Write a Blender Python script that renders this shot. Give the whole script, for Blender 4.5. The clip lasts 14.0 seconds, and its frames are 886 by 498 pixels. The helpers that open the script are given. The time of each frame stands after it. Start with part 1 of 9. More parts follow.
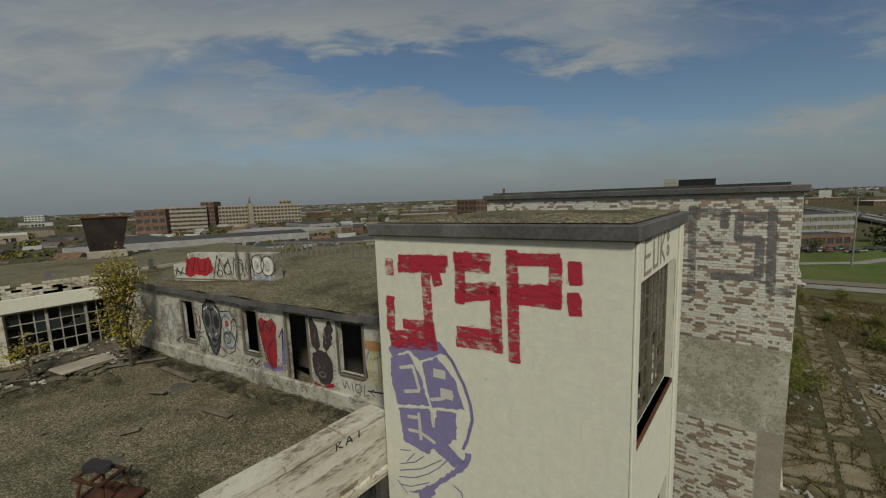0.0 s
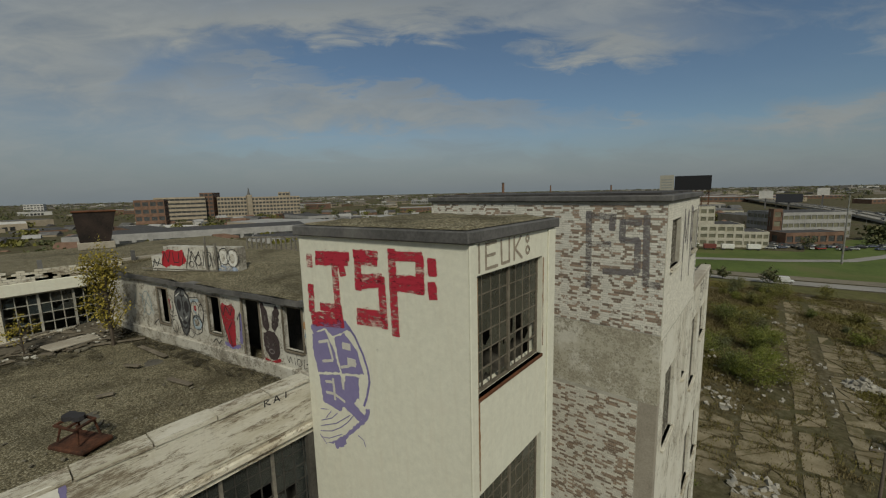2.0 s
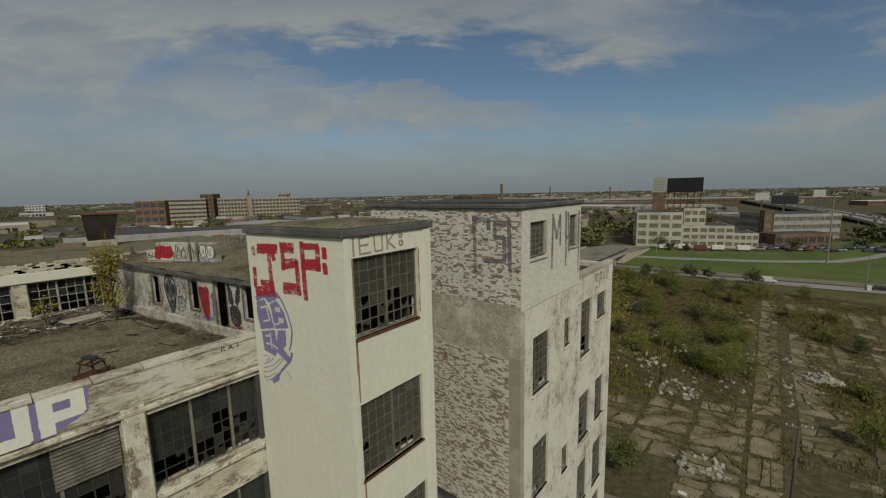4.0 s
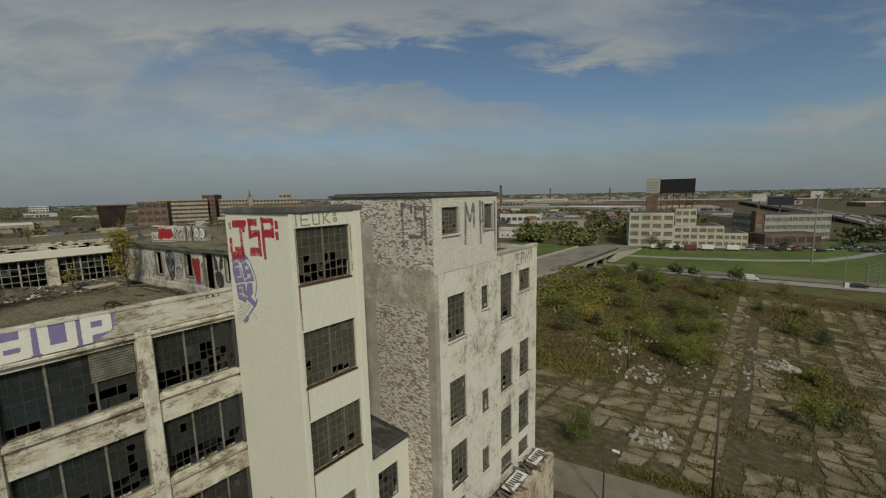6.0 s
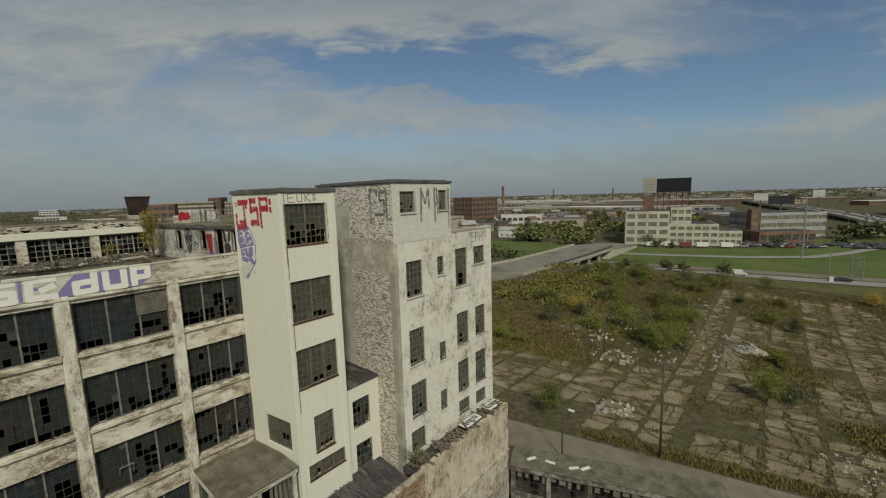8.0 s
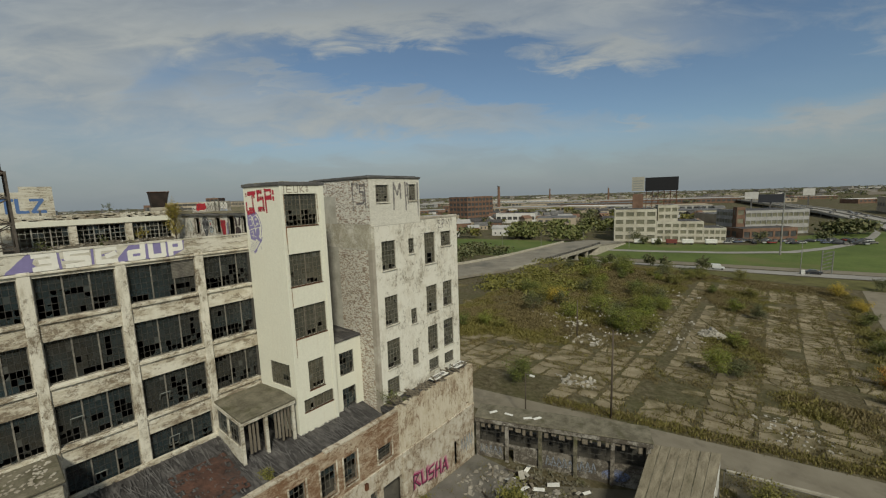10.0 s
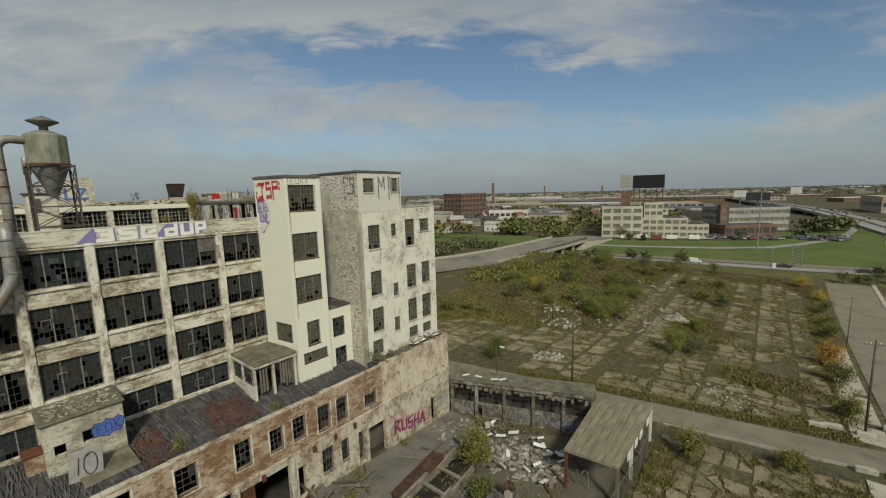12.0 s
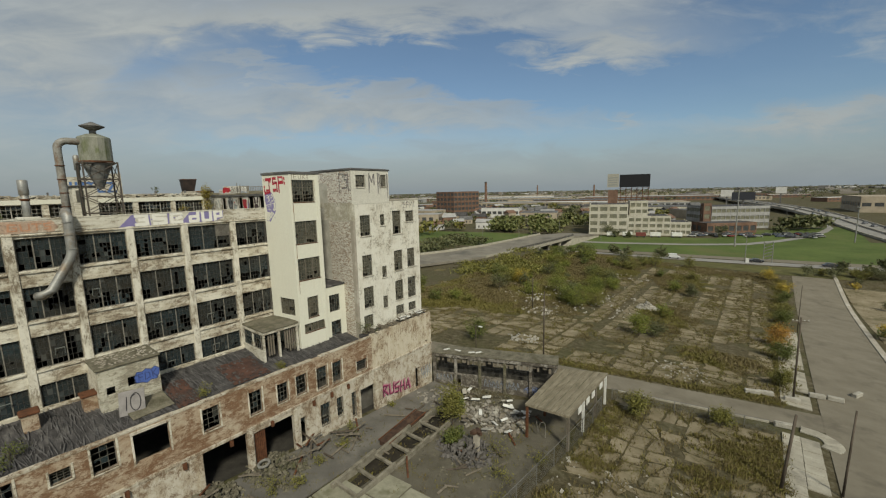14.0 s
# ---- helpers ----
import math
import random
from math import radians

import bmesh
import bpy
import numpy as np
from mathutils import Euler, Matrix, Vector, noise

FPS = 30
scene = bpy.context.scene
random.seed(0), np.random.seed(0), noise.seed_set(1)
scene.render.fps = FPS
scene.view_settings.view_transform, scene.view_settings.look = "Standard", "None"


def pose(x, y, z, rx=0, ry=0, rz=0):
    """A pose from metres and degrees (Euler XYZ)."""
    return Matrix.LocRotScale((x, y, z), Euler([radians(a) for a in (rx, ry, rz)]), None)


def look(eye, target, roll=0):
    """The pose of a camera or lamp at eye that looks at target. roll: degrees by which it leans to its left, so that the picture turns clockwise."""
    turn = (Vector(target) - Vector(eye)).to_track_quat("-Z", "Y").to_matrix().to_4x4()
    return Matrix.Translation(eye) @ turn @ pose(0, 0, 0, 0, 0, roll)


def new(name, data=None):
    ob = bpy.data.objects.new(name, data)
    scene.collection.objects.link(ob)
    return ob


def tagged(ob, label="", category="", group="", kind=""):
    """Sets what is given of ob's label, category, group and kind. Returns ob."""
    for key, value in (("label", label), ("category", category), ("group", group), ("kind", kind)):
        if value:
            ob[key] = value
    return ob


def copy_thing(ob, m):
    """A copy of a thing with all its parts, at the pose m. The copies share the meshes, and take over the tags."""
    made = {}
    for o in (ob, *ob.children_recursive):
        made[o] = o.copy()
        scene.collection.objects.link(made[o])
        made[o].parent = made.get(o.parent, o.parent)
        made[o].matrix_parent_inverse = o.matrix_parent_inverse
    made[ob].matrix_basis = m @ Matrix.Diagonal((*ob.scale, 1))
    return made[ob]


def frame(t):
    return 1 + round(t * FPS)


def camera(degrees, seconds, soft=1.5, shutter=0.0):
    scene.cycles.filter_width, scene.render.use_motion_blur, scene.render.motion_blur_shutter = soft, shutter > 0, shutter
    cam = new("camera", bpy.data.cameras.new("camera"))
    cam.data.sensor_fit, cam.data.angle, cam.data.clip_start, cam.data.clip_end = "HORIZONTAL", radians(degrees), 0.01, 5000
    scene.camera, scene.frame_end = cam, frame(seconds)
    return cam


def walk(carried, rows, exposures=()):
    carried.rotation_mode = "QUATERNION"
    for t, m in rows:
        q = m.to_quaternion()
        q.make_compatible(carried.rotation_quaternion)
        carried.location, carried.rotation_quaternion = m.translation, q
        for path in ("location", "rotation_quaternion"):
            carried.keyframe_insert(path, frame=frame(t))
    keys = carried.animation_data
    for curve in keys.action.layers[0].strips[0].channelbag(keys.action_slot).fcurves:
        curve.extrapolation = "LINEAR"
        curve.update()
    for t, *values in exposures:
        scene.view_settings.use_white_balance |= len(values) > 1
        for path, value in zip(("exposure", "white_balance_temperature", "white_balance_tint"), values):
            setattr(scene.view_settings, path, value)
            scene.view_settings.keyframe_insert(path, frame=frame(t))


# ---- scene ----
cam = camera(96.57, 14.0, soft=1.2)
PATH = [
    (0.0, 3.972, -3.674, 28.580, 82.616, 1.997, 39.347),
    (0.5, 4.250, -3.577, 28.612, 82.494, 1.897, 38.835),
    (1.0, 4.801, -3.529, 28.661, 82.059, 1.639, 38.712),
    (1.5, 5.527, -3.557, 28.722, 81.828, 1.465, 38.929),
    (2.0, 6.358, -3.686, 28.822, 81.654, 1.366, 39.393),
    (2.5, 7.269, -3.897, 28.938, 81.690, 1.368, 39.879),
    (3.0, 8.377, -4.102, 29.059, 81.689, 1.400, 39.517),
    (5.5, 14.671, -5.610, 28.821, 81.997, 1.256, 39.503),
    (6.0, 16.017, -6.046, 28.575, 82.025, 1.276, 39.699),
    (6.5, 17.329, -6.516, 28.322, 82.173, 1.402, 39.859),
    (7.0, 18.729, -7.049, 28.066, 82.260, 1.522, 39.884),
    (7.5, 20.100, -7.680, 27.810, 82.294, 1.629, 40.156),
    (8.0, 21.428, -8.345, 27.638, 82.306, 1.634, 40.298),
    (10.5, 28.476, -12.484, 26.857, 82.262, 1.847, 39.870),
    (11.0, 29.831, -13.422, 26.711, 82.015, 1.699, 39.784),
    (11.5, 31.229, -14.350, 26.565, 81.933, 1.675, 39.567),
    (12.0, 32.530, -15.283, 26.499, 81.875, 1.544, 39.370),
    (12.5, 33.837, -16.208, 26.418, 81.818, 1.485, 39.168),
    (13.0, 35.179, -17.100, 26.367, 81.856, 1.452, 38.694),
    (13.5, 36.423, -18.083, 26.197, 81.914, 1.425, 38.414),
    (14.0, 37.387, -19.121, 26.083, 81.651, 1.306, 38.522),
]
walk(cam, [(t, pose(x, y, z, rx, ry, rz)) for t, x, y, z, rx, ry, rz in PATH], exposures=[(0.0, -0.6, 6640, 3.5), (3.0, -0.6, 6640, 3.5), (6.5, -0.45, 6640, 3.5), (8.0, -0.33, 6640, 3.5), (11.0, -0.13, 6640, 3.5), (14.0, -0.03, 6640, 3.5)])

# ---- sky and sun ----
SUN_AZ, SUN_EL = radians(-37), radians(42)      # direction towards the sun, measured from +x
sun_dir = Vector((math.cos(SUN_EL) * math.cos(SUN_AZ), math.cos(SUN_EL) * math.sin(SUN_AZ), math.sin(SUN_EL)))
sun = new("sun", bpy.data.lights.new("sun", "SUN"))
sun.data.energy, sun.data.angle, sun.data.color = 3.5, radians(8.0), (1.0, 0.94, 0.83)
sun.matrix_world = look(sun_dir * 100, (0, 0, 0))

world = bpy.data.worlds.new("sky")
scene.world = world
world.use_nodes = True


def link(tree, a, b):
    tree.links.new(a, b)


def node(tree, kind, **values):
    """A node, with inputs set by name or number."""
    n = tree.nodes.new(kind)
    for key, value in values.items():
        n.inputs[int(key[1:]) if key[0] == "i" and key[1:].isdigit() else key.replace("_", " ")].default_value = value
    return n


def maths(tree, op, a, b=None, clamp=False):
    n = tree.nodes.new("ShaderNodeMath")
    n.operation, n.use_clamp = op, clamp
    for k, v in enumerate((a, b)):
        if v is None:
            continue
        if isinstance(v, (int, float)):
            n.inputs[k].default_value = v
        else:
            link(tree, v, n.inputs[k])
    return n.outputs[0]


def ramp(tree, fac, stops):
    n = tree.nodes.new("ShaderNodeValToRGB")
    els = n.color_ramp.elements
    while len(els) < len(stops):
        els.new(0.5)
    for e, (p, c) in zip(els, stops):
        e.position, e.color = p, (*c, 1) if len(c) == 3 else c
    link(tree, fac, n.inputs[0])
    return n.outputs[0]


def mixc(tree, fac, a, b):
    n = tree.nodes.new("ShaderNodeMix")
    n.data_type = "RGBA"
    for socket, v in ((n.inputs[0], fac), (n.inputs[6], a), (n.inputs[7], b)):
        if isinstance(v, (int, float)):
            socket.default_value = v
        elif isinstance(v, tuple):
            socket.default_value = (*v, 1)
        else:
            link(tree, v, socket)
    return n.outputs[2]




def build_sky():
    t = world.node_tree
    t.nodes.clear()
    sky = t.nodes.new("ShaderNodeTexSky")
    sky.sky_type, sky.sun_disc = "NISHITA", False
    sky.sun_elevation, sky.sun_rotation = SUN_EL, radians(90) - SUN_AZ
    sky.air_density, sky.dust_density, sky.ozone_density = 1.0, 0.7, 4.0
    coord = t.nodes.new("ShaderNodeTexCoord")
    gen = coord.outputs["Generated"]
    sep = t.nodes.new("ShaderNodeSeparateXYZ")
    link(t, gen, sep.inputs[0])

    def dot(v):
        n = t.nodes.new("ShaderNodeVectorMath")
        n.operation = "DOT_PRODUCT"
        link(t, gen, n.inputs[0])
        n.inputs[1].default_value = v
        return n.outputs["Value"]
    ahead = maths(t, "MAXIMUM", dot((-0.636, 0.772, 0)), 0.2)
    u = maths(t, "DIVIDE", dot((0.772, 0.636, 0)), ahead)
    up = maths(t, "MAXIMUM", sep.outputs[2], 0.0)
    v = maths(t, "DIVIDE", up, ahead)
    # cloud layers, drawn out along the horizon
    comb = t.nodes.new("ShaderNodeCombineXYZ")
    link(t, u, comb.inputs[0])
    link(t, v, comb.inputs[1])
    turn = node(t, "ShaderNodeMapping", Rotation=(0, 0, radians(4)), Scale=(1.0, 3.4, 1.0), Location=SKY_SHIFT)
    link(t, comb.outputs[0], turn.inputs[0])
    big = node(t, "ShaderNodeTexNoise", Scale=2.0, Detail=7.0, Roughness=0.6, Distortion=0.6)
    fine = node(t, "ShaderNodeTexNoise", Scale=6.0, Detail=6.0, Roughness=0.6, Distortion=0.7)
    for n in (big, fine):
        link(t, turn.outputs[0], n.inputs[0])
    flat = t.nodes.new("ShaderNodeCombineXYZ")
    link(t, maths(t, "ADD", u, maths(t, "MULTIPLY", maths(t, "SUBTRACT", fine.outputs[0], 0.5), 0.35)), flat.inputs[0])
    wob = maths(t, "ADD", maths(t, "MULTIPLY", maths(t, "SUBTRACT", big.outputs[0], 0.5), 0.16), maths(t, "MULTIPLY", maths(t, "SUBTRACT", fine.outputs[0], 0.5), 0.15))
    link(t, maths(t, "ADD", v, wob), flat.inputs[1])
    # bands of clear sky and of cloud, as seen towards the town: centre, half axes, tilt, strength
    clear_bands = [(0.7, 0.36, 0.45, 0.09, 0, 0.2), (-0.357, 0.334, 0.448, 0.066, 0, 0.42), (0.009, 0.294, 0.38, 0.079, -4, 0.62), (0.472, 0.232, 0.448, 0.091, -3, 0.68), (0.942, 0.264, 0.402, 0.089, 0, 0.62), (0.199, 0.356, 0.148, 0.043, 0, 0.3), (-0.317, 0.125, 0.363, 0.035, 0, 0.34), (0.408, 0.11, 0.442, 0.046, 0, 0.36), (0.85, 0.40, 0.36, 0.09, 0, 0.34), (-0.676, 0.304, 0.096, 0.046, 20, 0.3), (0.96, 0.09, 0.275, 0.04, 0, 0.25)]
    cloud_bands = [(-0.82, 0.36, 0.36, 0.16, 0, 0.22), (0.408, 0.328, 0.201, 0.051, 0, 0.42), (-0.414, 0.306, 0.178, 0.022, -4, 0.36), (0.966, 0.168, 0.204, 0.019, 5, 0.34), (0.445, 0.158, 0.055, 0.016, 0, 0.3), (-0.132, 0.196, 0.414, 0.034, -3, 0.2), (-0.257, 0.407, 0.402, 0.045, 0, 0.25), (-0.226, 0.245, 0.192, 0.016, -6, 0.2)]

    def band(cu, cv, ru, rv, tilt, strength):
        mp = node(t, "ShaderNodeMapping", Location=(cu, cv, 0), Rotation=(0, 0, radians(tilt)), Scale=(ru, rv, 1))
        mp.vector_type = "TEXTURE"
        link(t, flat.outputs[0], mp.inputs[0])
        far = t.nodes.new("ShaderNodeVectorMath")
        far.operation = "LENGTH"
        link(t, mp.outputs[0], far.inputs[0])
        n = t.nodes.new("ShaderNodeMapRange")
        n.interpolation_type = "SMOOTHERSTEP"
        link(t, far.outputs["Value"], n.inputs[0])
        for k, value in enumerate((1.45, 0.15, 0.0, strength)):
            n.inputs[k + 1].default_value = value
        return n.outputs[0]
    cover = maths(t, "ADD", CLOUD_BASE, maths(t, "MULTIPLY", maths(t, "SUBTRACT", dens_mix(t, big, fine), 0.5), 0.85))
    for q in clear_bands:
        cover = maths(t, "SUBTRACT", cover, band(*q))
    for q in cloud_bands:
        cover = maths(t, "ADD", cover, band(*q))
    cover = maths(t, "MINIMUM", maths(t, "MAXIMUM", cover, 0.06), 0.93)
    shade = ramp(t, dens_mix(t, big, fine), [(0.34, CLOUD_DARK), (0.6, CLOUD_LIGHT)])
    low = ramp(t, up, [(0.0, (0.8, 0.8, 0.8)), (0.13, (0.0, 0.0, 0.0))])
    col = mixc(t, cover, sky.outputs[0], shade)
    col = mixc(t, low, col, HAZE)
    bg = node(t, "ShaderNodeBackground", Strength=SKY_STRENGTH)
    link(t, col, bg.inputs[0])
    out = t.nodes.new("ShaderNodeOutputWorld")
    link(t, bg.outputs[0], out.inputs[0])


def dens_mix(t, big, fine):
    return maths(t, "ADD", maths(t, "MULTIPLY", big.outputs[0], 0.55), maths(t, "MULTIPLY", fine.outputs[0], 0.45))


CLOUD_DARK, CLOUD_LIGHT, HAZE = (3.85, 4.1, 4.35), (5.25, 5.42, 5.5), (2.75, 3.18, 3.7)
SKY_SHIFT, SKY_STRENGTH, CLOUD_BASE = (0.4, 0.2, 0.0), 0.085, 0.64
build_sky()


# ---- materials ----
def base_mat(name, rough=0.8, metal=0.0, spec=0.3):
    m = bpy.data.materials.new(name)
    m.use_nodes = True
    t = m.node_tree
    b = t.nodes["Principled BSDF"]
    b.inputs["Roughness"].default_value, b.inputs["Metallic"].default_value = rough, metal
    b.inputs["Specular IOR Level"].default_value = spec
    return m, t, b


def where(t, scale=(1, 1, 1)):
    g = t.nodes.new("ShaderNodeNewGeometry")
    mp = node(t, "ShaderNodeMapping", Scale=scale)
    link(t, g.outputs["Position"], mp.inputs[0])
    return mp.outputs[0]


def bumped(t, b, height, strength=0.3, distance=0.02):
    n = node(t, "ShaderNodeBump", Strength=strength, Distance=distance)
    link(t, height, n.inputs["Height"])
    link(t, n.outputs[0], b.inputs["Normal"])


def mottled(name, dark, light, scale=1.0, rough=0.85, metal=0.0, grain=18.0, bump=0.3, stain=None, stain_scale=0.25, spread=(1, 1, 1), per_object=0.0, spec=0.25, fine=0.4):
    """Two colours mixed by coarse and fine noise, an optional third as stains."""
    m, t, b = base_mat(name, rough, metal, spec)
    p = where(t, spread)
    a = node(t, "ShaderNodeTexNoise", Scale=scale, Detail=6.0, Roughness=0.6)
    f = node(t, "ShaderNodeTexNoise", Scale=grain, Detail=4.0, Roughness=0.65)
    link(t, p, a.inputs[0])
    link(t, p, f.inputs[0])
    mix = maths(t, "ADD", maths(t, "MULTIPLY", a.outputs[0], 1 - fine), maths(t, "MULTIPLY", f.outputs[0], fine))
    col = ramp(t, mix, [(0.36, dark), (0.64, light)])
    if stain:
        s = node(t, "ShaderNodeTexNoise", Scale=stain_scale, Detail=7.0, Roughness=0.68)
        link(t, p, s.inputs[0])
        col = mixc(t, ramp(t, s.outputs[0], [(0.52, (0, 0, 0)), (0.66, (0.85, 0.85, 0.85))]), col, stain)
    if per_object:
        o = t.nodes.new("ShaderNodeObjectInfo")
        h = node(t, "ShaderNodeHueSaturation")
        link(t, maths(t, "ADD", maths(t, "MULTIPLY", o.outputs["Random"], per_object), 1 - per_object / 2), h.inputs["Value"])
        link(t, col, h.inputs["Color"])
        col = h.outputs[0]
    link(t, col, b.inputs["Base Color"])
    bumped(t, b, mix, bump)
    return m


def peeling(name, paint, under, amount=0.5, scale=2.2, flow=(1, 1, 1), dirt=(0.16, 0.14, 0.11), rust=None, aged=None):
    """Old paint flaking off in ragged patches of all sizes, over an aged coat and the bare wall, with run-down dirt."""
    m, t, b = base_mat(name, 0.85, 0.0, 0.2)
    p, pf = where(t), where(t, flow)
    big = node(t, "ShaderNodeTexNoise", Scale=0.42, Detail=4.0, Roughness=0.6)
    n1 = node(t, "ShaderNodeTexNoise", Scale=scale, Detail=12.0, Roughness=0.78, Distortion=0.25)
    n2 = node(t, "ShaderNodeTexNoise", Scale=scale * 7, Detail=8.0, Roughness=0.75)
    n3 = node(t, "ShaderNodeTexNoise", Scale=scale * 0.6, Detail=9.0, Roughness=0.72)
    n4 = node(t, "ShaderNodeTexNoise", Scale=2.4, Detail=7.0, Roughness=0.72)
    for n, q in ((big, p), (n1, pf), (n2, pf), (n3, where(t, (flow[0] * 0.8, flow[1] * 0.8, flow[2] * 0.9))), (n4, where(t, (2.5, 2.5, 0.2)))):
        link(t, q, n.inputs[0])
    mask = maths(t, "ADD", maths(t, "MULTIPLY", n1.outputs[0], 0.5), maths(t, "ADD", maths(t, "MULTIPLY", n2.outputs[0], 0.24), maths(t, "MULTIPLY", big.outputs[0], 0.26)))
    edge = 0.5 + (0.5 - amount) * 0.32
    flake = ramp(t, mask, [(edge - 0.02, (0, 0, 0)), (edge + 0.035, (1, 1, 1))])
    older = ramp(t, maths(t, "ADD", maths(t, "MULTIPLY", n3.outputs[0], 0.7), maths(t, "MULTIPLY", big.outputs[0], 0.3)), [(edge - 0.06, (0, 0, 0)), (edge + 0.03, (0.9, 0.9, 0.9))])
    coat = mixc(t, ramp(t, n2.outputs[0], [(0.35, (0, 0, 0)), (0.7, (0.55, 0.55, 0.55))]), paint, tuple(c * 0.74 for c in paint))
    coat = mixc(t, older, coat, aged or tuple((a * 0.55 + u * 0.45) for a, u in zip(paint, under)))
    bare = mixc(t, ramp(t, n2.outputs[0], [(0.35, (0, 0, 0)), (0.65, (1, 1, 1))]), under, tuple(c * 0.5 for c in under))
    col = mixc(t, flake, coat, bare)
    runs = ramp(t, n4.outputs[0], [(0.52, (0, 0, 0)), (0.74, (0.6, 0.6, 0.6))])
    col = mixc(t, maths(t, "MULTIPLY", runs, 0.75), col, rust or dirt)
    link(t, col, b.inputs["Base Color"])
    bumped(t, b, maths(t, "SUBTRACT", n2.outputs[0], maths(t, "MULTIPLY", flake, 0.8)), 0.4, 0.015)
    return m


def sprayed(name, colour, cover=0.5, flow=(1, 1, 1), scale=9.0, soft=0.12):
    """Paint sponged or rolled on thinly: the wall shows through in patches."""
    m, t, b = base_mat(name, 0.8, 0.0, 0.2)
    n1 = node(t, "ShaderNodeTexNoise", Scale=scale, Detail=9.0, Roughness=0.75)
    n2 = node(t, "ShaderNodeTexNoise", Scale=1.6, Detail=5.0, Roughness=0.6)
    link(t, where(t, flow), n1.inputs[0])
    link(t, where(t), n2.inputs[0])
    mix_ = maths(t, "ADD", maths(t, "MULTIPLY", n1.outputs[0], 0.6), maths(t, "MULTIPLY", n2.outputs[0], 0.4))
    link(t, mixc(t, n1.outputs[0], tuple(c * 0.8 for c in colour), tuple(min(1, c * 1.25 + 0.01) for c in colour)), b.inputs["Base Color"])
    e = 0.5 - (cover - 0.5) * 0.36
    clear = t.nodes.new("ShaderNodeBsdfTransparent")
    mx = t.nodes.new("ShaderNodeMixShader")
    link(t, ramp(t, mix_, [(e - soft / 2, (0.06, 0.06, 0.06)), (e + soft / 2, (1, 1, 1))]), mx.inputs[0])
    link(t, clear.outputs[0], mx.inputs[1])
    link(t, b.outputs[0], mx.inputs[2])
    link(t, mx.outputs[0], t.nodes["Material Output"].inputs[0])
    return m


def glazing(name, tones):
    """Dirty old factory glass: mostly see-through, grimed and glossy."""
    m, t, b = base_mat(name, 0.12, 0.0, 0.5)
    p = where(t)
    n = node(t, "ShaderNodeTexNoise", Scale=2.4, Detail=5.0, Roughness=0.65)
    link(t, p, n.inputs[0])
    o = t.nodes.new("ShaderNodeObjectInfo")
    slow = node(t, "ShaderNodeTexNoise", Scale=0.23, Detail=1.0)
    link(t, p, slow.inputs[0])
    tone = ramp(t, slow.outputs[0], list(zip((0.3, 0.48, 0.62, 0.75), tones)))
    tone = mixc(t, ramp(t, o.outputs["Random"], [(0.95, (0, 0, 0)), (1.0, (0.4, 0.4, 0.4))]), tone, (0.15, 0.155, 0.14))
    link(t, tone, b.inputs["Base Color"])
    clear = t.nodes.new("ShaderNodeBsdfTransparent")
    mix = t.nodes.new("ShaderNodeMixShader")
    grime = maths(t, "ADD", maths(t, "MULTIPLY", n.outputs[0], 0.5), maths(t, "MULTIPLY", o.outputs["Random"], 0.5), True)
    link(t, ramp(t, grime, [(0.2, (0.72, 0.72, 0.72)), (0.7, (0.95, 0.95, 0.95))]), mix.inputs[0])
    link(t, clear.outputs[0], mix.inputs[1])
    link(t, b.outputs[0], mix.inputs[2])
    link(t, mix.outputs[0], t.nodes["Material Output"].inputs[0])
    link(t, ramp(t, n.outputs[0], [(0.3, (0.06,) * 3), (0.7, (0.4,) * 3)]), b.inputs["Roughness"])
    return m


def leafy(name, a, bcol, c):
    m, t, b = base_mat(name, 0.6, 0.0, 0.25)
    g = t.nodes.new("ShaderNodeNewGeometry")
    col = ramp(t, g.outputs["Random Per Island"], [(0.0, a), (0.5, bcol), (1.0, c)])
    n = node(t, "ShaderNodeTexNoise", Scale=0.7, Detail=3.0)
    link(t, where(t), n.inputs[0])
    h = node(t, "ShaderNodeHueSaturation")
    link(t, maths(t, "ADD", maths(t, "MULTIPLY", n.outputs[0], 0.7), 0.68), h.inputs["Value"])
    link(t, col, h.inputs["Color"])
    link(t, h.outputs[0], b.inputs["Base Color"])
    return m


CREAM = peeling("cream_render", (0.70, 0.685, 0.57), (0.52, 0.49, 0.39), 0.1, 1.1, dirt=(0.48, 0.43, 0.33), rust=(0.58, 0.53, 0.42), aged=(0.66, 0.635, 0.53))
FACADE = peeling("peeling_white_paint", (0.66, 0.625, 0.52), (0.27, 0.215, 0.15), 0.46, 3.0, flow=(1, 0.6, 1.3), rust=(0.40, 0.34, 0.25), aged=(0.46, 0.41, 0.31))
PILLAR = peeling("peeling_pilaster_paint", (0.68, 0.645, 0.545), (0.25, 0.20, 0.14), 0.42, 3.2, flow=(1, 1.4, 0.65), rust=(0.44, 0.385, 0.29), aged=(0.47, 0.43, 0.34))
PARAPET = peeling("parapet_paint", (0.62, 0.59, 0.50), (0.30, 0.25, 0.18), 0.42, 4.0, flow=(1, 0.35, 2.0), rust=(0.44, 0.39, 0.30), aged=(0.48, 0.445, 0.35))
BRICKPAINT = peeling("whitewashed_brick", (0.64, 0.60, 0.51), (0.27, 0.20, 0.155), 0.35, 1.6)
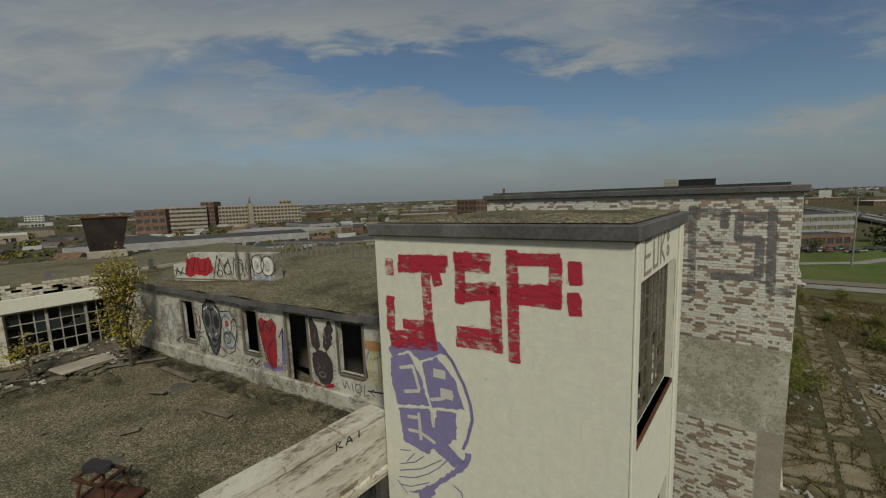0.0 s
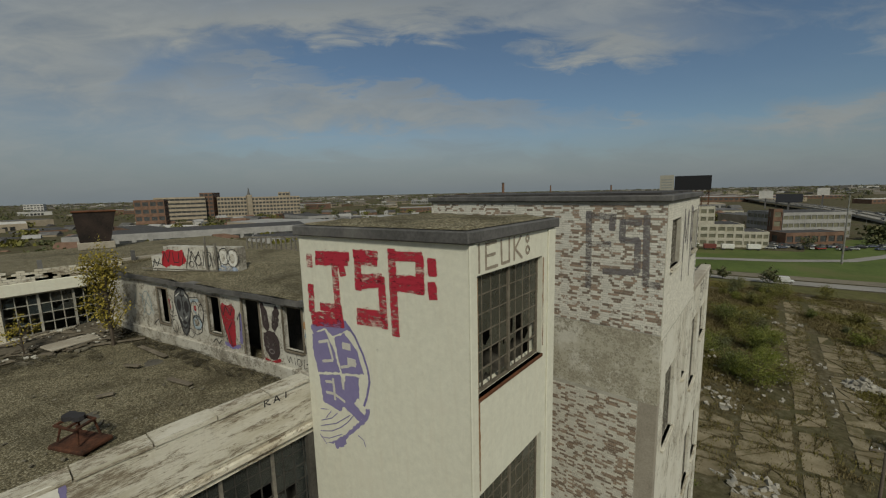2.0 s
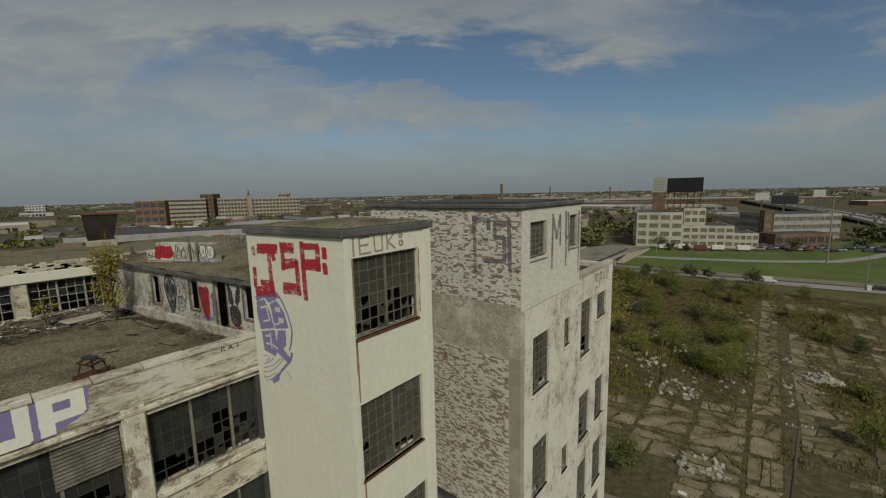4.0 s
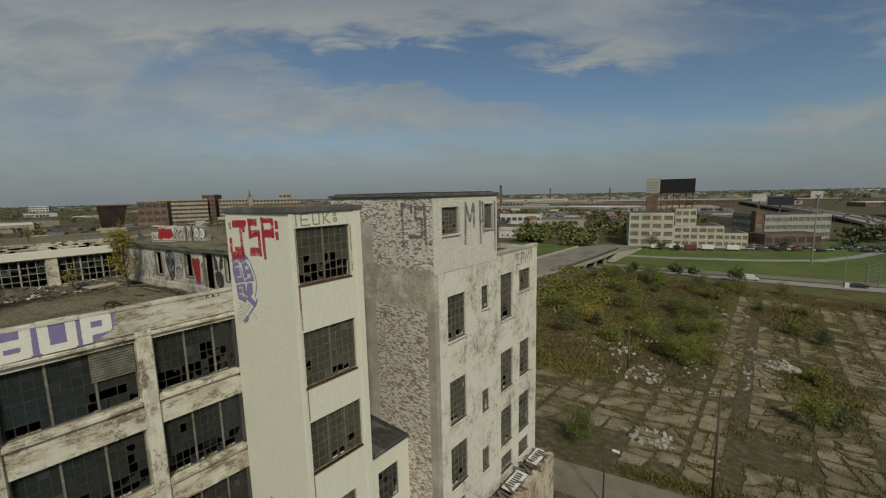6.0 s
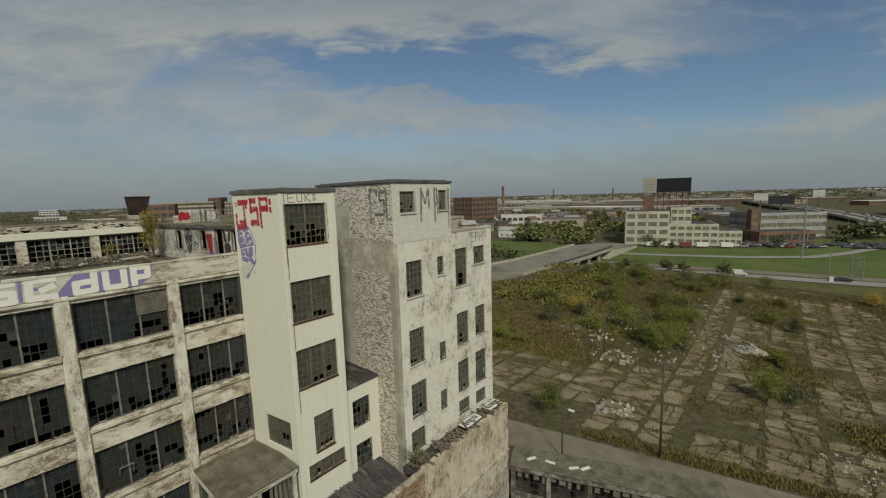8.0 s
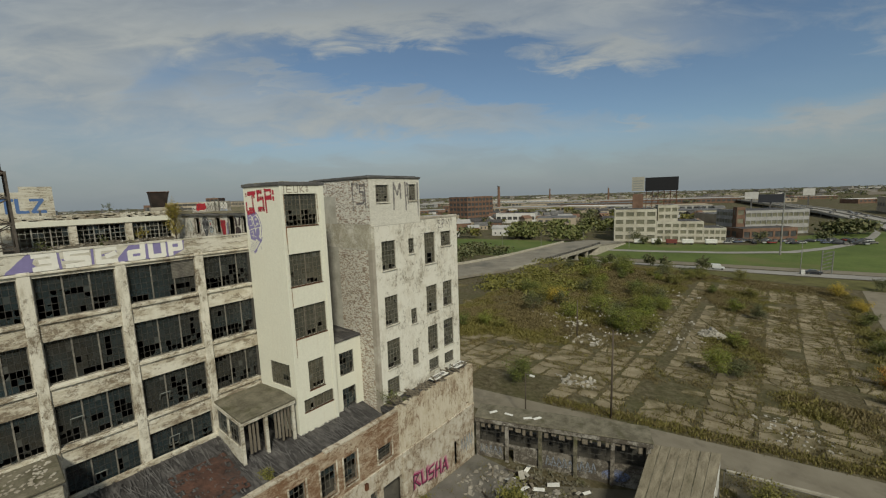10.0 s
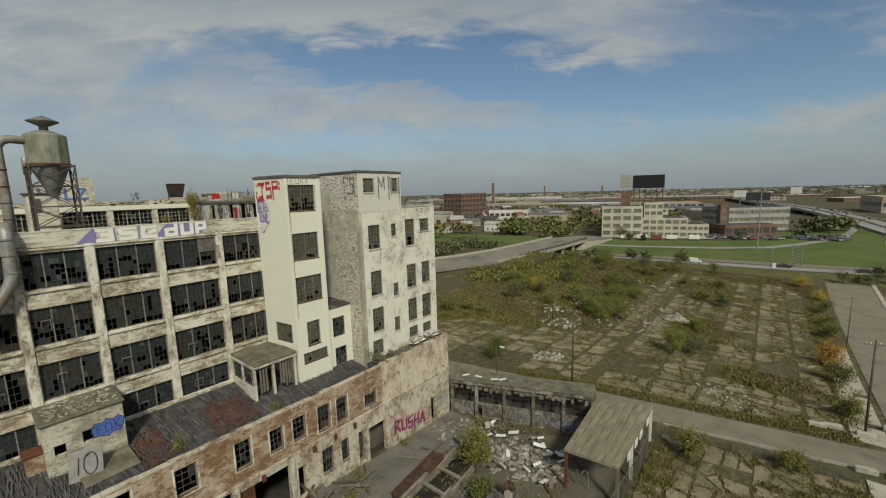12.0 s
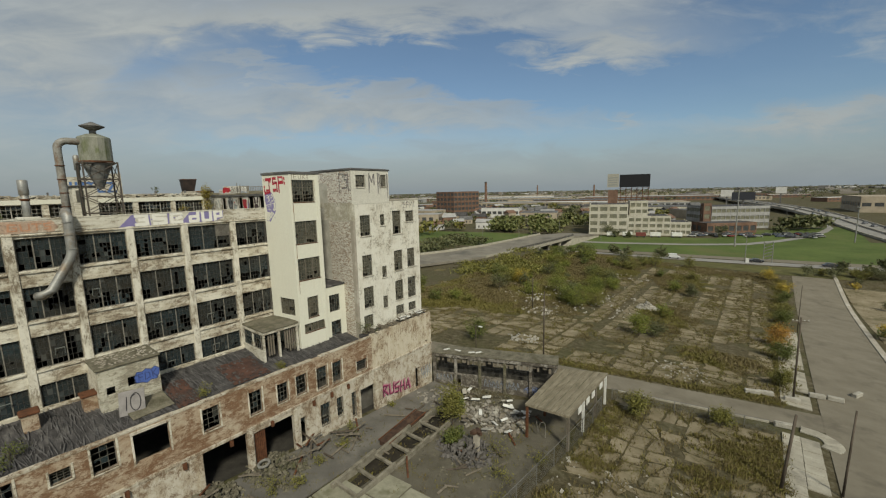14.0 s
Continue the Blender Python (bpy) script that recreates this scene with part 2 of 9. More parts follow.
CEMENT = mottled("bare_cement", (0.25, 0.22, 0.175), (0.42, 0.38, 0.31), 1.2, 0.9, grain=22, stain=(0.52, 0.49, 0.42))
LOWWALL = peeling("flaking_low_wall", (0.45, 0.375, 0.275), (0.24, 0.14, 0.08), 0.52, 2.6, flow=(1, 0.6, 1.2), rust=(0.20, 0.13, 0.085), aged=(0.33, 0.245, 0.165))
TIN = mottled("dark_flashing", (0.07, 0.068, 0.066), (0.16, 0.155, 0.15), 1.4, 0.7, 0.2, stain=(0.24, 0.23, 0.21))
def pebbled(name):
    """Roof gravel: single stones of mixed tone, dark soil gathered in patches."""
    m, t, b = base_mat(name, 0.95, 0.0, 0.15)
    p = where(t)
    v = t.nodes.new("ShaderNodeTexVoronoi")
    v.inputs["Scale"].default_value = 30.0
    n1 = node(t, "ShaderNodeTexNoise", Scale=0.55, Detail=8.0, Roughness=0.7)
    n2 = node(t, "ShaderNodeTexNoise", Scale=3.6, Detail=6.0, Roughness=0.7)
    for n in (v, n1, n2):
        link(t, p, n.inputs[0])
    bw = t.nodes.new("ShaderNodeSeparateColor")
    link(t, v.outputs["Color"], bw.inputs[0])
    col = ramp(t, maths(t, "ADD", maths(t, "MULTIPLY", bw.outputs[0], 0.6), maths(t, "MULTIPLY", n2.outputs[0], 0.4)), [(0.15, (0.085, 0.073, 0.045)), (0.5, (0.22, 0.192, 0.122)), (0.85, (0.38, 0.345, 0.245))])
    col = mixc(t, ramp(t, v.outputs["Distance"], [(0.35, (0, 0, 0)), (0.8, (0.7, 0.7, 0.7))]), col, (0.05, 0.043, 0.026))
    soil = maths(t, "ADD", maths(t, "MULTIPLY", n1.outputs[0], 0.75), maths(t, "MULTIPLY", n2.outputs[0], 0.25))
    col = mixc(t, ramp(t, soil, [(0.48, (0, 0, 0)), (0.62, (0.75, 0.75, 0.75))]), col, (0.055, 0.047, 0.028))
    link(t, col, b.inputs["Base Color"])
    bumped(t, b, maths(t, "SUBTRACT", n2.outputs[0], v.outputs["Distance"]), 0.7, 0.03)
    return m


GRAVEL = pebbled("roof_gravel")
MOSSROOF = mottled("mossy_felt", (0.075, 0.067, 0.045), (0.205, 0.185, 0.135), 1.1, 0.95, grain=12, bump=0.6, stain=(0.07, 0.066, 0.035), stain_scale=0.7)
TAR = mottled("torn_tar_roof", (0.022, 0.02, 0.02), (0.085, 0.08, 0.077), 1.1, 0.75, grain=9, bump=0.7, stain=(0.15, 0.14, 0.13), stain_scale=0.9, spread=(0.5, 1.6, 1))
ASPHALT = mottled("worn_asphalt", (0.15, 0.13, 0.094), (0.21, 0.186, 0.14), 0.35, 0.9, grain=22, bump=0.25, stain=(0.12, 0.104, 0.076), stain_scale=0.22)
def overgrown(name):
    """Old cast concrete, brown with age, with soil and moss spreading in from the joints."""
    m, t, b = base_mat(name, 0.93, 0.0, 0.15)
    p = where(t)
    n1 = node(t, "ShaderNodeTexNoise", Scale=0.35, Detail=5.0, Roughness=0.6)
    n2 = node(t, "ShaderNodeTexNoise", Scale=4.0, Detail=8.0, Roughness=0.7)
    n3 = node(t, "ShaderNodeTexNoise", Scale=0.13, Detail=9.0, Roughness=0.72)
    n4 = node(t, "ShaderNodeTexNoise", Scale=26.0, Detail=3.0, Roughness=0.7)
    for n in (n1, n2, n3, n4):
        link(t, p, n.inputs[0])
    o = t.nodes.new("ShaderNodeObjectInfo")
    g = t.nodes.new("ShaderNodeNewGeometry")
    tone = maths(t, "ADD", maths(t, "MULTIPLY", n1.outputs[0], 0.6), maths(t, "MULTIPLY", n2.outputs[0], 0.4))
    col = ramp(t, tone, [(0.33, (0.145, 0.118, 0.07)), (0.5, (0.208, 0.174, 0.112)), (0.68, (0.305, 0.262, 0.182))])
    h = node(t, "ShaderNodeHueSaturation")
    link(t, maths(t, "ADD", maths(t, "MULTIPLY", maths(t, "ADD", o.outputs["Random"], g.outputs["Random Per Island"]), 0.2), 0.78), h.inputs["Value"])
    link(t, col, h.inputs["Color"])
    soil = mixc(t, n4.outputs[0], (0.045, 0.038, 0.017), (0.12, 0.105, 0.045))
    mask = maths(t, "ADD", maths(t, "MULTIPLY", n3.outputs[0], 0.72), maths(t, "MULTIPLY", n2.outputs[0], 0.28))
    link(t, mixc(t, ramp(t, mask, [(0.49, (0, 0, 0)), (0.58, (0.82, 0.82, 0.82))]), h.outputs[0], soil), b.inputs["Base Color"])
    bumped(t, b, maths(t, "ADD", n2.outputs[0], maths(t, "MULTIPLY", n4.outputs[0], 0.5)), 0.4, 0.03)
    return m


SLAB = overgrown("old_concrete_slab")
WALKWAY = mottled("pale_pavement", (0.27, 0.245, 0.19), (0.41, 0.38, 0.305), 0.8, 0.9, grain=12, stain=(0.22, 0.2, 0.16), stain_scale=0.5, per_object=0.2)
# indoor surfaces: the rooms' shade is put into this dark base colour
INSIDE = mottled("shade_dark_interior", (0.05, 0.047, 0.04), (0.13, 0.12, 0.10), 0.8, 0.95)
DARKSTEEL = mottled("grimy_sash_steel", (0.028, 0.027, 0.024), (0.075, 0.07, 0.06), 3.0, 0.7, 0.1)
MUNTIN = mottled("weathered_sash_bar", (0.065, 0.06, 0.048), (0.16, 0.148, 0.12), 3.0, 0.7, 0.1)
STEEL = mottled("sash_steel", (0.10, 0.09, 0.075), (0.26, 0.24, 0.2), 3.0, 0.7, 0.1)
RUST = mottled("rusted_steel", (0.07, 0.032, 0.018), (0.20, 0.085, 0.042), 3.0, 0.85, 0.3, stain=(0.05, 0.03, 0.02), stain_scale=1.5)
GALV = mottled("galvanised_sheet", (0.19, 0.19, 0.175), (0.36, 0.355, 0.33), 1.2, 0.55, 0.4, stain=(0.21, 0.15, 0.09), stain_scale=0.9)
WOOD = mottled("grey_timber", (0.09, 0.075, 0.055), (0.22, 0.19, 0.145), 2.0, 0.85, spread=(1, 1, 0.15))
GLASS = glazing("dirty_glass", ((0.021, 0.033, 0.037), (0.027, 0.034, 0.034), (0.036, 0.034, 0.028), (0.028, 0.042, 0.046)))
# lighter olive base: dust and the panes' reflected tone put into the colour
DUSTGLASS = glazing("dusty_sheen_glass", ((0.058, 0.059, 0.046), (0.082, 0.08, 0.06), (0.10, 0.092, 0.066), (0.066, 0.07, 0.057)))
LEAF = leafy("autumn_green_leaves", (0.06, 0.075, 0.018), (0.09, 0.108, 0.024), (0.13, 0.135, 0.032))
OLIVE = leafy("olive_leaves", (0.105, 0.1, 0.024), (0.14, 0.134, 0.03), (0.175, 0.16, 0.04))
GRASS = leafy("weed_blades", (0.108, 0.09, 0.022), (0.13, 0.114, 0.027), (0.15, 0.13, 0.034))
FRESH = leafy("fresh_leaves", (0.10, 0.122, 0.02), (0.14, 0.16, 0.026), (0.185, 0.19, 0.038))
YELLOW = leafy("yellow_leaves", (0.16, 0.125, 0.02), (0.36, 0.27, 0.04), (0.50, 0.36, 0.05))
AUTUMN = leafy("turning_leaves", (0.13, 0.115, 0.022), (0.26, 0.21, 0.035), (0.38, 0.29, 0.045))
ORANGE = leafy("orange_leaves", (0.22, 0.09, 0.02), (0.36, 0.17, 0.025), (0.30, 0.22, 0.04))
# paler, greyer green: slight distance haze put into the leaf colour
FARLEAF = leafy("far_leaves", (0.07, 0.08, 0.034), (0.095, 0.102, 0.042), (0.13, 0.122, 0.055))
BARK = mottled("bark", (0.05, 0.04, 0.03), (0.13, 0.105, 0.08), 3.0, 0.9, spread=(1, 1, 0.2))
PLAIN = {}


def paint(name, colour, rough=0.75, wear=0.25):
    """Sprayed or rolled paint, or a plain coat with slight wear."""
    key = (name, colour)
    if key not in PLAIN:
        PLAIN[key] = mottled(name, tuple(c * (1 - wear) for c in colour), tuple(min(1, c * (1 + wear * 0.6)) for c in colour), 2.0, rough, grain=15, bump=0.1)
    return PLAIN[key]


# ---- mesh helpers ----
def mesh_object(name, bm, material, smooth=False):
    me = bpy.data.meshes.new(name)
    bmesh.ops.recalc_face_normals(bm, faces=bm.faces)
    bm.to_mesh(me)
    bm.free()
    for m in (material if isinstance(material, (list, tuple)) else (material,)):
        me.materials.append(m)
    if smooth:
        for p in me.polygons:
            p.use_smooth = True
    return new(name, me)


def part(name, bm, material, parent=None, label="", smooth=False):
    ob = mesh_object(name, bm, material, smooth)
    ob.parent = parent
    if label:
        tagged(ob, label)
    return ob


def thing(name, label, category, group="", kind="", at=(0, 0, 0), rz=0.0):
    ob = new(name)
    ob.empty_display_size = 0.3
    ob.matrix_basis = pose(*at, 0, 0, rz)
    return tagged(ob, label, category, group, kind)


def add_box(bm, lo, hi, m=None, mat=0):
    vs = [bm.verts.new((x, y, z)) for x in (lo[0], hi[0]) for y in (lo[1], hi[1]) for z in (lo[2], hi[2])]
    for f in ((0, 1, 3, 2), (4, 6, 7, 5), (0, 4, 5, 1), (2, 3, 7, 6), (0, 2, 6, 4), (1, 5, 7, 3)):
        bm.faces.new([vs[i] for i in f]).material_index = mat
    if m is not None:
        for v in vs:
            v.co = m @ v.co
    return vs


def boxes(*pairs, m=None):
    bm = bmesh.new()
    for lo, hi in pairs:
        add_box(bm, lo, hi, m)
    return bm


def bevelled(lo, hi, width=0.03, m=None):
    bm = boxes((lo, hi))
    bmesh.ops.bevel(bm, geom=bm.edges[:], offset=width, segments=1, affect="EDGES")
    if m is not None:
        bmesh.ops.transform(bm, matrix=m, verts=bm.verts[:])
    return bm


def add_tube(bm, a, b, r0, r1=None, sides=10, cap=True):
    a, b = Vector(a), Vector(b)
    r1 = r0 if r1 is None else r1
    q = (b - a).to_track_quat("Z", "Y")
    ring = lambda c, r: [bm.verts.new(c + q @ Vector((r * math.cos(2 * math.pi * i / sides), r * math.sin(2 * math.pi * i / sides), 0))) for i in range(sides)]
    lo, hi = ring(a, r0), ring(b, r1)
    for i in range(sides):
        bm.faces.new((lo[i], lo[(i + 1) % sides], hi[(i + 1) % sides], hi[i]))
    if cap:
        bm.faces.new(lo[::-1])
        bm.faces.new(hi)


def tube(a, b, r0, r1=None, sides=10):
    bm = bmesh.new()
    add_tube(bm, a, b, r0, r1, sides)
    return bm


def lathe(profile, sides=24, centre=(0, 0, 0)):
    """Turned about z; profile of (radius, height)."""
    bm = bmesh.new()
    rows = [[bm.verts.new((centre[0] + r * math.cos(2 * math.pi * i / sides), centre[1] + r * math.sin(2 * math.pi * i / sides), centre[2] + h)) for i in range(sides)] for r, h in profile]
    for lo, hi in zip(rows, rows[1:]):
        for i in range(sides):
            bm.faces.new((lo[i], lo[(i + 1) % sides], hi[(i + 1) % sides], hi[i]))
    bm.faces.new(rows[0][::-1])
    bm.faces.new(rows[-1])
    return bm


def wall_mesh(u0, u1, v0, v1, depth, holes, m, rough=0.0):
    """A wall of the given depth with openings right through; u along it, v up, its outside at w = 0 towards +w. m: local (u, v, w) to world."""
    us = sorted({u0, u1, *[h[i] for h in holes for i in (0, 1) if u0 < h[i] < u1]})
    vs = sorted({v0, v1, *[h[i] for h in holes for i in (2, 3) if v0 < h[i] < v1]})
    bm = bmesh.new()
    solid = lambda i, j: 0 <= i < len(us) - 1 and 0 <= j < len(vs) - 1 and not any(h[0] - 1e-6 <= us[i] and us[i + 1] <= h[1] + 1e-6 and h[2] - 1e-6 <= vs[j] and vs[j + 1] <= h[3] + 1e-6 for h in holes)
    cache = {}

    def vert(i, j, k):
        if (i, j, k) not in cache:
            cache[i, j, k] = bm.verts.new(m @ Vector((us[i], vs[j], -depth * k)))
        return cache[i, j, k]
    for i in range(len(us) - 1):
        for j in range(len(vs) - 1):
            if not solid(i, j):
                continue
            bm.faces.new([vert(*c, 0) for c in ((i, j), (i + 1, j), (i + 1, j + 1), (i, j + 1))])
            bm.faces.new([vert(*c, 1) for c in ((i, j), (i, j + 1), (i + 1, j + 1), (i + 1, j))])
            for (di, dj), (a, b) in (((-1, 0), ((i, j), (i, j + 1))), ((1, 0), ((i + 1, j), (i + 1, j + 1))), ((0, -1), ((i, j), (i + 1, j))), ((0, 1), ((i, j + 1), (i + 1, j + 1)))):
                if not solid(i + di, j + dj):
                    bm.faces.new([vert(*a, 0), vert(*b, 0), vert(*b, 1), vert(*a, 1)])
    return bm


def facing_x(x):
    """Wall frame whose outside looks to +x: u is y, v is z."""
    return Matrix(((0, 0, 1, x), (1, 0, 0, 0), (0, 1, 0, 0), (0, 0, 0, 1)))




def smooth01(v):
    v = min(1.0, max(0.0, v))
    return v * v * (3 - 2 * v)


def gz(x, y):
    """Height of the ground: sloped away from the factory to fit the camera's view."""
    cx, cy = min(60.0, max(-12.0, x)), min(130.0, max(-25.0, y))
    z = 2.808 - 0.00744 * cx - 0.07097 * cy + 0.000114 * cx * cx - 0.000853 * cx * cy + 0.000417 * cy * cy
    s = smooth01((y - 112) / 55)
    return z * (1 - s) - 3.0 * s


def strip(edges_a, edges_b, lift, material_depth=0.0, steps=1):
    """A sheet laid on the ground between two lines of (x, y) points."""
    bm = bmesh.new()
    rows = []
    n = 2 + steps
    for (ax, ay), (bx, by) in zip(edges_a, edges_b):
        rows.append([bm.verts.new((ax + (bx - ax) * k / (n - 1), ay + (by - ay) * k / (n - 1), gz(ax + (bx - ax) * k / (n - 1), ay + (by - ay) * k / (n - 1)) + lift)) for k in range(n)])
    for lo, hi in zip(rows, rows[1:]):
        for k in range(n - 1):
            bm.faces.new((lo[k], lo[k + 1], hi[k + 1], hi[k]))
    if material_depth:
        skirt = bmesh.ops.extrude_face_region(bm, geom=bm.faces[:])
        for v in (g for g in skirt["geom"] if isinstance(g, bmesh.types.BMVert)):
            v.co.z -= material_depth
    return bm


def line(a, b, n):
    return [(a[0] + (b[0] - a[0]) * i / n, a[1] + (b[1] - a[1]) * i / n) for i in range(n + 1)]

# ---- ground ----
def build_ground():
    def axis(lo, hi, step, far):
        mid = [lo + step * i for i in range(int((hi - lo) / step) + 1)]
        out = [40, 100, 220, 450, 900, 1800, far]
        return [lo - v for v in out[::-1]] + mid + [mid[-1] + v for v in out]
    xs, ys = axis(-60, 140, 2.5, 4200), axis(-60, 240, 2.5, 4200)
    bm = bmesh.new()
    grid = [[bm.verts.new((x, y, gz(x, y) + (0.05 * noise.noise((x * 0.3, y * 0.3, 0)) if abs(x) < 150 and abs(y) < 250 else 0))) for y in ys] for x in xs]
    for i in range(len(xs) - 1):
        for j in range(len(ys) - 1):
            bm.faces.new((grid[i][j], grid[i + 1][j], grid[i + 1][j + 1], grid[i][j + 1]))
    m, t, b = base_mat("weedy_dirt", 0.95, 0, 0.1)
    p = where(t)
    n1 = node(t, "ShaderNodeTexNoise", Scale=0.09, Detail=8.0, Roughness=0.65)
    n2 = node(t, "ShaderNodeTexNoise", Scale=1.3, Detail=6.0, Roughness=0.7)
    n3 = node(t, "ShaderNodeTexNoise", Scale=14.0, Detail=4.0, Roughness=0.7)
    for n in (n1, n2, n3):
        link(t, p, n.inputs[0])
    col = ramp(t, n2.outputs[0], [(0.34, (0.055, 0.046, 0.025)), (0.5, (0.105, 0.088, 0.05)), (0.66, (0.175, 0.155, 0.105))])
    col = mixc(t, ramp(t, n1.outputs[0], [(0.45, (0, 0, 0)), (0.62, (0.6,) * 3)]), col, (0.075, 0.078, 0.03))
    col = mixc(t, maths(t, "MULTIPLY", n3.outputs[0], 0.35), col, (0.03, 0.026, 0.016))
    link(t, col, b.inputs["Base Color"])
    bumped(t, b, maths(t, "ADD", n2.outputs[0], n3.outputs[0]), 0.6, 0.08)
    ob = mesh_object("ground", bm, m)
    tagged(ob, "weedy brown dirt with dry grass round the factory", "ground", kind="structure")


build_ground()

# ---- main factory block ----
rng = random.Random(11)
ROOF = 23.95                       # terrace roof
FX = -1.2                          # front plane of the frame
BAYS = [-32.6, -29.5, -26.4, -23.2, -20.0, -16.85, -13.75, -10.3, -6.5, -2.5, 0.9]
ROWS_Z = [(21.35, 23.55), (17.85, 20.2), (14.35, 16.7), (10.9, 13.2)]


def run(p0, p1):
    """Wall frame along the ground line p0 to p1, its outside on the right-hand side; u from p0, v is z."""
    ux, uy = p1[0] - p0[0], p1[1] - p0[1]
    n = math.hypot(ux, uy)
    ux, uy = ux / n, uy / n
    return Matrix(((ux, 0, uy, p0[0]), (uy, 0, -ux, p0[1]), (0, 1, 0, 0), (0, 0, 0, 1)))


window_count = 0


SHARDS = [[(-0.5, -0.5), (0.5, -0.5), (0.5, -0.12), (0.12, -0.32), (-0.3, -0.05), (-0.5, 0.2)],
          [(-0.5, -0.5), (-0.08, -0.5), (-0.26, 0.0), (-0.2, 0.5), (-0.5, 0.5)],
          [(-0.5, 0.5), (-0.5, 0.1), (-0.1, 0.26), (0.2, 0.0), (0.5, 0.22), (0.5, 0.5)],
          [(-0.5, -0.5), (0.5, -0.5), (0.5, 0.5), (0.12, 0.5), (0.0, 0.15), (-0.3, 0.3), (-0.5, 0.1)]]
WHOLE = [(-0.5, -0.5), (0.5, -0.5), (0.5, 0.5), (-0.5, 0.5)]


def pane_mesh(pts, glass):
    bm = bmesh.new()
    lo = [bm.verts.new((x, y, -0.002)) for x, y in pts]
    hi = [bm.verts.new((x, y, 0.002)) for x, y in pts]
    bm.faces.new(lo[::-1])
    bm.faces.new(hi)
    for i in range(len(pts)):
        bm.faces.new((lo[i], lo[(i + 1) % len(pts)], hi[(i + 1) % len(pts)], hi[i]))
    bmesh.ops.recalc_face_normals(bm, faces=bm.faces)
    me = bpy.data.meshes.new("pane")
    bm.to_mesh(me)
    bm.free()
    me.materials.append(glass)
    return me


PANE, BROKEN = pane_mesh(WHOLE, GLASS), [pane_mesh(q, GLASS) for q in SHARDS]
DUSTY, DUSTY_BROKEN = pane_mesh(WHOLE, DUSTGLASS), [pane_mesh(q, DUSTGLASS) for q in SHARDS]


def sash_window(m, hole, cols, rows, mullions=(), missing=0.2, back=0.16, label="steel factory window with many broken panes", sill=None, group="", vents=0, bar=0.028, metal=None, dusty=False, post=None, low=0.75):
    """A steel sash in an opening: frame, mullions, muntins and single panes."""
    global window_count
    window_count += 1
    u0, u1, v0, v1 = hole
    win = thing("window_%d" % window_count, label, "window", group, "structure")
    win.matrix_basis = m @ Matrix.Translation(((u0 + u1) / 2, v0, -back))
    w, h = u1 - u0, v1 - v0
    e = 0.05
    bm = boxes(((-w / 2, 0, -0.03), (-w / 2 + e, h, 0.03)), ((w / 2 - e, 0, -0.03), (w / 2, h, 0.03)), ((-w / 2 + e, 0, -0.03), (w / 2 - e, e, 0.03)), ((-w / 2 + e, h - e, -0.03), (w / 2 - e, h, 0.03)))
    part("window_frame", bm, post or STEEL, win)
    for k in mullions:
        x = -w / 2 + w * k
        part("mullion", boxes(((x - 0.035, e, -0.04), (x + 0.035, h - e, 0.045))), post or STEEL, win)
    cw, ch = (w - 2 * e) / cols, (h - 2 * e) / rows
    bm = bmesh.new()
    patch = rng.uniform(0, 90)
    hollow = lambda i, j: 0.5 + 0.9 * noise.noise((i * 0.42 + patch, j * 0.5, patch)) + low * (0.45 - j / rows)
    cutoff = sorted((hollow(i, j) for i in range(cols) for j in range(rows)), reverse=True)[min(cols * rows - 1, int(missing * cols * rows))]
    gone = {(i, j) for i in range(cols) for j in range(rows) if hollow(i, j) + rng.uniform(-0.12, 0.12) > cutoff}
    for i in range(1, cols):
        x = -w / 2 + e + cw * i
        if all(abs(x - (-w / 2 + w * k)) > 0.06 for k in mullions):
            lo = 0 if rng.random() > 0.12 else rng.randint(0, rows // 2)
            add_box(bm, (x - bar / 2, e + ch * lo, -0.015), (x + bar / 2, h - e, 0.015))
    for j in range(1, rows):
        y = e + ch * j
        add_box(bm, (-w / 2 + e, y - bar / 2, -0.0145), (w / 2 - e, y + bar / 2, 0.0145))
    part("muntin", bm, metal or MUNTIN, win)
    for i in range(cols):
        for j in range(rows):
            if (i, j) in gone and rng.random() > 0.25:
                continue
            p = new("pane", (DUSTY_BROKEN if dusty else BROKEN)[(i * 3 + j * 7 + window_count) % 4] if (i, j) in gone else (DUSTY if dusty else PANE))
            p.parent = win
            p.matrix_basis = pose(-w / 2 + e + cw * (i + 0.5), e + ch * (j + 0.5), 0.004, rng.uniform(-1.2, 1.2), rng.uniform(-1.2, 1.2), 0) @ Matrix.Diagonal(((cw - bar) * rng.choice((-1, 1)) if (i, j) in gone else cw - bar, ch - bar, 1, 1))
    for k in range(vents):
        x, y = rng.uniform(-w * 0.3, w * 0.3), rng.uniform(h * 0.3, h * 0.6)
        vm = pose(x, y, 0.05, rng.uniform(8, 32), 0, 0)
        a, b = cw * 1.0, ch * 1.0
        bm = boxes(((-a, -b, -0.02), (-a + 0.04, b, 0.02)), ((a - 0.04, -b, -0.02), (a, b, 0.02)), ((-a + 0.04, -b, -0.02), (a - 0.04, -b + 0.04, 0.02)), ((-a + 0.04, b - 0.04, -0.02), (a - 0.04, b, 0.02)), m=vm)
        part("vent_sash", bm, paint("faded_sash_paint", (0.19, 0.2, 0.18)), win, "open tilting vent sash")
    if sill:
        part("window_sill", bevelled((-w / 2 - 0.08, -0.1, back - 0.1), (w / 2 + 0.08, 0.0, back + 0.09), 0.015), sill, win)
    return win


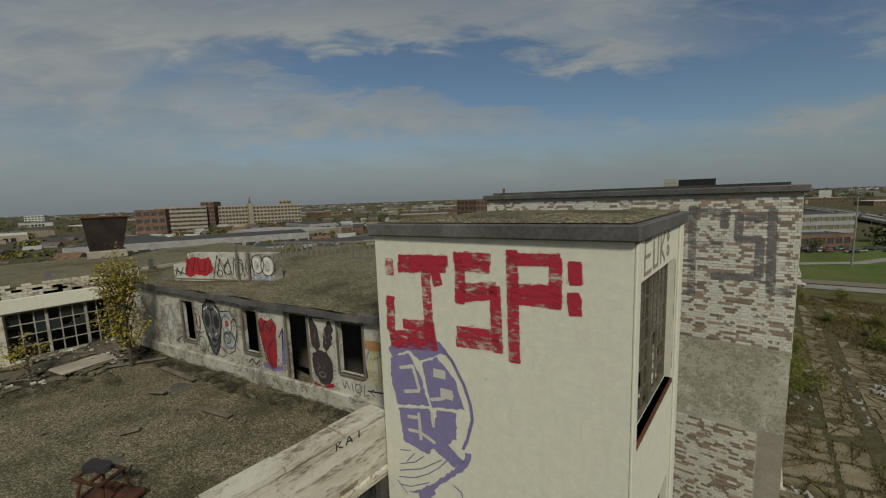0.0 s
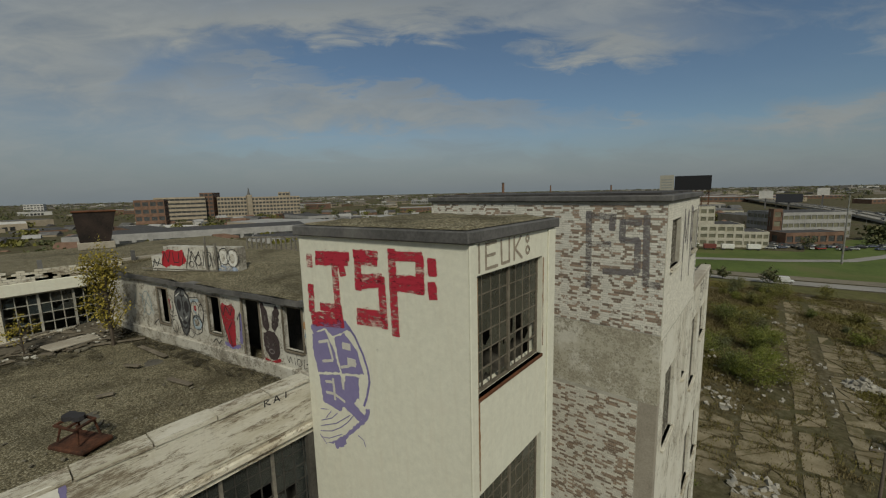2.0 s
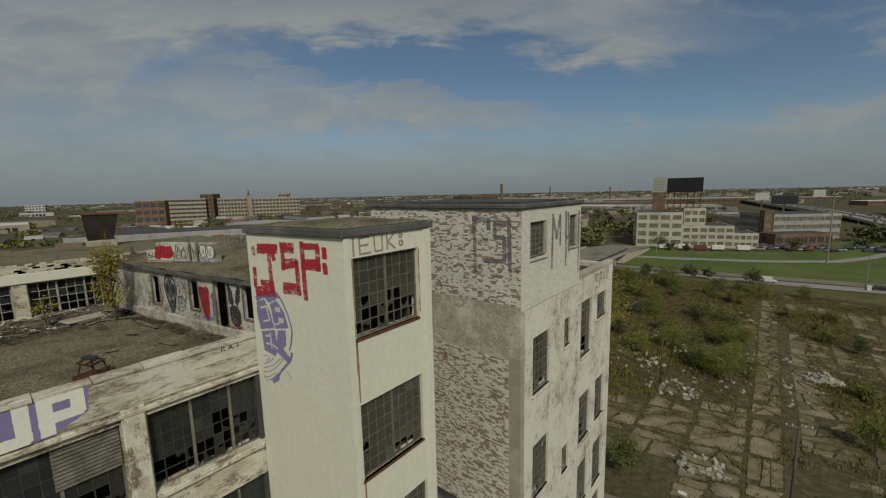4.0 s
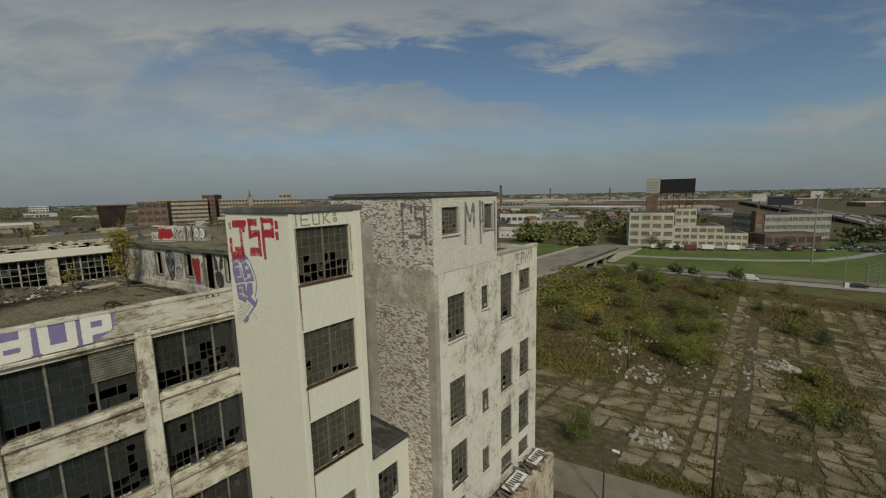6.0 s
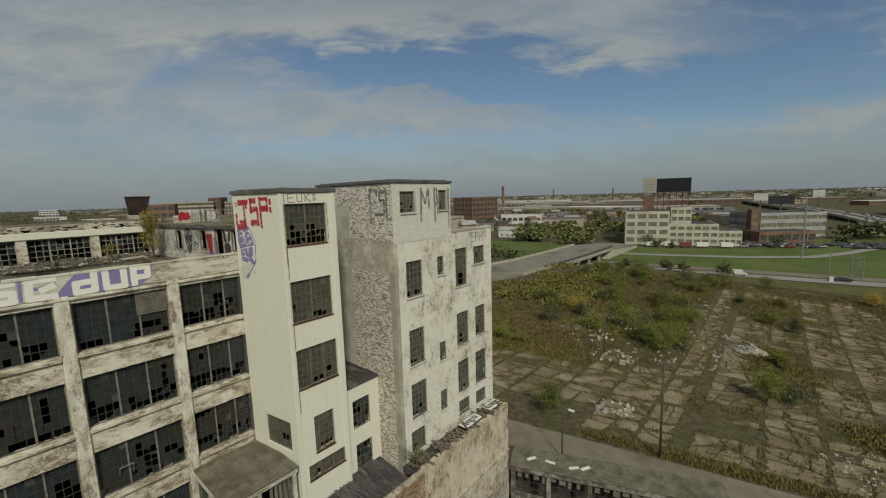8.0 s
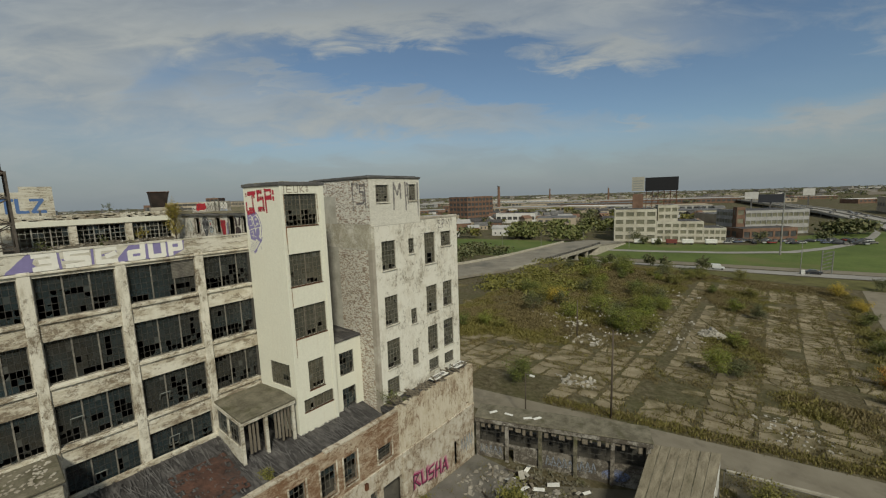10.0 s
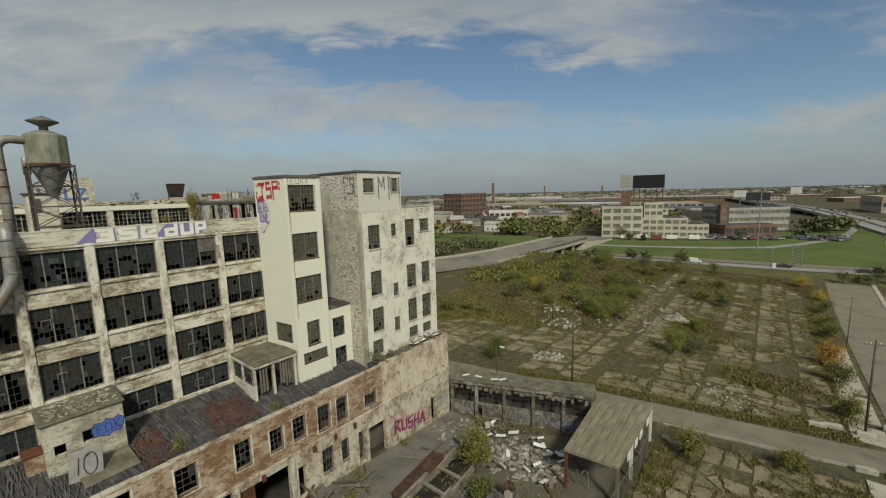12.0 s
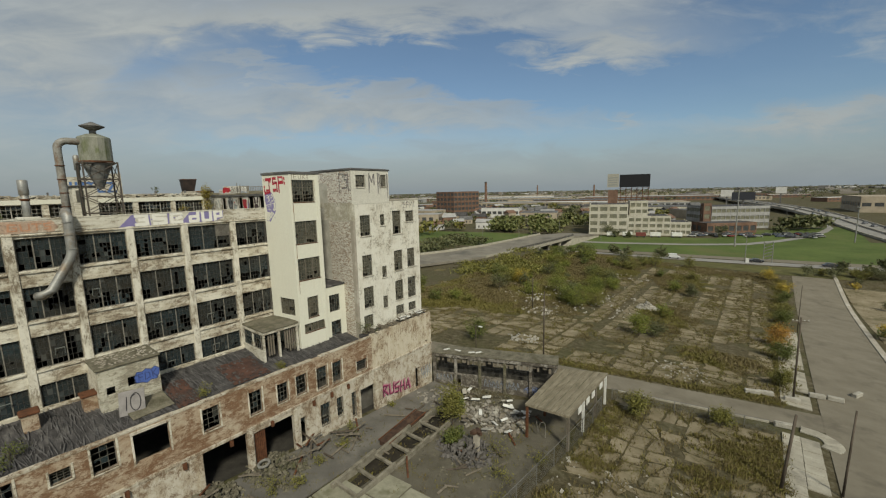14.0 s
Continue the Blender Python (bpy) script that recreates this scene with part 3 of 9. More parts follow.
facade_holes = [(a + 0.27, b - (0.27 if b < 0 else 0.05), lo, hi) for a, b in zip(BAYS, BAYS[1:]) for lo, hi in ROWS_Z]
wall_front = tagged(mesh_object("wall_front", wall_mesh(-34.5, 0.9, 10.0, 23.9, 0.45, facade_holes, facing_x(FX)), FACADE), "concrete frame with peeling white paint over brown brick", "factory wall", kind="structure")
for y in BAYS[:-1]:
    part("pilaster", bevelled((FX, y - 0.24, 10.1), (FX + 0.09, y + 0.24, 23.9), 0.02), PILLAR, wall_front)
for lo, hi in ROWS_Z:
    for a, b in zip(BAYS, BAYS[1:]):
        part("sill_course", bevelled((FX, a + 0.25, lo - 0.2), (FX + 0.12, b - 0.25, lo - 0.03), 0.02), FACADE, wall_front)
for k, hole in enumerate(facade_holes):
    near, close = hole[1] > -22, hole[1] > -13
    sash_window(facing_x(FX), hole, 12 if close else 9 if near else 6, 6 if close else 5 if near else 4, (1 / 3, 2 / 3), rng.uniform(0.14, 0.36), 0.2, group="factory front windows", vents=rng.choice((0, 0, 1)) if near else 0, bar=0.024, metal=DARKSTEEL)

louver = thing("louvre_panel", "grey slatted louvre panel set in a factory window", "louvre")
part("backing", boxes(((FX - 0.17, -4.02, 22.45), (FX - 0.15, -2.8, 23.5))), MUNTIN, louver)
for k in range(11):
    part("slat", boxes(((FX - 0.145, -4.02, 22.46 + 0.095 * k), (FX - 0.105, -2.8, 22.52 + 0.095 * k))), STEEL, louver)

parapet = tagged(mesh_object("parapet", wall_mesh(-34.5, 0.72, 23.9, 24.78, 0.34, [], facing_x(FX + 0.04)), PARAPET), "peeling white parapet with large tags", "parapet", kind="structure")
bm = bmesh.new()
for i in range(36):
    y = -34.5 + i * 0.98
    add_box(bm, (FX - 0.34, y, 24.78), (FX + 0.07 + rng.uniform(-0.02, 0.01), min(0.70, y + 0.96), 24.86 + rng.uniform(-0.015, 0.02)))
part("coping", bm, PARAPET, parapet)
part("ledge", bevelled((FX + 0.04, -34.5, 23.7), (FX + 0.12, 0.7, 23.84), 0.03), FACADE, parapet)

# added floors and walls close the rooms; their dark colour carries the shade
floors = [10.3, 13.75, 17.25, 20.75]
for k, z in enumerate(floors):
    tagged(mesh_object("floor_%d" % (k + 1), boxes(((-12.4, -34.5, z - 0.25), (FX - 0.46, 0.6, z))), INSIDE), "bare concrete factory floor coloured dark for indoor shade", "floor", kind="structure")
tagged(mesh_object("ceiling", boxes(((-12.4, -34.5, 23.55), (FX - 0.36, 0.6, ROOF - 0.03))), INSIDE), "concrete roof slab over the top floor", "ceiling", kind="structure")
tagged(mesh_object("wall_back", boxes(((-12.75, -34.5, 2.5), (-12.4, 6.4, ROOF))), INSIDE), "added inner back wall coloured dark for indoor shade", "wall", kind="structure")
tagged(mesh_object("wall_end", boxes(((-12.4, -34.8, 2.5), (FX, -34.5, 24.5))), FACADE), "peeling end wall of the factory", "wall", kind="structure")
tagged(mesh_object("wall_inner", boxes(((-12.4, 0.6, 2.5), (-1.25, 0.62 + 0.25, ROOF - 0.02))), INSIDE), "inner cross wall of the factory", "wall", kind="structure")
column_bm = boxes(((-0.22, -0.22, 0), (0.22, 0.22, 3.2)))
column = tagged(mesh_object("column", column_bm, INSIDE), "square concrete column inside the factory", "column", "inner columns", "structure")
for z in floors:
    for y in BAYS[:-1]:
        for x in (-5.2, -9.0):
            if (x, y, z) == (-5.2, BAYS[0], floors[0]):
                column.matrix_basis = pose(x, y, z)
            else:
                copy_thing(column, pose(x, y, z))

# terrace roof with humps of gravel
bm = bmesh.new()
nx, ny = 34, 90
grid = [[bm.verts.new((-12.8 + (FX - 0.3 + 12.8) * i / nx, -34.4 + 36.2 * j / ny, ROOF + 0.05 * noise.noise((i * 0.35, j * 0.35, 2)) + (0.16 * smooth01((-11.6 + 12.8 - (FX - 0.3 + 12.8) * i / nx) / 1.2)))) for j in range(ny + 1)] for i in range(nx + 1)]
for i in range(nx):
    for j in range(ny):
        bm.faces.new((grid[i][j], grid[i + 1][j], grid[i + 1][j + 1], grid[i][j + 1]))
tagged(mesh_object("roof_terrace", bm, GRAVEL), "flat roof of brown gravel with dark patches", "roof", kind="structure")

# ---- set-back top storey ----
SBX = -12.8
PALEBAR = mottled("pale_sash_bar", (0.17, 0.16, 0.135), (0.40, 0.385, 0.33), 2.2, 0.8, 0.0, grain=12)
sb_bays = [-33.3, -30.0, -26.7, -23.4, -20.1, -16.8, -13.5, -10.2, -6.85, -3.5, -0.35]
sb_holes = [(a + 0.22, b - 0.22, 24.22, 25.68) for a, b in zip(sb_bays, sb_bays[1:])]
setback = tagged(mesh_object("wall_setback", wall_mesh(-34.5, 0.0, 23.6, 26.35, 0.35, sb_holes, facing_x(SBX)), FACADE), "white set-back top storey with wide broken windows", "wall", kind="structure")
part("sill_course", bevelled((SBX, -34.4, 24.02), (SBX + 0.18, -0.1, 24.2), 0.02), CEMENT, setback)
part("head_beam", bevelled((SBX, -34.4, 25.7), (SBX + 0.07, -0.05, 26.12), 0.02), CREAM, setback)
for hole in sb_holes:
    sash_window(facing_x(SBX), hole, 9, 4, (1 / 3, 2 / 3), 0.88, 0.18, "wide steel window with most panes gone", group="set-back windows", bar=0.028, metal=PALEBAR, post=PALEBAR)
bm = bmesh.new()
for i in range(160):
    for j in range(5):
        y, z = -34.4 + i * 0.215 + (0.107 if j % 2 else 0), 26.13 + j * 0.078
        if rng.random() < 0.84:
            add_box(bm, (SBX + 0.0, y, z), (SBX + 0.03 + rng.uniform(0, 0.03), min(0, y + 0.205), z + 0.07))
part("brick_course", bm, FACADE, setback)
tagged(mesh_object("roof_upper", boxes(((-20.6, -34.5, 26.0), (SBX - 0.0, 5.9, 26.42))), GRAVEL), "upper flat roof of grey-brown gravel", "roof", kind="structure")
tagged(mesh_object("wall_upper", boxes(((-20.6, -34.4, 2.0), (-20.3, 5.9, 26.0)), ((-20.3, 5.6, 2.0), (-12.8, 5.9, 26.0)), ((-20.3, -34.4, 2.0), (-12.8, -34.1, 26.0))), FACADE), "outer walls of the wide back block", "wall", kind="structure")
bm = bmesh.new()
for y in (-30, -24.5, -19, -13.2, -8.4, -5.0, -2.2, 0.4):
    add_box(bm, (SBX - 0.14, y - 0.06, 26.35), (SBX - 0.02, y + 0.06, 26.8 + rng.uniform(-0.1, 0.1)))
part("vent_stub", bm, TIN, setback)

# ---- graffiti penthouse ----
PA, PB = (-12.8, -0.42), (-1.06, 1.71)
PM = run(PA, PB)
off = 1.86                         # from the wall's start to the first mark placed to fit the camera's view
pent_holes = [(off + 1.55, off + 2.15, 24.62, 25.82), (off + 4.44, off + 5.04, 24.72, 25.86), (off + 6.13, off + 6.85, 24.2, 25.96), (off + 7.84, off + 8.53, 24.78, 25.95)]
PENT = peeling("penthouse_paint", (0.57, 0.55, 0.485), (0.30, 0.27, 0.22), 0.44, 2.6, rust=(0.38, 0.345, 0.28), aged=(0.43, 0.405, 0.345))
penthouse = tagged(mesh_object("wall_penthouse", wall_mesh(0, 11.93, 23.8, 26.1, 0.12, pent_holes, PM), PENT), "pale penthouse wall covered in painted pictures", "wall", kind="structure")
part("plinth", bevelled((0, 23.85, 0), (11.9, 24.32, 0.1), 0.02, PM), PENT, penthouse, "worn white plinth")
for h in pent_holes:
    for a, b in (((h[0] - 0.06, h[2] - 0.04, -0.05), (h[0], h[3] + 0.05, 0.025)), ((h[1], h[2] - 0.04, -0.05), (h[1] + 0.06, h[3] + 0.05, 0.025)), ((h[0], h[3], -0.05), (h[1], h[3] + 0.05, 0.022)), ((h[0], h[2] - 0.06, -0.05), (h[1], h[2], 0.04))):
        part("trim", bevelled(a, b, 0.01, PM), WOOD, penthouse)
# added panel close behind the openings, its dark colour stands in for shade
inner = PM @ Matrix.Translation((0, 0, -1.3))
part("shade_panel", bevelled((0.1, 23.85, -0.1), (11.8, 26.0, 0.0), 0.01, inner), INSIDE, penthouse)
# roof: fascia, sagging gravel bed
bm = bmesh.new()
n = 24
for k in range(n):
    u0, u1 = -0.1 + 12.1 * k / n, -0.1 + 12.1 * (k + 1) / n
    sag = 0.05 * noise.noise((k * 0.5, 3, 1))
    add_box(bm, (u0, 26.06 + sag, -0.1), (u1 - 0.01, 26.2 + sag, 0.16), PM)
part("fascia", bm, TIN, penthouse)
bm = bmesh.new()
nu, nv = 30, 12
grid = [[bm.verts.new(PM @ Vector((12.05 * i / nu - 0.05, 26.22 + 0.42 * j / nv + 0.05 * noise.noise((i * 0.4, j * 0.5, 4)), 0.12 - 4.1 * j / nv))) for j in range(nv + 1)] for i in range(nu + 1)]
for i in range(nu):
    for j in range(nv):
        bm.faces.new((grid[i][j], grid[i + 1][j], grid[i + 1][j + 1], grid[i][j + 1]))
part("roof_bed", bm, GRAVEL, penthouse, "sloping bed of brown roof gravel")
part("end_cap", boxes(((-0.3, 25.4, -4.0), (-0.02, 26.5, 0.1)), m=PM), CEMENT, penthouse)
# painted pictures on the wall
def blob(m, cu, cv, ru, rv, w, seed, wob=0.15, n=22, thick=0.006):
    bm = bmesh.new()
    top, low = [], []
    for i in range(n):
        a = 2 * math.pi * i / n
        r = 1 + wob * noise.noise((math.cos(a) * 1.7 + seed, math.sin(a) * 1.7, seed * 0.7))
        q = (cu + ru * r * math.cos(a), cv + rv * r * math.sin(a))
        top.append(bm.verts.new(m @ Vector((*q, w + thick))))
        low.append(bm.verts.new(m @ Vector((*q, w - 0.002))))
    bm.faces.new(top)
    for i in range(n):
        bm.faces.new((low[i], low[(i + 1) % n], top[(i + 1) % n], top[i]))
    return bm


def add_stroke(bm, m, pts, width, w=0.004, jag=0.0, seed=1.0):
    """A brush stroke along points (u, v), a few millimetres proud, with uneven edges."""
    fine = []
    for (a, b), (c, d) in zip(pts, pts[1:]):
        k = max(1, int(math.hypot(c - a, d - b) / max(0.05, width * 0.6)))
        fine += [(a + (c - a) * i / k, b + (d - b) * i / k) for i in range(k)]
    fine.append(pts[-1])
    rows = []
    for i, q in enumerate(fine):
        a, b = fine[max(0, i - 1)], fine[min(len(fine) - 1, i + 1)]
        dx, dy = b[0] - a[0], b[1] - a[1]
        l = math.hypot(dx, dy) or 1
        nx_, ny_ = -dy / l, dx / l
        e1 = width / 2 * (1 + jag * noise.noise((q[0] * 9 + seed, q[1] * 9, seed)))
        e2 = width / 2 * (1 + jag * noise.noise((q[0] * 9 - seed, q[1] * 9, seed + 5)))
        ex = (dx / l * width * 0.0, dy / l * width * 0.0)
        rows.append([bm.verts.new(m @ Vector((q[0] + nx_ * e1, q[1] + ny_ * e1, w))), bm.verts.new(m @ Vector((q[0] - nx_ * e2, q[1] - ny_ * e2, w)))])
    for lo, hi in zip(rows, rows[1:]):
        bm.faces.new((lo[0], lo[1], hi[1], hi[0]))


def rough_strokes(m, paths, width, w=0.004, seed=1.0, grit=0.35):
    """Strokes with finely ragged, worn edges and ends."""
    bm = bmesh.new()
    n_ = 0
    for pts in paths:
        for (a, b), (c, d) in zip(pts, pts[1:]):
            n_ += 1
            l = math.hypot(c - a, d - b)
            ux, uy = (c - a) / l, (d - b) / l
            k = max(3, int(l / 0.022))
            rows = []
            for i in range(k + 1):
                f = -width * 0.3 + (l + width * 0.6) * i / k
                taper = 1 - 0.35 * grit * (i in (0, k))
                e = [width / 2 * taper * (1 + grit * (0.5 * noise.noise((f * 26, s * 3 + n_, seed)) + 0.5 * noise.noise((f * 7, s * 5 + n_, seed + 3)))) for s in (1, 2)]
                rows.append([bm.verts.new(m @ Vector((a + ux * f - uy * e[0], b + uy * f + ux * e[0], w + 0.0004 * (n_ % 7)))), bm.verts.new(m @ Vector((a + ux * f + uy * e[1], b + uy * f - ux * e[1], w + 0.0004 * (n_ % 7))))])
            for lo, hi in zip(rows, rows[1:]):
                bm.faces.new((lo[0], lo[1], hi[1], hi[0]))
    return bm


def strokes(m, paths, width, w=0.004, jag=0.25, seed=1.0):
    bm = bmesh.new()
    for k, pts in enumerate(paths):
        add_stroke(bm, m, pts, width, w + 0.0008 * (k % 4), jag, seed + k)
    return bm


def sheet(m, pts, w, ragged=0.0, seed=1.0):
    """A flat painted patch with a slightly ragged edge."""
    bm = bmesh.new()
    ring = []
    for (x, y), (x2, y2) in zip(pts, pts[1:] + pts[:1]):
        n = max(1, int(math.hypot(x2 - x, y2 - y) / 0.05))
        ring += [(x + (x2 - x) * i / n, y + (y2 - y) * i / n) for i in range(n)]
    bm.faces.new([bm.verts.new(m @ Vector((x + ragged * noise.noise((x * 14, y * 14, seed)), y + ragged * noise.noise((x * 14, y * 14, seed + 7)), w))) for x, y in ring])
    return bm


BLACK = paint("black_spray", (0.035, 0.033, 0.035), 0.7)
PURPLE = paint("purple_spray", (0.19, 0.165, 0.34), 0.7)
WHITE = paint("white_spray", (0.66, 0.65, 0.60), 0.7)
TEAL = paint("grey_blue_spray", (0.22, 0.29, 0.31), 0.7)
OCHRE = paint("orange_spray", (0.40, 0.22, 0.10), 0.7)


def circle(cu, cv, ru, rv, n=14, a0=0.0, a1=360.0):
    return [(cu + ru * math.cos(radians(a0 + (a1 - a0) * i / n)), cv + rv * math.sin(radians(a0 + (a1 - a0) * i / n))) for i in range(n + 1)]


o = off
INK = sprayed("black_spray_line", (0.03, 0.028, 0.03), 0.95, (1, 1, 1), 9.0, 0.2)
GHOST = sprayed("grey_mural_wash", (0.12, 0.125, 0.125), 0.82, (1, 1, 1), 5.0, 0.25)
MURAL_RED = sprayed("mural_red", (0.30, 0.02, 0.03), 0.75, (1, 1, 1), 5.0, 0.2)
FUR = sprayed("dark_brown_spray", (0.05, 0.036, 0.036), 0.85, (1, 1, 1), 6.0, 0.2)
def moved(pts):
    return [(o + u, v) for u, v in pts]


part("mural_mask", sheet(PM, moved([(2.6, 25.45), (2.68, 25.78), (2.92, 25.96), (3.2, 25.94), (3.42, 25.76), (3.5, 25.4), (3.4, 25.0), (3.26, 24.56), (3.08, 24.38), (2.92, 24.5), (2.74, 24.95)]), 0.004, 0.03, 3.0), GHOST, penthouse, "grey painted skull mask with black outlines")
for k, ring_ in enumerate(([(2.7, 25.42), (2.8, 25.6), (2.94, 25.5), (2.96, 25.3), (2.84, 25.14), (2.72, 25.24)], [(3.14, 25.5), (3.3, 25.6), (3.4, 25.42), (3.36, 25.22), (3.22, 25.14), (3.12, 25.3)], [(3.0, 25.1), (3.06, 25.2), (3.12, 25.08), (3.06, 24.98)], [(2.9, 24.84), (3.06, 24.9), (3.24, 24.84), (3.08, 24.74)])):
    part("mural_mask", sheet(PM, moved(ring_), 0.008, 0.02, 4.0 + k), INK, penthouse)
part("mural_mask", rough_strokes(PM, [moved(q) for q in ([(2.6, 25.45), (2.68, 25.78), (2.92, 25.96), (3.2, 25.94), (3.42, 25.76), (3.5, 25.4), (3.4, 25.0), (3.26, 24.56), (3.08, 24.38), (2.92, 24.5), (2.74, 24.95), (2.6, 25.45)], [(2.8, 25.8), (3.05, 25.68), (3.3, 25.8)], [(2.75, 25.0), (2.92, 24.7), (3.06, 24.62)], [(3.36, 25.0), (3.2, 24.7), (3.06, 24.62)], [(3.02, 25.88), (3.06, 25.5), (3.06, 25.25)])], 0.055, 0.011, 11.0), INK, penthouse)
part("mural_mask", rough_strokes(PM, [moved(q) for q in ([(2.7, 25.66), (2.9, 25.78)], [(3.22, 25.78), (3.38, 25.66)], [(2.86, 24.98), (2.96, 24.86)], [(3.16, 24.98), (3.26, 25.06)])], 0.04, 0.013, 12.0), sprayed("pale_mask_line", (0.55, 0.54, 0.5), 0.7), penthouse)
swirls = [circle(o + 3.72, 25.35, 0.22, 0.26), circle(o + 3.78, 24.92, 0.26, 0.24), circle(o + 3.7, 24.95, 0.15, 0.14), circle(o + 2.3, 25.3, 0.17, 0.36), circle(o + 2.34, 25.28, 0.09, 0.22), circle(o + 2.45, 24.62, 0.18, 0.22), circle(o + 2.85, 24.5, 0.15, 0.14), circle(o + 3.35, 24.52, 0.2, 0.15), [(o + 3.4, 24.6), (o + 3.7, 24.5), (o + 4.0, 24.65), (o + 4.2, 25.4)], [(o + 3.5, 25.7), (o + 3.9, 25.75), (o + 4.15, 25.5)], [(o + 2.15, 24.5), (o + 2.3, 24.9), (o + 2.6, 25.0)], circle(o + 4.05, 25.25, 0.12, 0.3)]
part("mural_swirl", rough_strokes(PM, swirls, 0.024, 0.006, 12.0, 0.6), INK, penthouse)
part("mural_swirl", rough_strokes(PM, [circle(o + 3.74, 25.38, 0.05, 0.06, 8), [(o + 2.24, 25.5), (o + 2.3, 25.2)]], 0.06, 0.004, 13.0), MURAL_RED, penthouse)
part("mural_swirl", rough_strokes(PM, [circle(o + 3.78, 24.92, 0.2, 0.18), [(o + 3.66, 25.3), (o + 3.9, 25.1)], [(o + 3.55, 25.6), (o + 3.95, 25.66)]], 0.1, 0.0035, 14.0), sprayed("pale_blue_wash", (0.33, 0.40, 0.44), 0.6), penthouse)
part("mural_figure", sheet(PM, moved([(5.08, 25.62), (5.2, 25.74), (5.34, 25.69), (5.5, 25.69), (5.64, 25.76), (5.78, 25.6), (5.74, 25.25), (5.72, 24.85), (5.68, 24.5), (5.5, 24.4), (5.36, 24.52), (5.28, 24.78), (5.14, 25.15)]), 0.004, 0.03, 6.0), MURAL_RED, penthouse, "solid red painted figure")
part("mural_figure", rough_strokes(PM, [[(o + 5.1, 25.6), (o + 5.2, 25.35), (o + 5.35, 25.65), (o + 5.55, 25.4), (o + 5.65, 25.6)], [(o + 5.5, 24.5), (o + 5.4, 24.95), (o + 5.6, 25.2)], [(o + 5.2, 25.1), (o + 5.3, 24.6)]], 0.03, 0.011, 15.0), INK, penthouse)
for k, ring_ in enumerate(([(6.92, 25.9), (7.05, 25.96), (7.2, 25.75), (7.26, 25.3), (7.15, 25.12), (6.98, 25.3)], [(7.34, 25.3), (7.42, 25.75), (7.58, 25.96), (7.7, 25.8), (7.62, 25.4), (7.45, 25.18)], [(7.0, 25.1), (7.2, 25.2), (7.45, 25.18), (7.62, 24.95), (7.6, 24.6), (7.45, 24.4), (7.2, 24.38), (7.02, 24.6), (6.96, 24.85)])):
    part("mural_creature", sheet(PM, moved(ring_), 0.004 + 0.002 * k, 0.04, 8.0 + k), FUR, penthouse, "dark long-eared painted creature" if k == 2 else "")
part("mural_creature", rough_strokes(PM, [[(o + 7.12, 24.9), (o + 7.22, 24.8), (o + 7.15, 24.7)], [(o + 7.4, 24.9), (o + 7.34, 24.78)], [(o + 7.1, 25.4), (o + 7.12, 25.7)], [(o + 7.46, 25.4), (o + 7.44, 25.7)], circle(o + 7.28, 24.62, 0.1, 0.06)], 0.035, 0.015, 17.0), sprayed("grey_line", (0.17, 0.15, 0.145), 0.6), penthouse)
part("mural_creature", rough_strokes(PM, [[(o + 7.0, 24.35), (o + 7.25, 24.28), (o + 7.6, 24.42)]], 0.09, 0.012, 18.0), MURAL_RED, penthouse)
part("mural_scrawl", rough_strokes(PM, [[(o + 4.55, 24.42), (o + 4.7, 24.55), (o + 4.85, 24.42), (o + 5.0, 24.55)], [(o + 6.9, 25.95), (o + 7.6, 25.98)], [(o + 5.85, 25.3), (o + 6.0, 25.55), (o + 5.95, 25.0)], [(o + 8.6, 24.5), (o + 9.2, 24.55), (o + 9.3, 24.4)], [(o + 8.55, 25.3), (o + 8.62, 24.8)], [(o + 4.5, 25.88), (o + 4.95, 25.9)], [(o + 1.1, 24.5), (o + 1.4, 24.7), (o + 1.5, 24.45)]], 0.035, 0.0045, 19.0), INK, penthouse)
part("mural_patch", blob(PM, o + 8.8, 25.55, 0.3, 0.13, 0.003, 9.0, 0.3), OCHRE, penthouse)
part("mural_patch", strokes(PM, [circle(o + 8.85, 25.05, 0.17, 0.36), circle(o + 8.85, 25.05, 0.09, 0.26)], 0.04, 0.005), paint("yellow_spray", (0.5, 0.46, 0.16)), penthouse)
part("mural_patch", strokes(PM, [circle(o + 8.85, 25.07, 0.24, 0.44, 10, 20, 160)], 0.05, 0.007), TEAL, penthouse)
part("mural_tag", rough_strokes(PM, [[(o + 7.86, 24.62), (o + 7.94, 24.42), (o + 8.0, 24.6), (o + 8.08, 24.42)], [(o + 8.16, 24.6), (o + 8.18, 24.4)], circle(o + 8.34, 24.5, 0.09, 0.1, 10), [(o + 8.52, 24.62), (o + 8.5, 24.36), (o + 8.62, 24.4)], [(o + 8.78, 24.58), (o + 8.68, 24.48), (o + 8.8, 24.4)]], 0.018, 0.006, 44.0, 0.6), INK, penthouse, "thin black scrawl")
part("mural_tag", strokes(PM, [circle(o + 0.75, 25.2, 0.3, 0.42), [(o + 0.3, 25.5), (o + 1.2, 24.9)], [(o + 0.4, 24.7), (o + 0.9, 25.6), (o + 1.1, 24.8)], [(o - 0.3, 24.8), (o + 0.1, 25.6)]], 0.03, 0.004), TEAL, penthouse)
part("mural_tag", strokes(PM, [[(o + 5.15, 24.5), (o + 5.5, 24.42), (o + 5.9, 24.5)], [(o + 5.95, 24.6), (o + 6.02, 25.5)]], 0.12, 0.004, 0.6), PURPLE, penthouse)

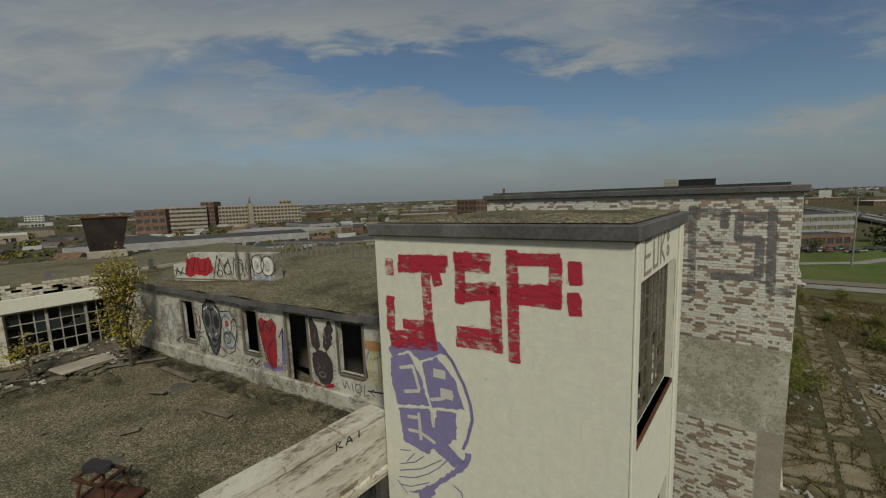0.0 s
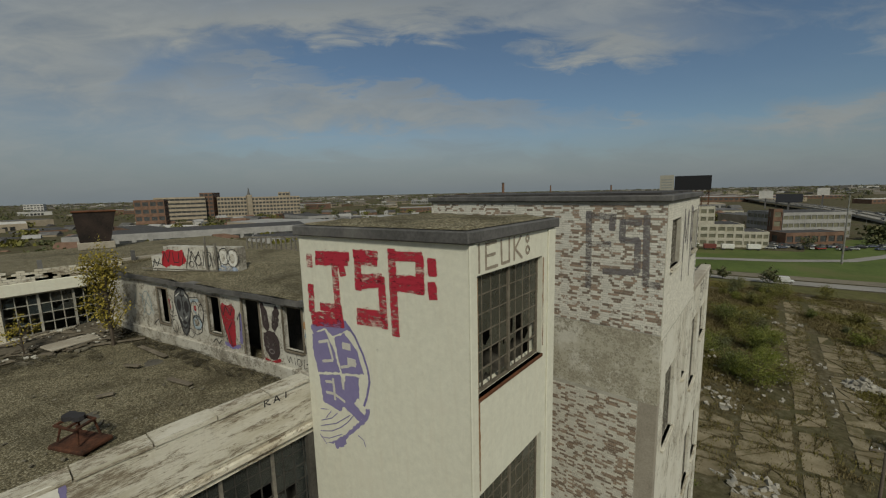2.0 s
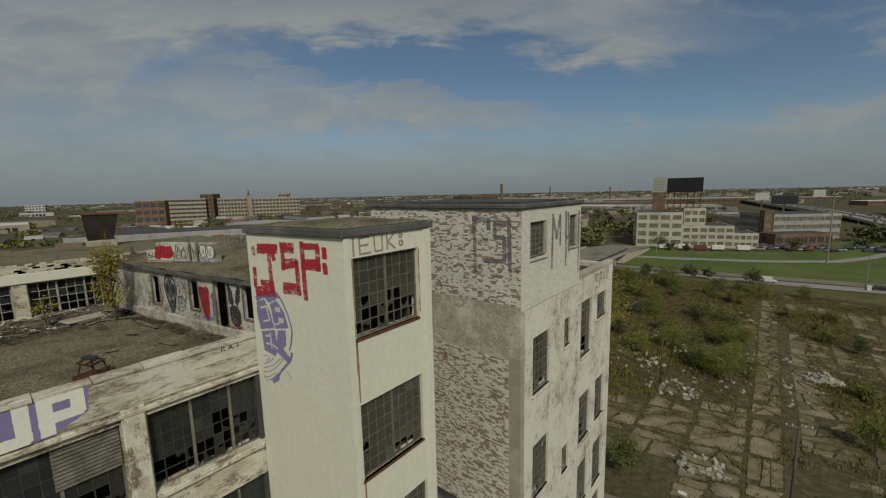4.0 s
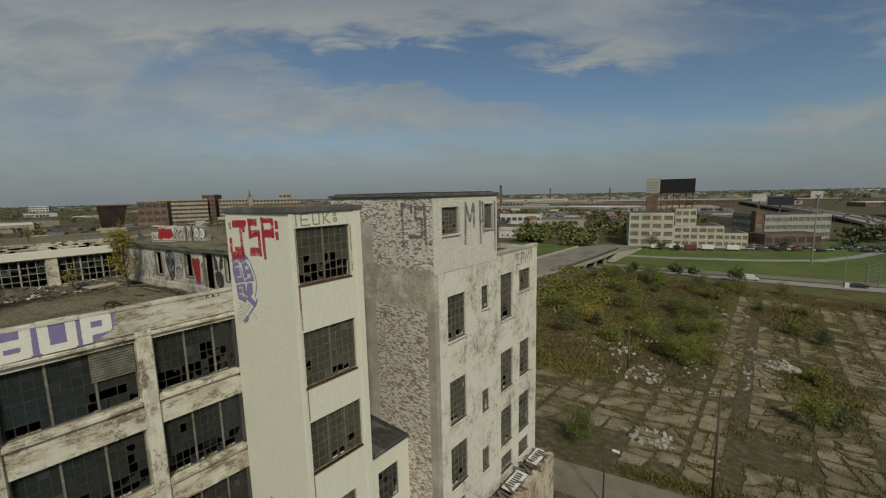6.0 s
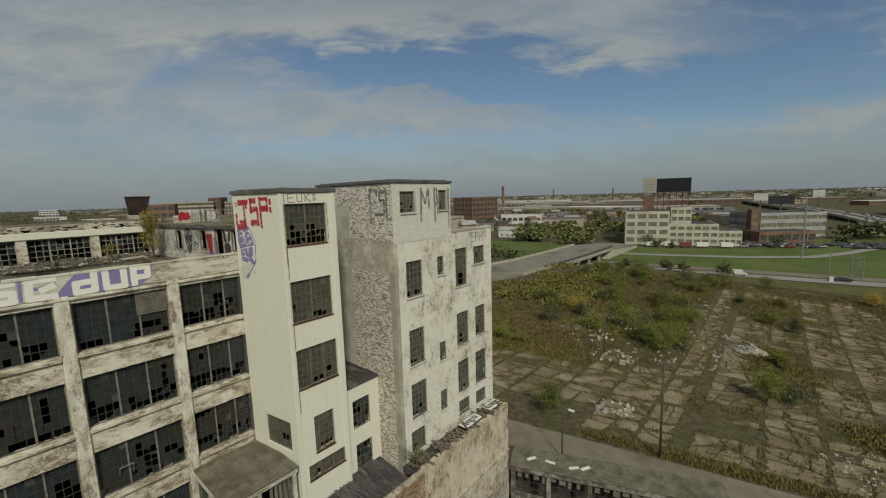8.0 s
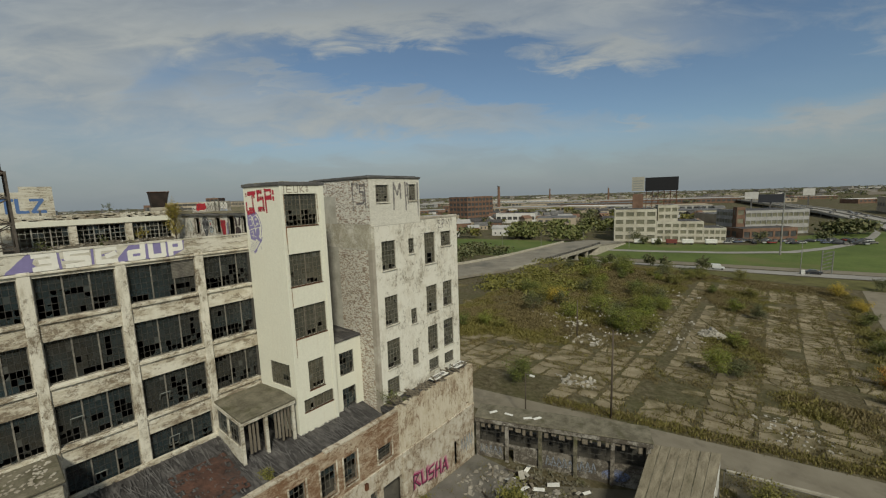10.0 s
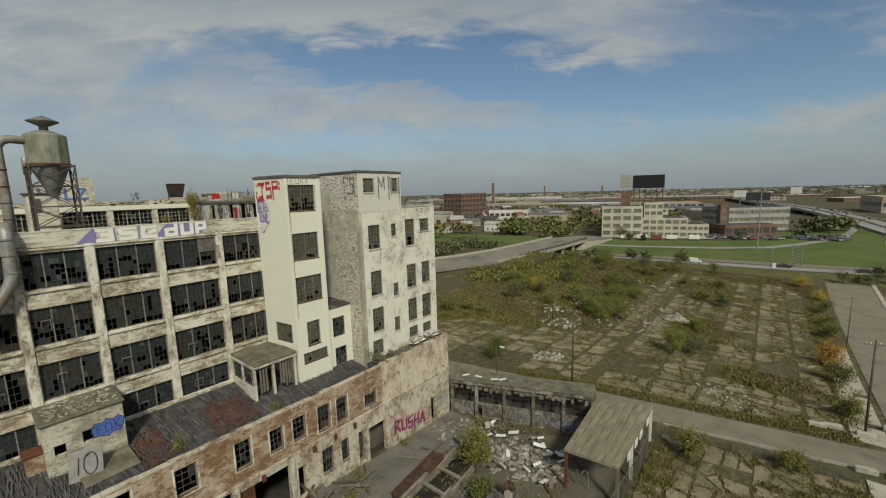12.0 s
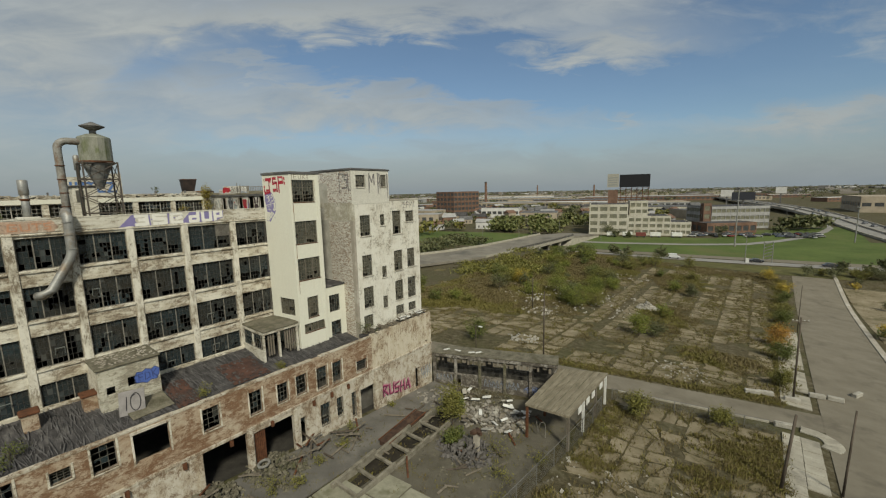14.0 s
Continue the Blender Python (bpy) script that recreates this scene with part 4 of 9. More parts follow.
# ---- white stair tower ----
S0, S1, S2 = (-1.06, 0.64), (2.8, 1.22), (2.8, 4.42)
FRONT, SIDE = run(S0, S1), run(S1, S2)
side_w = [(0.2, 2.62, 25.33, 27.45), (0.24, 2.66, 21.3, 23.5), (0.28, 2.74, 17.68, 19.85), (1.0, 2.25, 13.75, 15.87), (0.5, 2.86, 12.3, 13.2)]
front_w = [(1.2, 3.35, 14.15, 15.85)]
stair = thing("stair_tower", "tall cream rendered stair tower tagged in red and purple", "tower", kind="structure")
stair_front = part("front_wall", wall_mesh(0, 3.903, 2.2, 28.0, 0.3, front_w, FRONT), CREAM, stair, "smooth cream wall with red block letters and purple tag")
stair_side = part("side_wall", wall_mesh(0, 3.2, 2.2, 28.0, 0.3, side_w, SIDE), CREAM, stair, "cream wall with a column of steel windows")
# stairwell shade put into the dark colour of inner wall and landings
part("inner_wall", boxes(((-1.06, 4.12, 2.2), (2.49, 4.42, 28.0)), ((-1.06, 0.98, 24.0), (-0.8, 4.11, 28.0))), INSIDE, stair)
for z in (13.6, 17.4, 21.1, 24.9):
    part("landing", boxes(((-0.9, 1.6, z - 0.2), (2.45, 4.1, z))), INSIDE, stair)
outline = [(-1.14, 0.55), (2.88, 1.13), (2.88, 4.5), (-1.14, 4.5)]
def prism(outline, z0, z1, bevel=0.0):
    bm = bmesh.new()
    lo, hi = [bm.verts.new((x, y, z0)) for x, y in outline], [bm.verts.new((x, y, z1)) for x, y in outline]
    bm.faces.new(lo[::-1])
    bm.faces.new(hi)
    k = len(outline)
    for i in range(k):
        bm.faces.new((lo[i], lo[(i + 1) % k], hi[(i + 1) % k], hi[i]))
    if bevel:
        bmesh.ops.bevel(bm, geom=bm.edges[:], offset=bevel, segments=1, affect="EDGES")
    return bm
part("fascia", prism(outline, 28.0, 28.2, 0.02), TIN, stair, "dark weathered metal fascia round the roof")
bm = bmesh.new()
nu = 20
grid = [[bm.verts.new((-1.05 + 3.83 * i / nu, (0.66 + 0.145 * (3.83 * i / nu)) + (4.42 - 0.66 - 0.145 * (3.83 * i / nu)) * j / nu, 28.215 + (0.05 * noise.noise((i * 0.6, j * 0.6, 9)) + 0.03 if 0 < i < nu and 0 < j < nu else 0))) for j in range(nu + 1)] for i in range(nu + 1)]
for i in range(nu):
    for j in range(nu):
        bm.faces.new((grid[i][j], grid[i + 1][j], grid[i + 1][j + 1], grid[i][j + 1]))
part("roof_bed", bm, GRAVEL, stair, "rough bed of roof gravel")
# pilaster strips and rust-stained edges framing the window column
part("corner_strip", bevelled((0, 10.5, 0.0), (0.2, 27.98, 0.035), 0.01, SIDE), CREAM, stair)
part("corner_strip", bevelled((2.86, 10.5, 0.0), (3.19, 27.98, 0.035), 0.01, SIDE), CREAM, stair)
RUSTBAR = mottled("rusty_sash_bar", (0.10, 0.088, 0.067), (0.23, 0.20, 0.155), 3.0, 0.8, 0.2)
RUSTLINE = sprayed("rust_streak", (0.27, 0.15, 0.07), 0.62, (1, 1, 0.25), 7.0, 0.25)
part("rust_line", rough_strokes(SIDE, [[(0.26, 25.26), (0.265, 23.6)], [(0.28, 21.2), (0.285, 19.95)], [(0.23, 25.26), (0.24, 24.4)], [(0.23, 27.4), (0.225, 25.4)], [(0.285, 17.6), (0.285, 16.4)], [(2.66, 27.4), (2.665, 25.5)]], 0.05, 0.004, 31.0, 0.8), RUSTLINE, stair_side, "rust run down below the window sills")
for k, h in enumerate(side_w):
    sash_window(SIDE, h, (8, 8, 8, 4, 9)[k], (6, 6, 6, 6, 2)[k], ((0.5,), (0.5,), (1 / 3, 2 / 3), (), (1 / 3, 2 / 3))[k], (0.4, 0.14, 0.05, 0.1, 0.1)[k], 0.13, "steel stair window of small dirty panes", group="stair windows", bar=0.022, metal=RUSTBAR, dusty=True, post=RUSTBAR, low=(2.6, 0.75, 0.75, 0.75, 0.75)[k])
    part("rusty_sill", bevelled((h[0] - 0.02, h[2] - 0.07, -0.1), (h[1] + 0.02, h[2], 0.03), 0.01, SIDE), RUST, stair_side)
for h in front_w:
    sash_window(FRONT, h, 7, 4, (), 0.08, 0.13, "low steel window of small dirty panes", group="stair windows", bar=0.022, dusty=True)

# red block letters: J S P and two dashes
red = [[(0.50, 27.50), (1.30, 27.54)], [(0.52, 27.62), (1.34, 27.64)], [(0.98, 27.5), (1.02, 26.36)], [(1.14, 27.5), (1.2, 27.3)], [(0.26, 26.33), (1.08, 26.44)], [(0.28, 26.2), (1.1, 26.28)], [(0.55, 26.56), (1.06, 26.58)], [(0.28, 27.58), (0.28, 27.4)], [(0.27, 26.95), (0.25, 26.45)],
       [(1.54, 27.70), (2.04, 27.70)], [(1.56, 27.6), (2.02, 27.58)], [(1.6, 27.68), (1.58, 27.06)], [(1.6, 27.12), (2.14, 27.22)], [(1.62, 27.24), (2.12, 27.3)], [(2.14, 27.28), (2.17, 26.4)], [(2.18, 26.46), (1.54, 26.42)], [(1.56, 26.58), (2.14, 26.6)],
       [(2.40, 27.80), (2.42, 26.3)], [(2.4, 27.72), (3.0, 27.74)], [(2.99, 27.72), (2.99, 27.14)], [(2.42, 27.18), (3.0, 27.18)], [(2.44, 27.3), (3.0, 27.32)], [(3.23, 27.68), (3.24, 27.48)], [(3.22, 27.28), (3.24, 27.08)]]
RED_ROLL = sprayed("sponged_red", (0.37, 0.022, 0.042), 0.60, (1, 1, 3.0), 5.0, 0.12)
part("red_letters", rough_strokes(FRONT, red, 0.17, 0.004, 2.0), RED_ROLL, stair_front, "red rolled letters J S P")
part("red_smear", rough_strokes(FRONT, red, 0.2, 0.0015, 4.0, 0.7), sprayed("thin_red_smear", (0.46, 0.04, 0.06), 0.25, (1, 1, 3.0), 13.0, 0.12), stair_front)
# purple rolled tag: a shield of flat purple with the wall left bare as its lines
ROLLED_PURPLE = sprayed("sponged_purple", (0.205, 0.18, 0.335), 1.25, (1, 1, 1), 6.0, 0.2)
BARE_LINE = mottled("cream_left_bare", (0.50, 0.475, 0.43), (0.62, 0.6, 0.53), 2.0, 0.85, grain=12)
part("purple_tag", sheet(FRONT, [(0.16, 26.1), (0.39, 26.22), (0.67, 26.34), (0.79, 26.27), (1.14, 26.39), (1.36, 26.18), (1.2, 26.16), (0.8, 25.98), (0.6, 26.12), (0.24, 25.95)], 0.003, 0.03, 3.0), ROLLED_PURPLE, stair_front, "faded purple rolled tag")
part("purple_tag", sheet(FRONT, [(0.2, 25.92), (0.58, 26.07), (0.82, 25.68), (0.95, 25.24), (0.3, 25.1), (0.2, 25.5)], 0.003, 0.03, 4.0), ROLLED_PURPLE, stair_front)
part("purple_tag", sheet(FRONT, [(0.84, 25.94), (1.13, 26.1), (1.44, 25.8), (1.6, 25.34), (1.0, 25.22), (0.9, 25.62)], 0.003, 0.03, 5.0), ROLLED_PURPLE, stair_front)
part("purple_tag", sheet(FRONT, [(0.32, 25.05), (0.94, 25.18), (1.04, 24.95), (1.1, 25.2), (1.46, 25.25), (1.44, 24.79), (1.27, 24.66), (1.58, 24.45), (1.39, 24.3), (1.0, 24.5), (0.9, 24.36), (0.4, 24.46)], 0.003, 0.03, 6.0), ROLLED_PURPLE, stair_front)
part("purple_tag", sheet(FRONT, [(1.7, 24.65), (1.63, 24.37), (1.4, 24.16), (1.07, 23.84), (0.93, 23.58), (0.7, 23.47), (0.66, 23.58), (0.4, 23.5), (0.72, 23.66), (1.05, 23.95), (1.36, 24.26), (1.54, 24.44), (1.6, 24.6)], 0.003, 0.04, 7.0), ROLLED_PURPLE, stair_front)
bare = [[(0.4, 25.78), (0.66, 25.86), (0.77, 25.48)], [(0.48, 25.38), (0.76, 25.45)], [(1.22, 25.44), (1.4, 25.52)], [(1.0, 25.36), (1.2, 25.42)], [(0.74, 25.05), (0.76, 24.6)], [(0.52, 24.94), (0.7, 24.97)], [(0.52, 24.7), (0.74, 24.72)], [(0.76, 24.72), (1.03, 24.62)], [(1.0, 25.1), (1.02, 24.9)]]
part("purple_tag", rough_strokes(FRONT, bare, 0.06, 0.006, 4.0, 0.5), BARE_LINE, stair_front)
part("purple_tag", boxes(((1.06, 25.76, 0.004), (1.28, 25.9, 0.008)), ((1.18, 25.44, 0.004), (1.4, 25.6, 0.0085)), m=FRONT), BARE_LINE, stair_front)
outl = [[(1.18, 26.34), (1.42, 26.08), (1.62, 25.72), (1.71, 25.45), (1.74, 25.22), (1.64, 24.85), (1.56, 24.68)]]
part("purple_tag", rough_strokes(FRONT, outl, 0.05, 0.009, 6.0, 0.5), PURPLE, stair_front)
thin = [[(0.26, 23.74), (0.6, 23.84), (0.88, 24.01), (1.1, 24.2), (1.29, 24.42)], [(0.28, 23.87), (0.75, 24.06), (1.16, 24.36)], [(0.31, 24.27), (0.54, 24.32)], [(0.26, 23.6), (0.5, 23.64), (0.9, 23.86)], [(0.3, 24.0), (0.62, 24.14), (0.8, 24.3)], [(0.45, 24.1), (0.62, 24.3)], [(1.36, 23.98), (1.5, 23.92), (1.54, 23.78)], [(0.22, 23.66), (0.42, 23.48)]]
part("purple_tag", rough_strokes(FRONT, thin, 0.018, 0.009, 8.0, 0.6), PURPLE, stair_front)
GREYTAG = sprayed("faded_tan_spray", (0.29, 0.245, 0.19), 0.72, (1, 1, 1), 8.0, 0.2)
euk = [[(0.3, 27.96), (0.3, 27.5)], [(0.5, 27.95), (0.5, 27.52)], [(0.5, 27.94), (0.82, 27.95)], [(0.5, 27.74), (0.78, 27.75)], [(0.5, 27.53), (0.86, 27.53)], [(0.98, 27.95), (1.0, 27.54)], [(1.0, 27.54), (1.26, 27.54)], [(1.26, 27.54), (1.26, 27.96)], [(1.44, 27.96), (1.44, 27.54)], [(1.7, 27.96), (1.47, 27.74)], [(1.47, 27.74), (1.74, 27.54)], circle(1.95, 27.88, 0.06, 0.06, 8), circle(1.96, 27.66, 0.07, 0.07, 8)]
part("grey_letters", rough_strokes(SIDE, euk, 0.055, 0.004, 3.0, 0.5), GREYTAG, stair_side, "faded tan letters E U K")

# ---- annex between the towers ----
annex = thing("annex", "small cream link block with two open windows", "annex", kind="structure")
AM = facing_x(2.45)
part("front_wall", wall_mesh(4.43, 7.04, 2.5, 16.3, 0.25, [(5.0, 6.3, 13.55, 15.4), (5.1, 6.35, 10.6, 12.5)], AM), CREAM, annex)
part("roof", bevelled((-1.0, 4.44, 16.32), (2.55, 7.04, 16.5), 0.03), TAR, annex)
part("inner_floor", boxes(((-1.0, 4.85, 13.2), (2.2, 7.0, 13.4))), INSIDE, annex)
for h in ((5.0, 6.3, 13.55, 15.4), (5.1, 6.35, 10.6, 12.5)):
    sash_window(AM, h, 4, 4, (), 0.55, 0.1, "steel window with most panes gone", group="annex windows")

# ---- whitewashed brick tower ----
def brick_coat(name, worn, coat_col, bare_a, bare_b, single):
    """Whitewash lost brick by brick, more where the wall is wetter."""
    m, t, b = base_mat(name, 0.9, 0.0, 0.2)
    if single:
        rnd = t.nodes.new("ShaderNodeObjectInfo").outputs["Random"]
    else:
        rnd = t.nodes.new("ShaderNodeNewGeometry").outputs["Random Per Island"]
    dice = t.nodes.new("ShaderNodeTexWhiteNoise")
    dice.noise_dimensions = "1D"
    link(t, maths(t, "MULTIPLY", rnd, 9173.0), dice.inputs["W"])
    rnd = dice.outputs["Value"]
    big = node(t, "ShaderNodeTexNoise", Scale=1.1, Detail=5.0, Roughness=0.65)
    fine = node(t, "ShaderNodeTexNoise", Scale=16.0, Detail=8.0, Roughness=0.75)
    link(t, where(t, (1, 1, 1.4)), big.inputs[0])
    link(t, where(t), fine.inputs[0])
    odd = maths(t, "ADD", maths(t, "MULTIPLY", rnd, 0.75), maths(t, "ADD", maths(t, "MULTIPLY", big.outputs[0], 0.5), maths(t, "MULTIPLY", fine.outputs[0], 0.45)))
    e = 1.045 - worn * 0.36
    bare = ramp(t, odd, [(e - 0.05, (0, 0, 0)), (e + 0.04, (1, 1, 1))])
    split = maths(t, "FRACT", maths(t, "MULTIPLY", rnd, 7.31))
    coat = mixc(t, split, coat_col, tuple(c * 0.84 for c in coat_col))
    brick = mixc(t, split, bare_a, bare_b)
    link(t, mixc(t, bare, coat, brick), b.inputs["Base Color"])
    bumped(t, b, fine.outputs[0], 0.35, 0.01)
    return m


BARE_A, BARE_B = (0.21, 0.17, 0.135), (0.40, 0.30, 0.225)
WASHED_ONE = brick_coat("washed_brick", 0.1, (0.74, 0.715, 0.635), BARE_A, BARE_B, True)
WASHED = brick_coat("washed_bricks", 0.1, (0.74, 0.715, 0.635), BARE_A, BARE_B, False)
FLAKED = brick_coat("flaked_whitewash", -0.12, (0.68, 0.655, 0.57), (0.36, 0.315, 0.25), (0.47, 0.41, 0.325), False)
WORN = brick_coat("worn_bricks", 0.36, (0.66, 0.63, 0.54), (0.21, 0.165, 0.125), (0.36, 0.27, 0.195), False)
MORTAR = mottled("washed_mortar", (0.34, 0.32, 0.265), (0.52, 0.50, 0.43), 1.5, 0.95, grain=14)
OLDCOAT = peeling("stained_whitewash", (0.70, 0.675, 0.585), (0.38, 0.34, 0.265), 0.37, 3.0, flow=(1, 1.1, 0.8), rust=(0.46, 0.41, 0.32), aged=(0.57, 0.535, 0.445))
BANDCOAT = peeling("flaking_cement_band", (0.66, 0.635, 0.55), (0.47, 0.43, 0.33), 0.5, 2.6, rust=(0.42, 0.39, 0.30), aged=(0.47, 0.44, 0.345))
B0, B1 = (-3.0, 7.05), (4.5, 7.05)
BF, BX = run(B0, B1), facing_x(4.5)
tower = thing("brick_tower", "tall whitewashed brick tower with worn patches", "tower", kind="structure")
bx_w = [(7.83, 8.82, 26.7, 27.95), (11.2, 11.9, 26.72, 28.0), (8.1, 9.3, 21.5, 23.72), (10.9, 11.47, 22.45, 23.67), (8.15, 9.3, 17.1, 19.4), (10.88, 11.5, 16.52, 17.8), (8.15, 9.35, 13.55, 15.86), (10.85, 11.5, 12.93, 14.32), (8.0, 9.1, 11.3, 12.72)]
bx2_w = [(12.85, 13.98, 21.28, 23.95), (15.0, 16.18, 22.58, 23.87), (12.87, 14.03, 16.95, 19.32), (15.08, 16.16, 17.05, 19.32), (12.88, 14.0, 13.38, 15.72), (15.02, 16.2, 13.25, 15.76), (12.9, 14.0, 11.6, 12.7), (15.0, 16.1, 11.6, 12.6)]
bx_w, bx2_w = [[(h[0] - (0.05 if h[1] - h[0] < 0.75 else 0.11), h[1] + (0.05 if h[1] - h[0] < 0.75 else 0.11), h[2], h[3]) for h in q] for q in (bx_w, bx2_w)]
bf_up = part("front_wall_upper", wall_mesh(0, 7.5, 25.07, 28.45, 0.3, [], BF), MORTAR, tower, "whitewashed brick with dark tag letters")
part("front_wall_band", wall_mesh(0, 7.5, 23.2, 25.07, 0.3, [], BF), BANDCOAT, tower, "cement band with flaking white coat")
bf_lo = part("front_wall_lower", wall_mesh(0, 7.05, 2.2, 23.2, 0.3, [], BF), MORTAR, tower, "worn red-brown and white brick")
part("corner_strip", wall_mesh(7.05, 7.5, 2.2, 23.2, 0.3, [], BF), CEMENT, tower, "smooth cement corner strip")
bx_up = part("side_wall_upper", wall_mesh(7.351, 12.35, 24.9, 28.45, 0.3, [h for h in bx_w if h[2] > 25], BX), MORTAR, tower)
part("side_wall", wall_mesh(7.351, 12.35, 2.2, 24.9, 0.3, [h for h in bx_w if h[2] < 25], BX), OLDCOAT, tower, "stained white wall with tall steel windows")
part("coping", prism([(-3.1, 6.95), (4.6, 6.95), (4.6, 12.45), (-3.1, 12.45)], 28.45, 28.6, 0.02), TIN, tower, "dark overhanging roof coping")
part("roof_bed", boxes(((-2.9, 7.25, 28.6), (4.3, 12.2, 28.66))), TAR, tower)
part("back_wall", boxes(((-3.0, 7.36, 2.2), (-2.7, 12.35, 28.45)), ((-2.7, 12.05, 2.2), (4.18, 12.34, 28.45))), BRICKPAINT, tower)
wing = thing("brick_wing", "lower whitewashed wing of the brick tower", "tower", kind="structure")
wing_w = part("side_wall", wall_mesh(12.36, 17.2, 2.2, 25.1, 0.3, bx2_w, BX), OLDCOAT, wing, "stained white wall with tall steel windows")
part("parapet", bevelled((4.16, 12.4, 25.1), (4.54, 17.24, 25.3), 0.03), CEMENT, wing)
part("back_wall", boxes(((-3.0, 16.9, 2.2), (4.18, 17.2, 25.1)), ((-3.0, 12.4, 2.2), (-2.7, 16.88, 25.1))), BRICKPAINT, wing)
part("roof_bed", boxes(((-2.68, 12.37, 24.7), (4.19, 16.88, 24.85))), TAR, wing)
part("roof_rail", boxes(*[((-1.0, y - 0.02, 24.85), (-0.96, y + 0.02, 25.9)) for y in (12.8, 14.1, 15.4, 16.7)], ((-1.0, 12.8, 25.86), (-0.96, 16.7, 25.9)), ((-1.0, 12.8, 25.4), (-0.96, 16.7, 25.44))), RUST, wing)
for z in (13.2, 16.7, 20.4, 24.2):
    part("inner_floor", boxes(((-2.6, 7.4, z - 0.2), (4.15, 12.0, z))), INSIDE, tower)
    part("inner_floor", boxes(((-2.6, 12.4, z - 0.2), (4.15, 16.85, z))), INSIDE, wing)
for h in bx_w + bx2_w:
    slim = h[1] - h[0] < 0.75
    sash_window(BX, h, 2 if slim else 4, 4 if slim else 6, (), 0.16, 0.12, "tall steel window of small panes in a white wall", PARAPET, group="tower windows", bar=0.026, metal=STEEL, dusty=True)
DARKTAG = sprayed("dark_grey_roller", (0.18, 0.165, 0.165), 0.54, (1, 1, 4), 9.0, 0.2)
fsi = [[(5.95, 28.16), (5.98, 26.12)], [(5.92, 28.08), (6.46, 28.06)], [(6.43, 28.05), (6.42, 27.74)], [(5.98, 27.32), (6.38, 27.33)], [(6.93, 27.93), (6.62, 27.94)], [(6.62, 27.95), (6.62, 27.46)], [(6.62, 27.46), (6.9, 27.47)], [(6.91, 27.45), (6.92, 26.7)], [(6.92, 26.64), (6.3, 26.6)], [(7.05, 28.08), (7.08, 26.36)], [(7.08, 26.38), (7.3, 26.37)]]
fsi = [[(7.05 - (7.05 - u) * 1.3, v) for u, v in q] for q in fsi]
part("dark_letters", rough_strokes(BF, fsi, 0.16, 0.016, 8.0), DARKTAG, bf_up, "dark grey rolled letters F S I")
ma = [[(9.5, 28.1), (9.46, 26.1)], [(9.55, 27.95), (9.85, 27.2), (10.15, 28.05)], [(10.18, 28.0), (10.2, 26.9)], [(10.72, 28.15), (10.78, 26.0)], [(10.95, 28.1), (11.05, 26.5)], [(10.8, 27.1), (11.05, 27.15)], [(12.12, 28.1), (12.15, 25.5)]]
part("dark_letters", rough_strokes(BX, ma, 0.17, 0.016, 9.0), DARKTAG, bx_up, "dark grey rolled letters")
epm = [[(14.6, 24.9), (14.6, 24.25)], [(14.6, 24.9), (14.9, 24.9)], [(14.6, 24.6), (14.85, 24.6)], [(14.6, 24.25), (14.92, 24.25)], [(15.15, 24.2), (15.15, 24.92), (15.4, 24.9), (15.4, 24.6), (15.15, 24.6)], [(15.65, 24.2), (15.68, 24.9), (15.9, 24.5), (16.1, 24.95), (16.15, 24.2)], [(16.4, 24.9), (16.4, 24.3)]]
part("dark_letters", strokes(BX, epm, 0.07, 0.004, 0.5, 9.5), DARKTAG, wing_w)

# parapet tags
PX = facing_x(FX + 0.04)
tag_purple = sprayed("rolled_purple", (0.20, 0.175, 0.335), 0.95, (1, 1, 1), 5.0, 0.15)
part("tag_ground", sheet(PX, [(-10.95, 23.87), (-10.05, 24.8), (-9.75, 24.8), (-9.9, 24.3), (-9.6, 23.87)], 0.003, 0.03, 5.0), tag_purple, parapet, "purple ground of a large white tag")
part("tag_ground", sheet(PX, [(-6.75, 23.87), (-5.95, 24.84), (-3.22, 24.84), (-3.28, 24.2), (-3.9, 23.88)], 0.003, 0.03, 6.0), tag_purple, parapet)
part("tag_ground", rough_strokes(PX, [[(-8.95, 24.7), (-8.9, 23.9)], [(-7.6, 24.75), (-7.62, 23.95)], [(-8.8, 24.34), (-8.05, 24.33)], [(-7.2, 24.36), (-6.6, 24.5)]], 0.11, 0.004, 7.0, 0.4), tag_purple, parapet)
big = [[(-9.85, 24.68), (-9.12, 24.7), (-9.1, 24.0), (-9.85, 23.99)], [(-9.6, 24.35), (-9.12, 24.35)],
       [(-7.78, 24.72), (-8.62, 24.7), (-8.62, 24.38), (-7.82, 24.34), (-7.82, 24.0), (-8.64, 23.99)],
       [(-6.62, 24.72), (-7.35, 24.72), (-7.38, 24.0), (-6.62, 23.99)], [(-7.0, 24.3), (-6.65, 24.42)],
       [(-5.36, 24.82), (-5.38, 24.0), (-5.98, 23.98), (-5.98, 24.38), (-5.42, 24.4)],
       [(-4.98, 24.8), (-4.98, 24.0), (-4.34, 24.0), (-4.34, 24.82)],
       [(-3.98, 23.98), (-3.98, 24.74), (-3.44, 24.74), (-3.44, 24.3), (-3.9, 24.28)]]
part("white_letters", rough_strokes(PX, big, 0.25, 0.008, 12.0, 0.2), sprayed("rolled_white", (0.70, 0.68, 0.61), 1.1, (1, 1, 1), 6.0, 0.2), parapet, "white block letters 3 S C D U P")
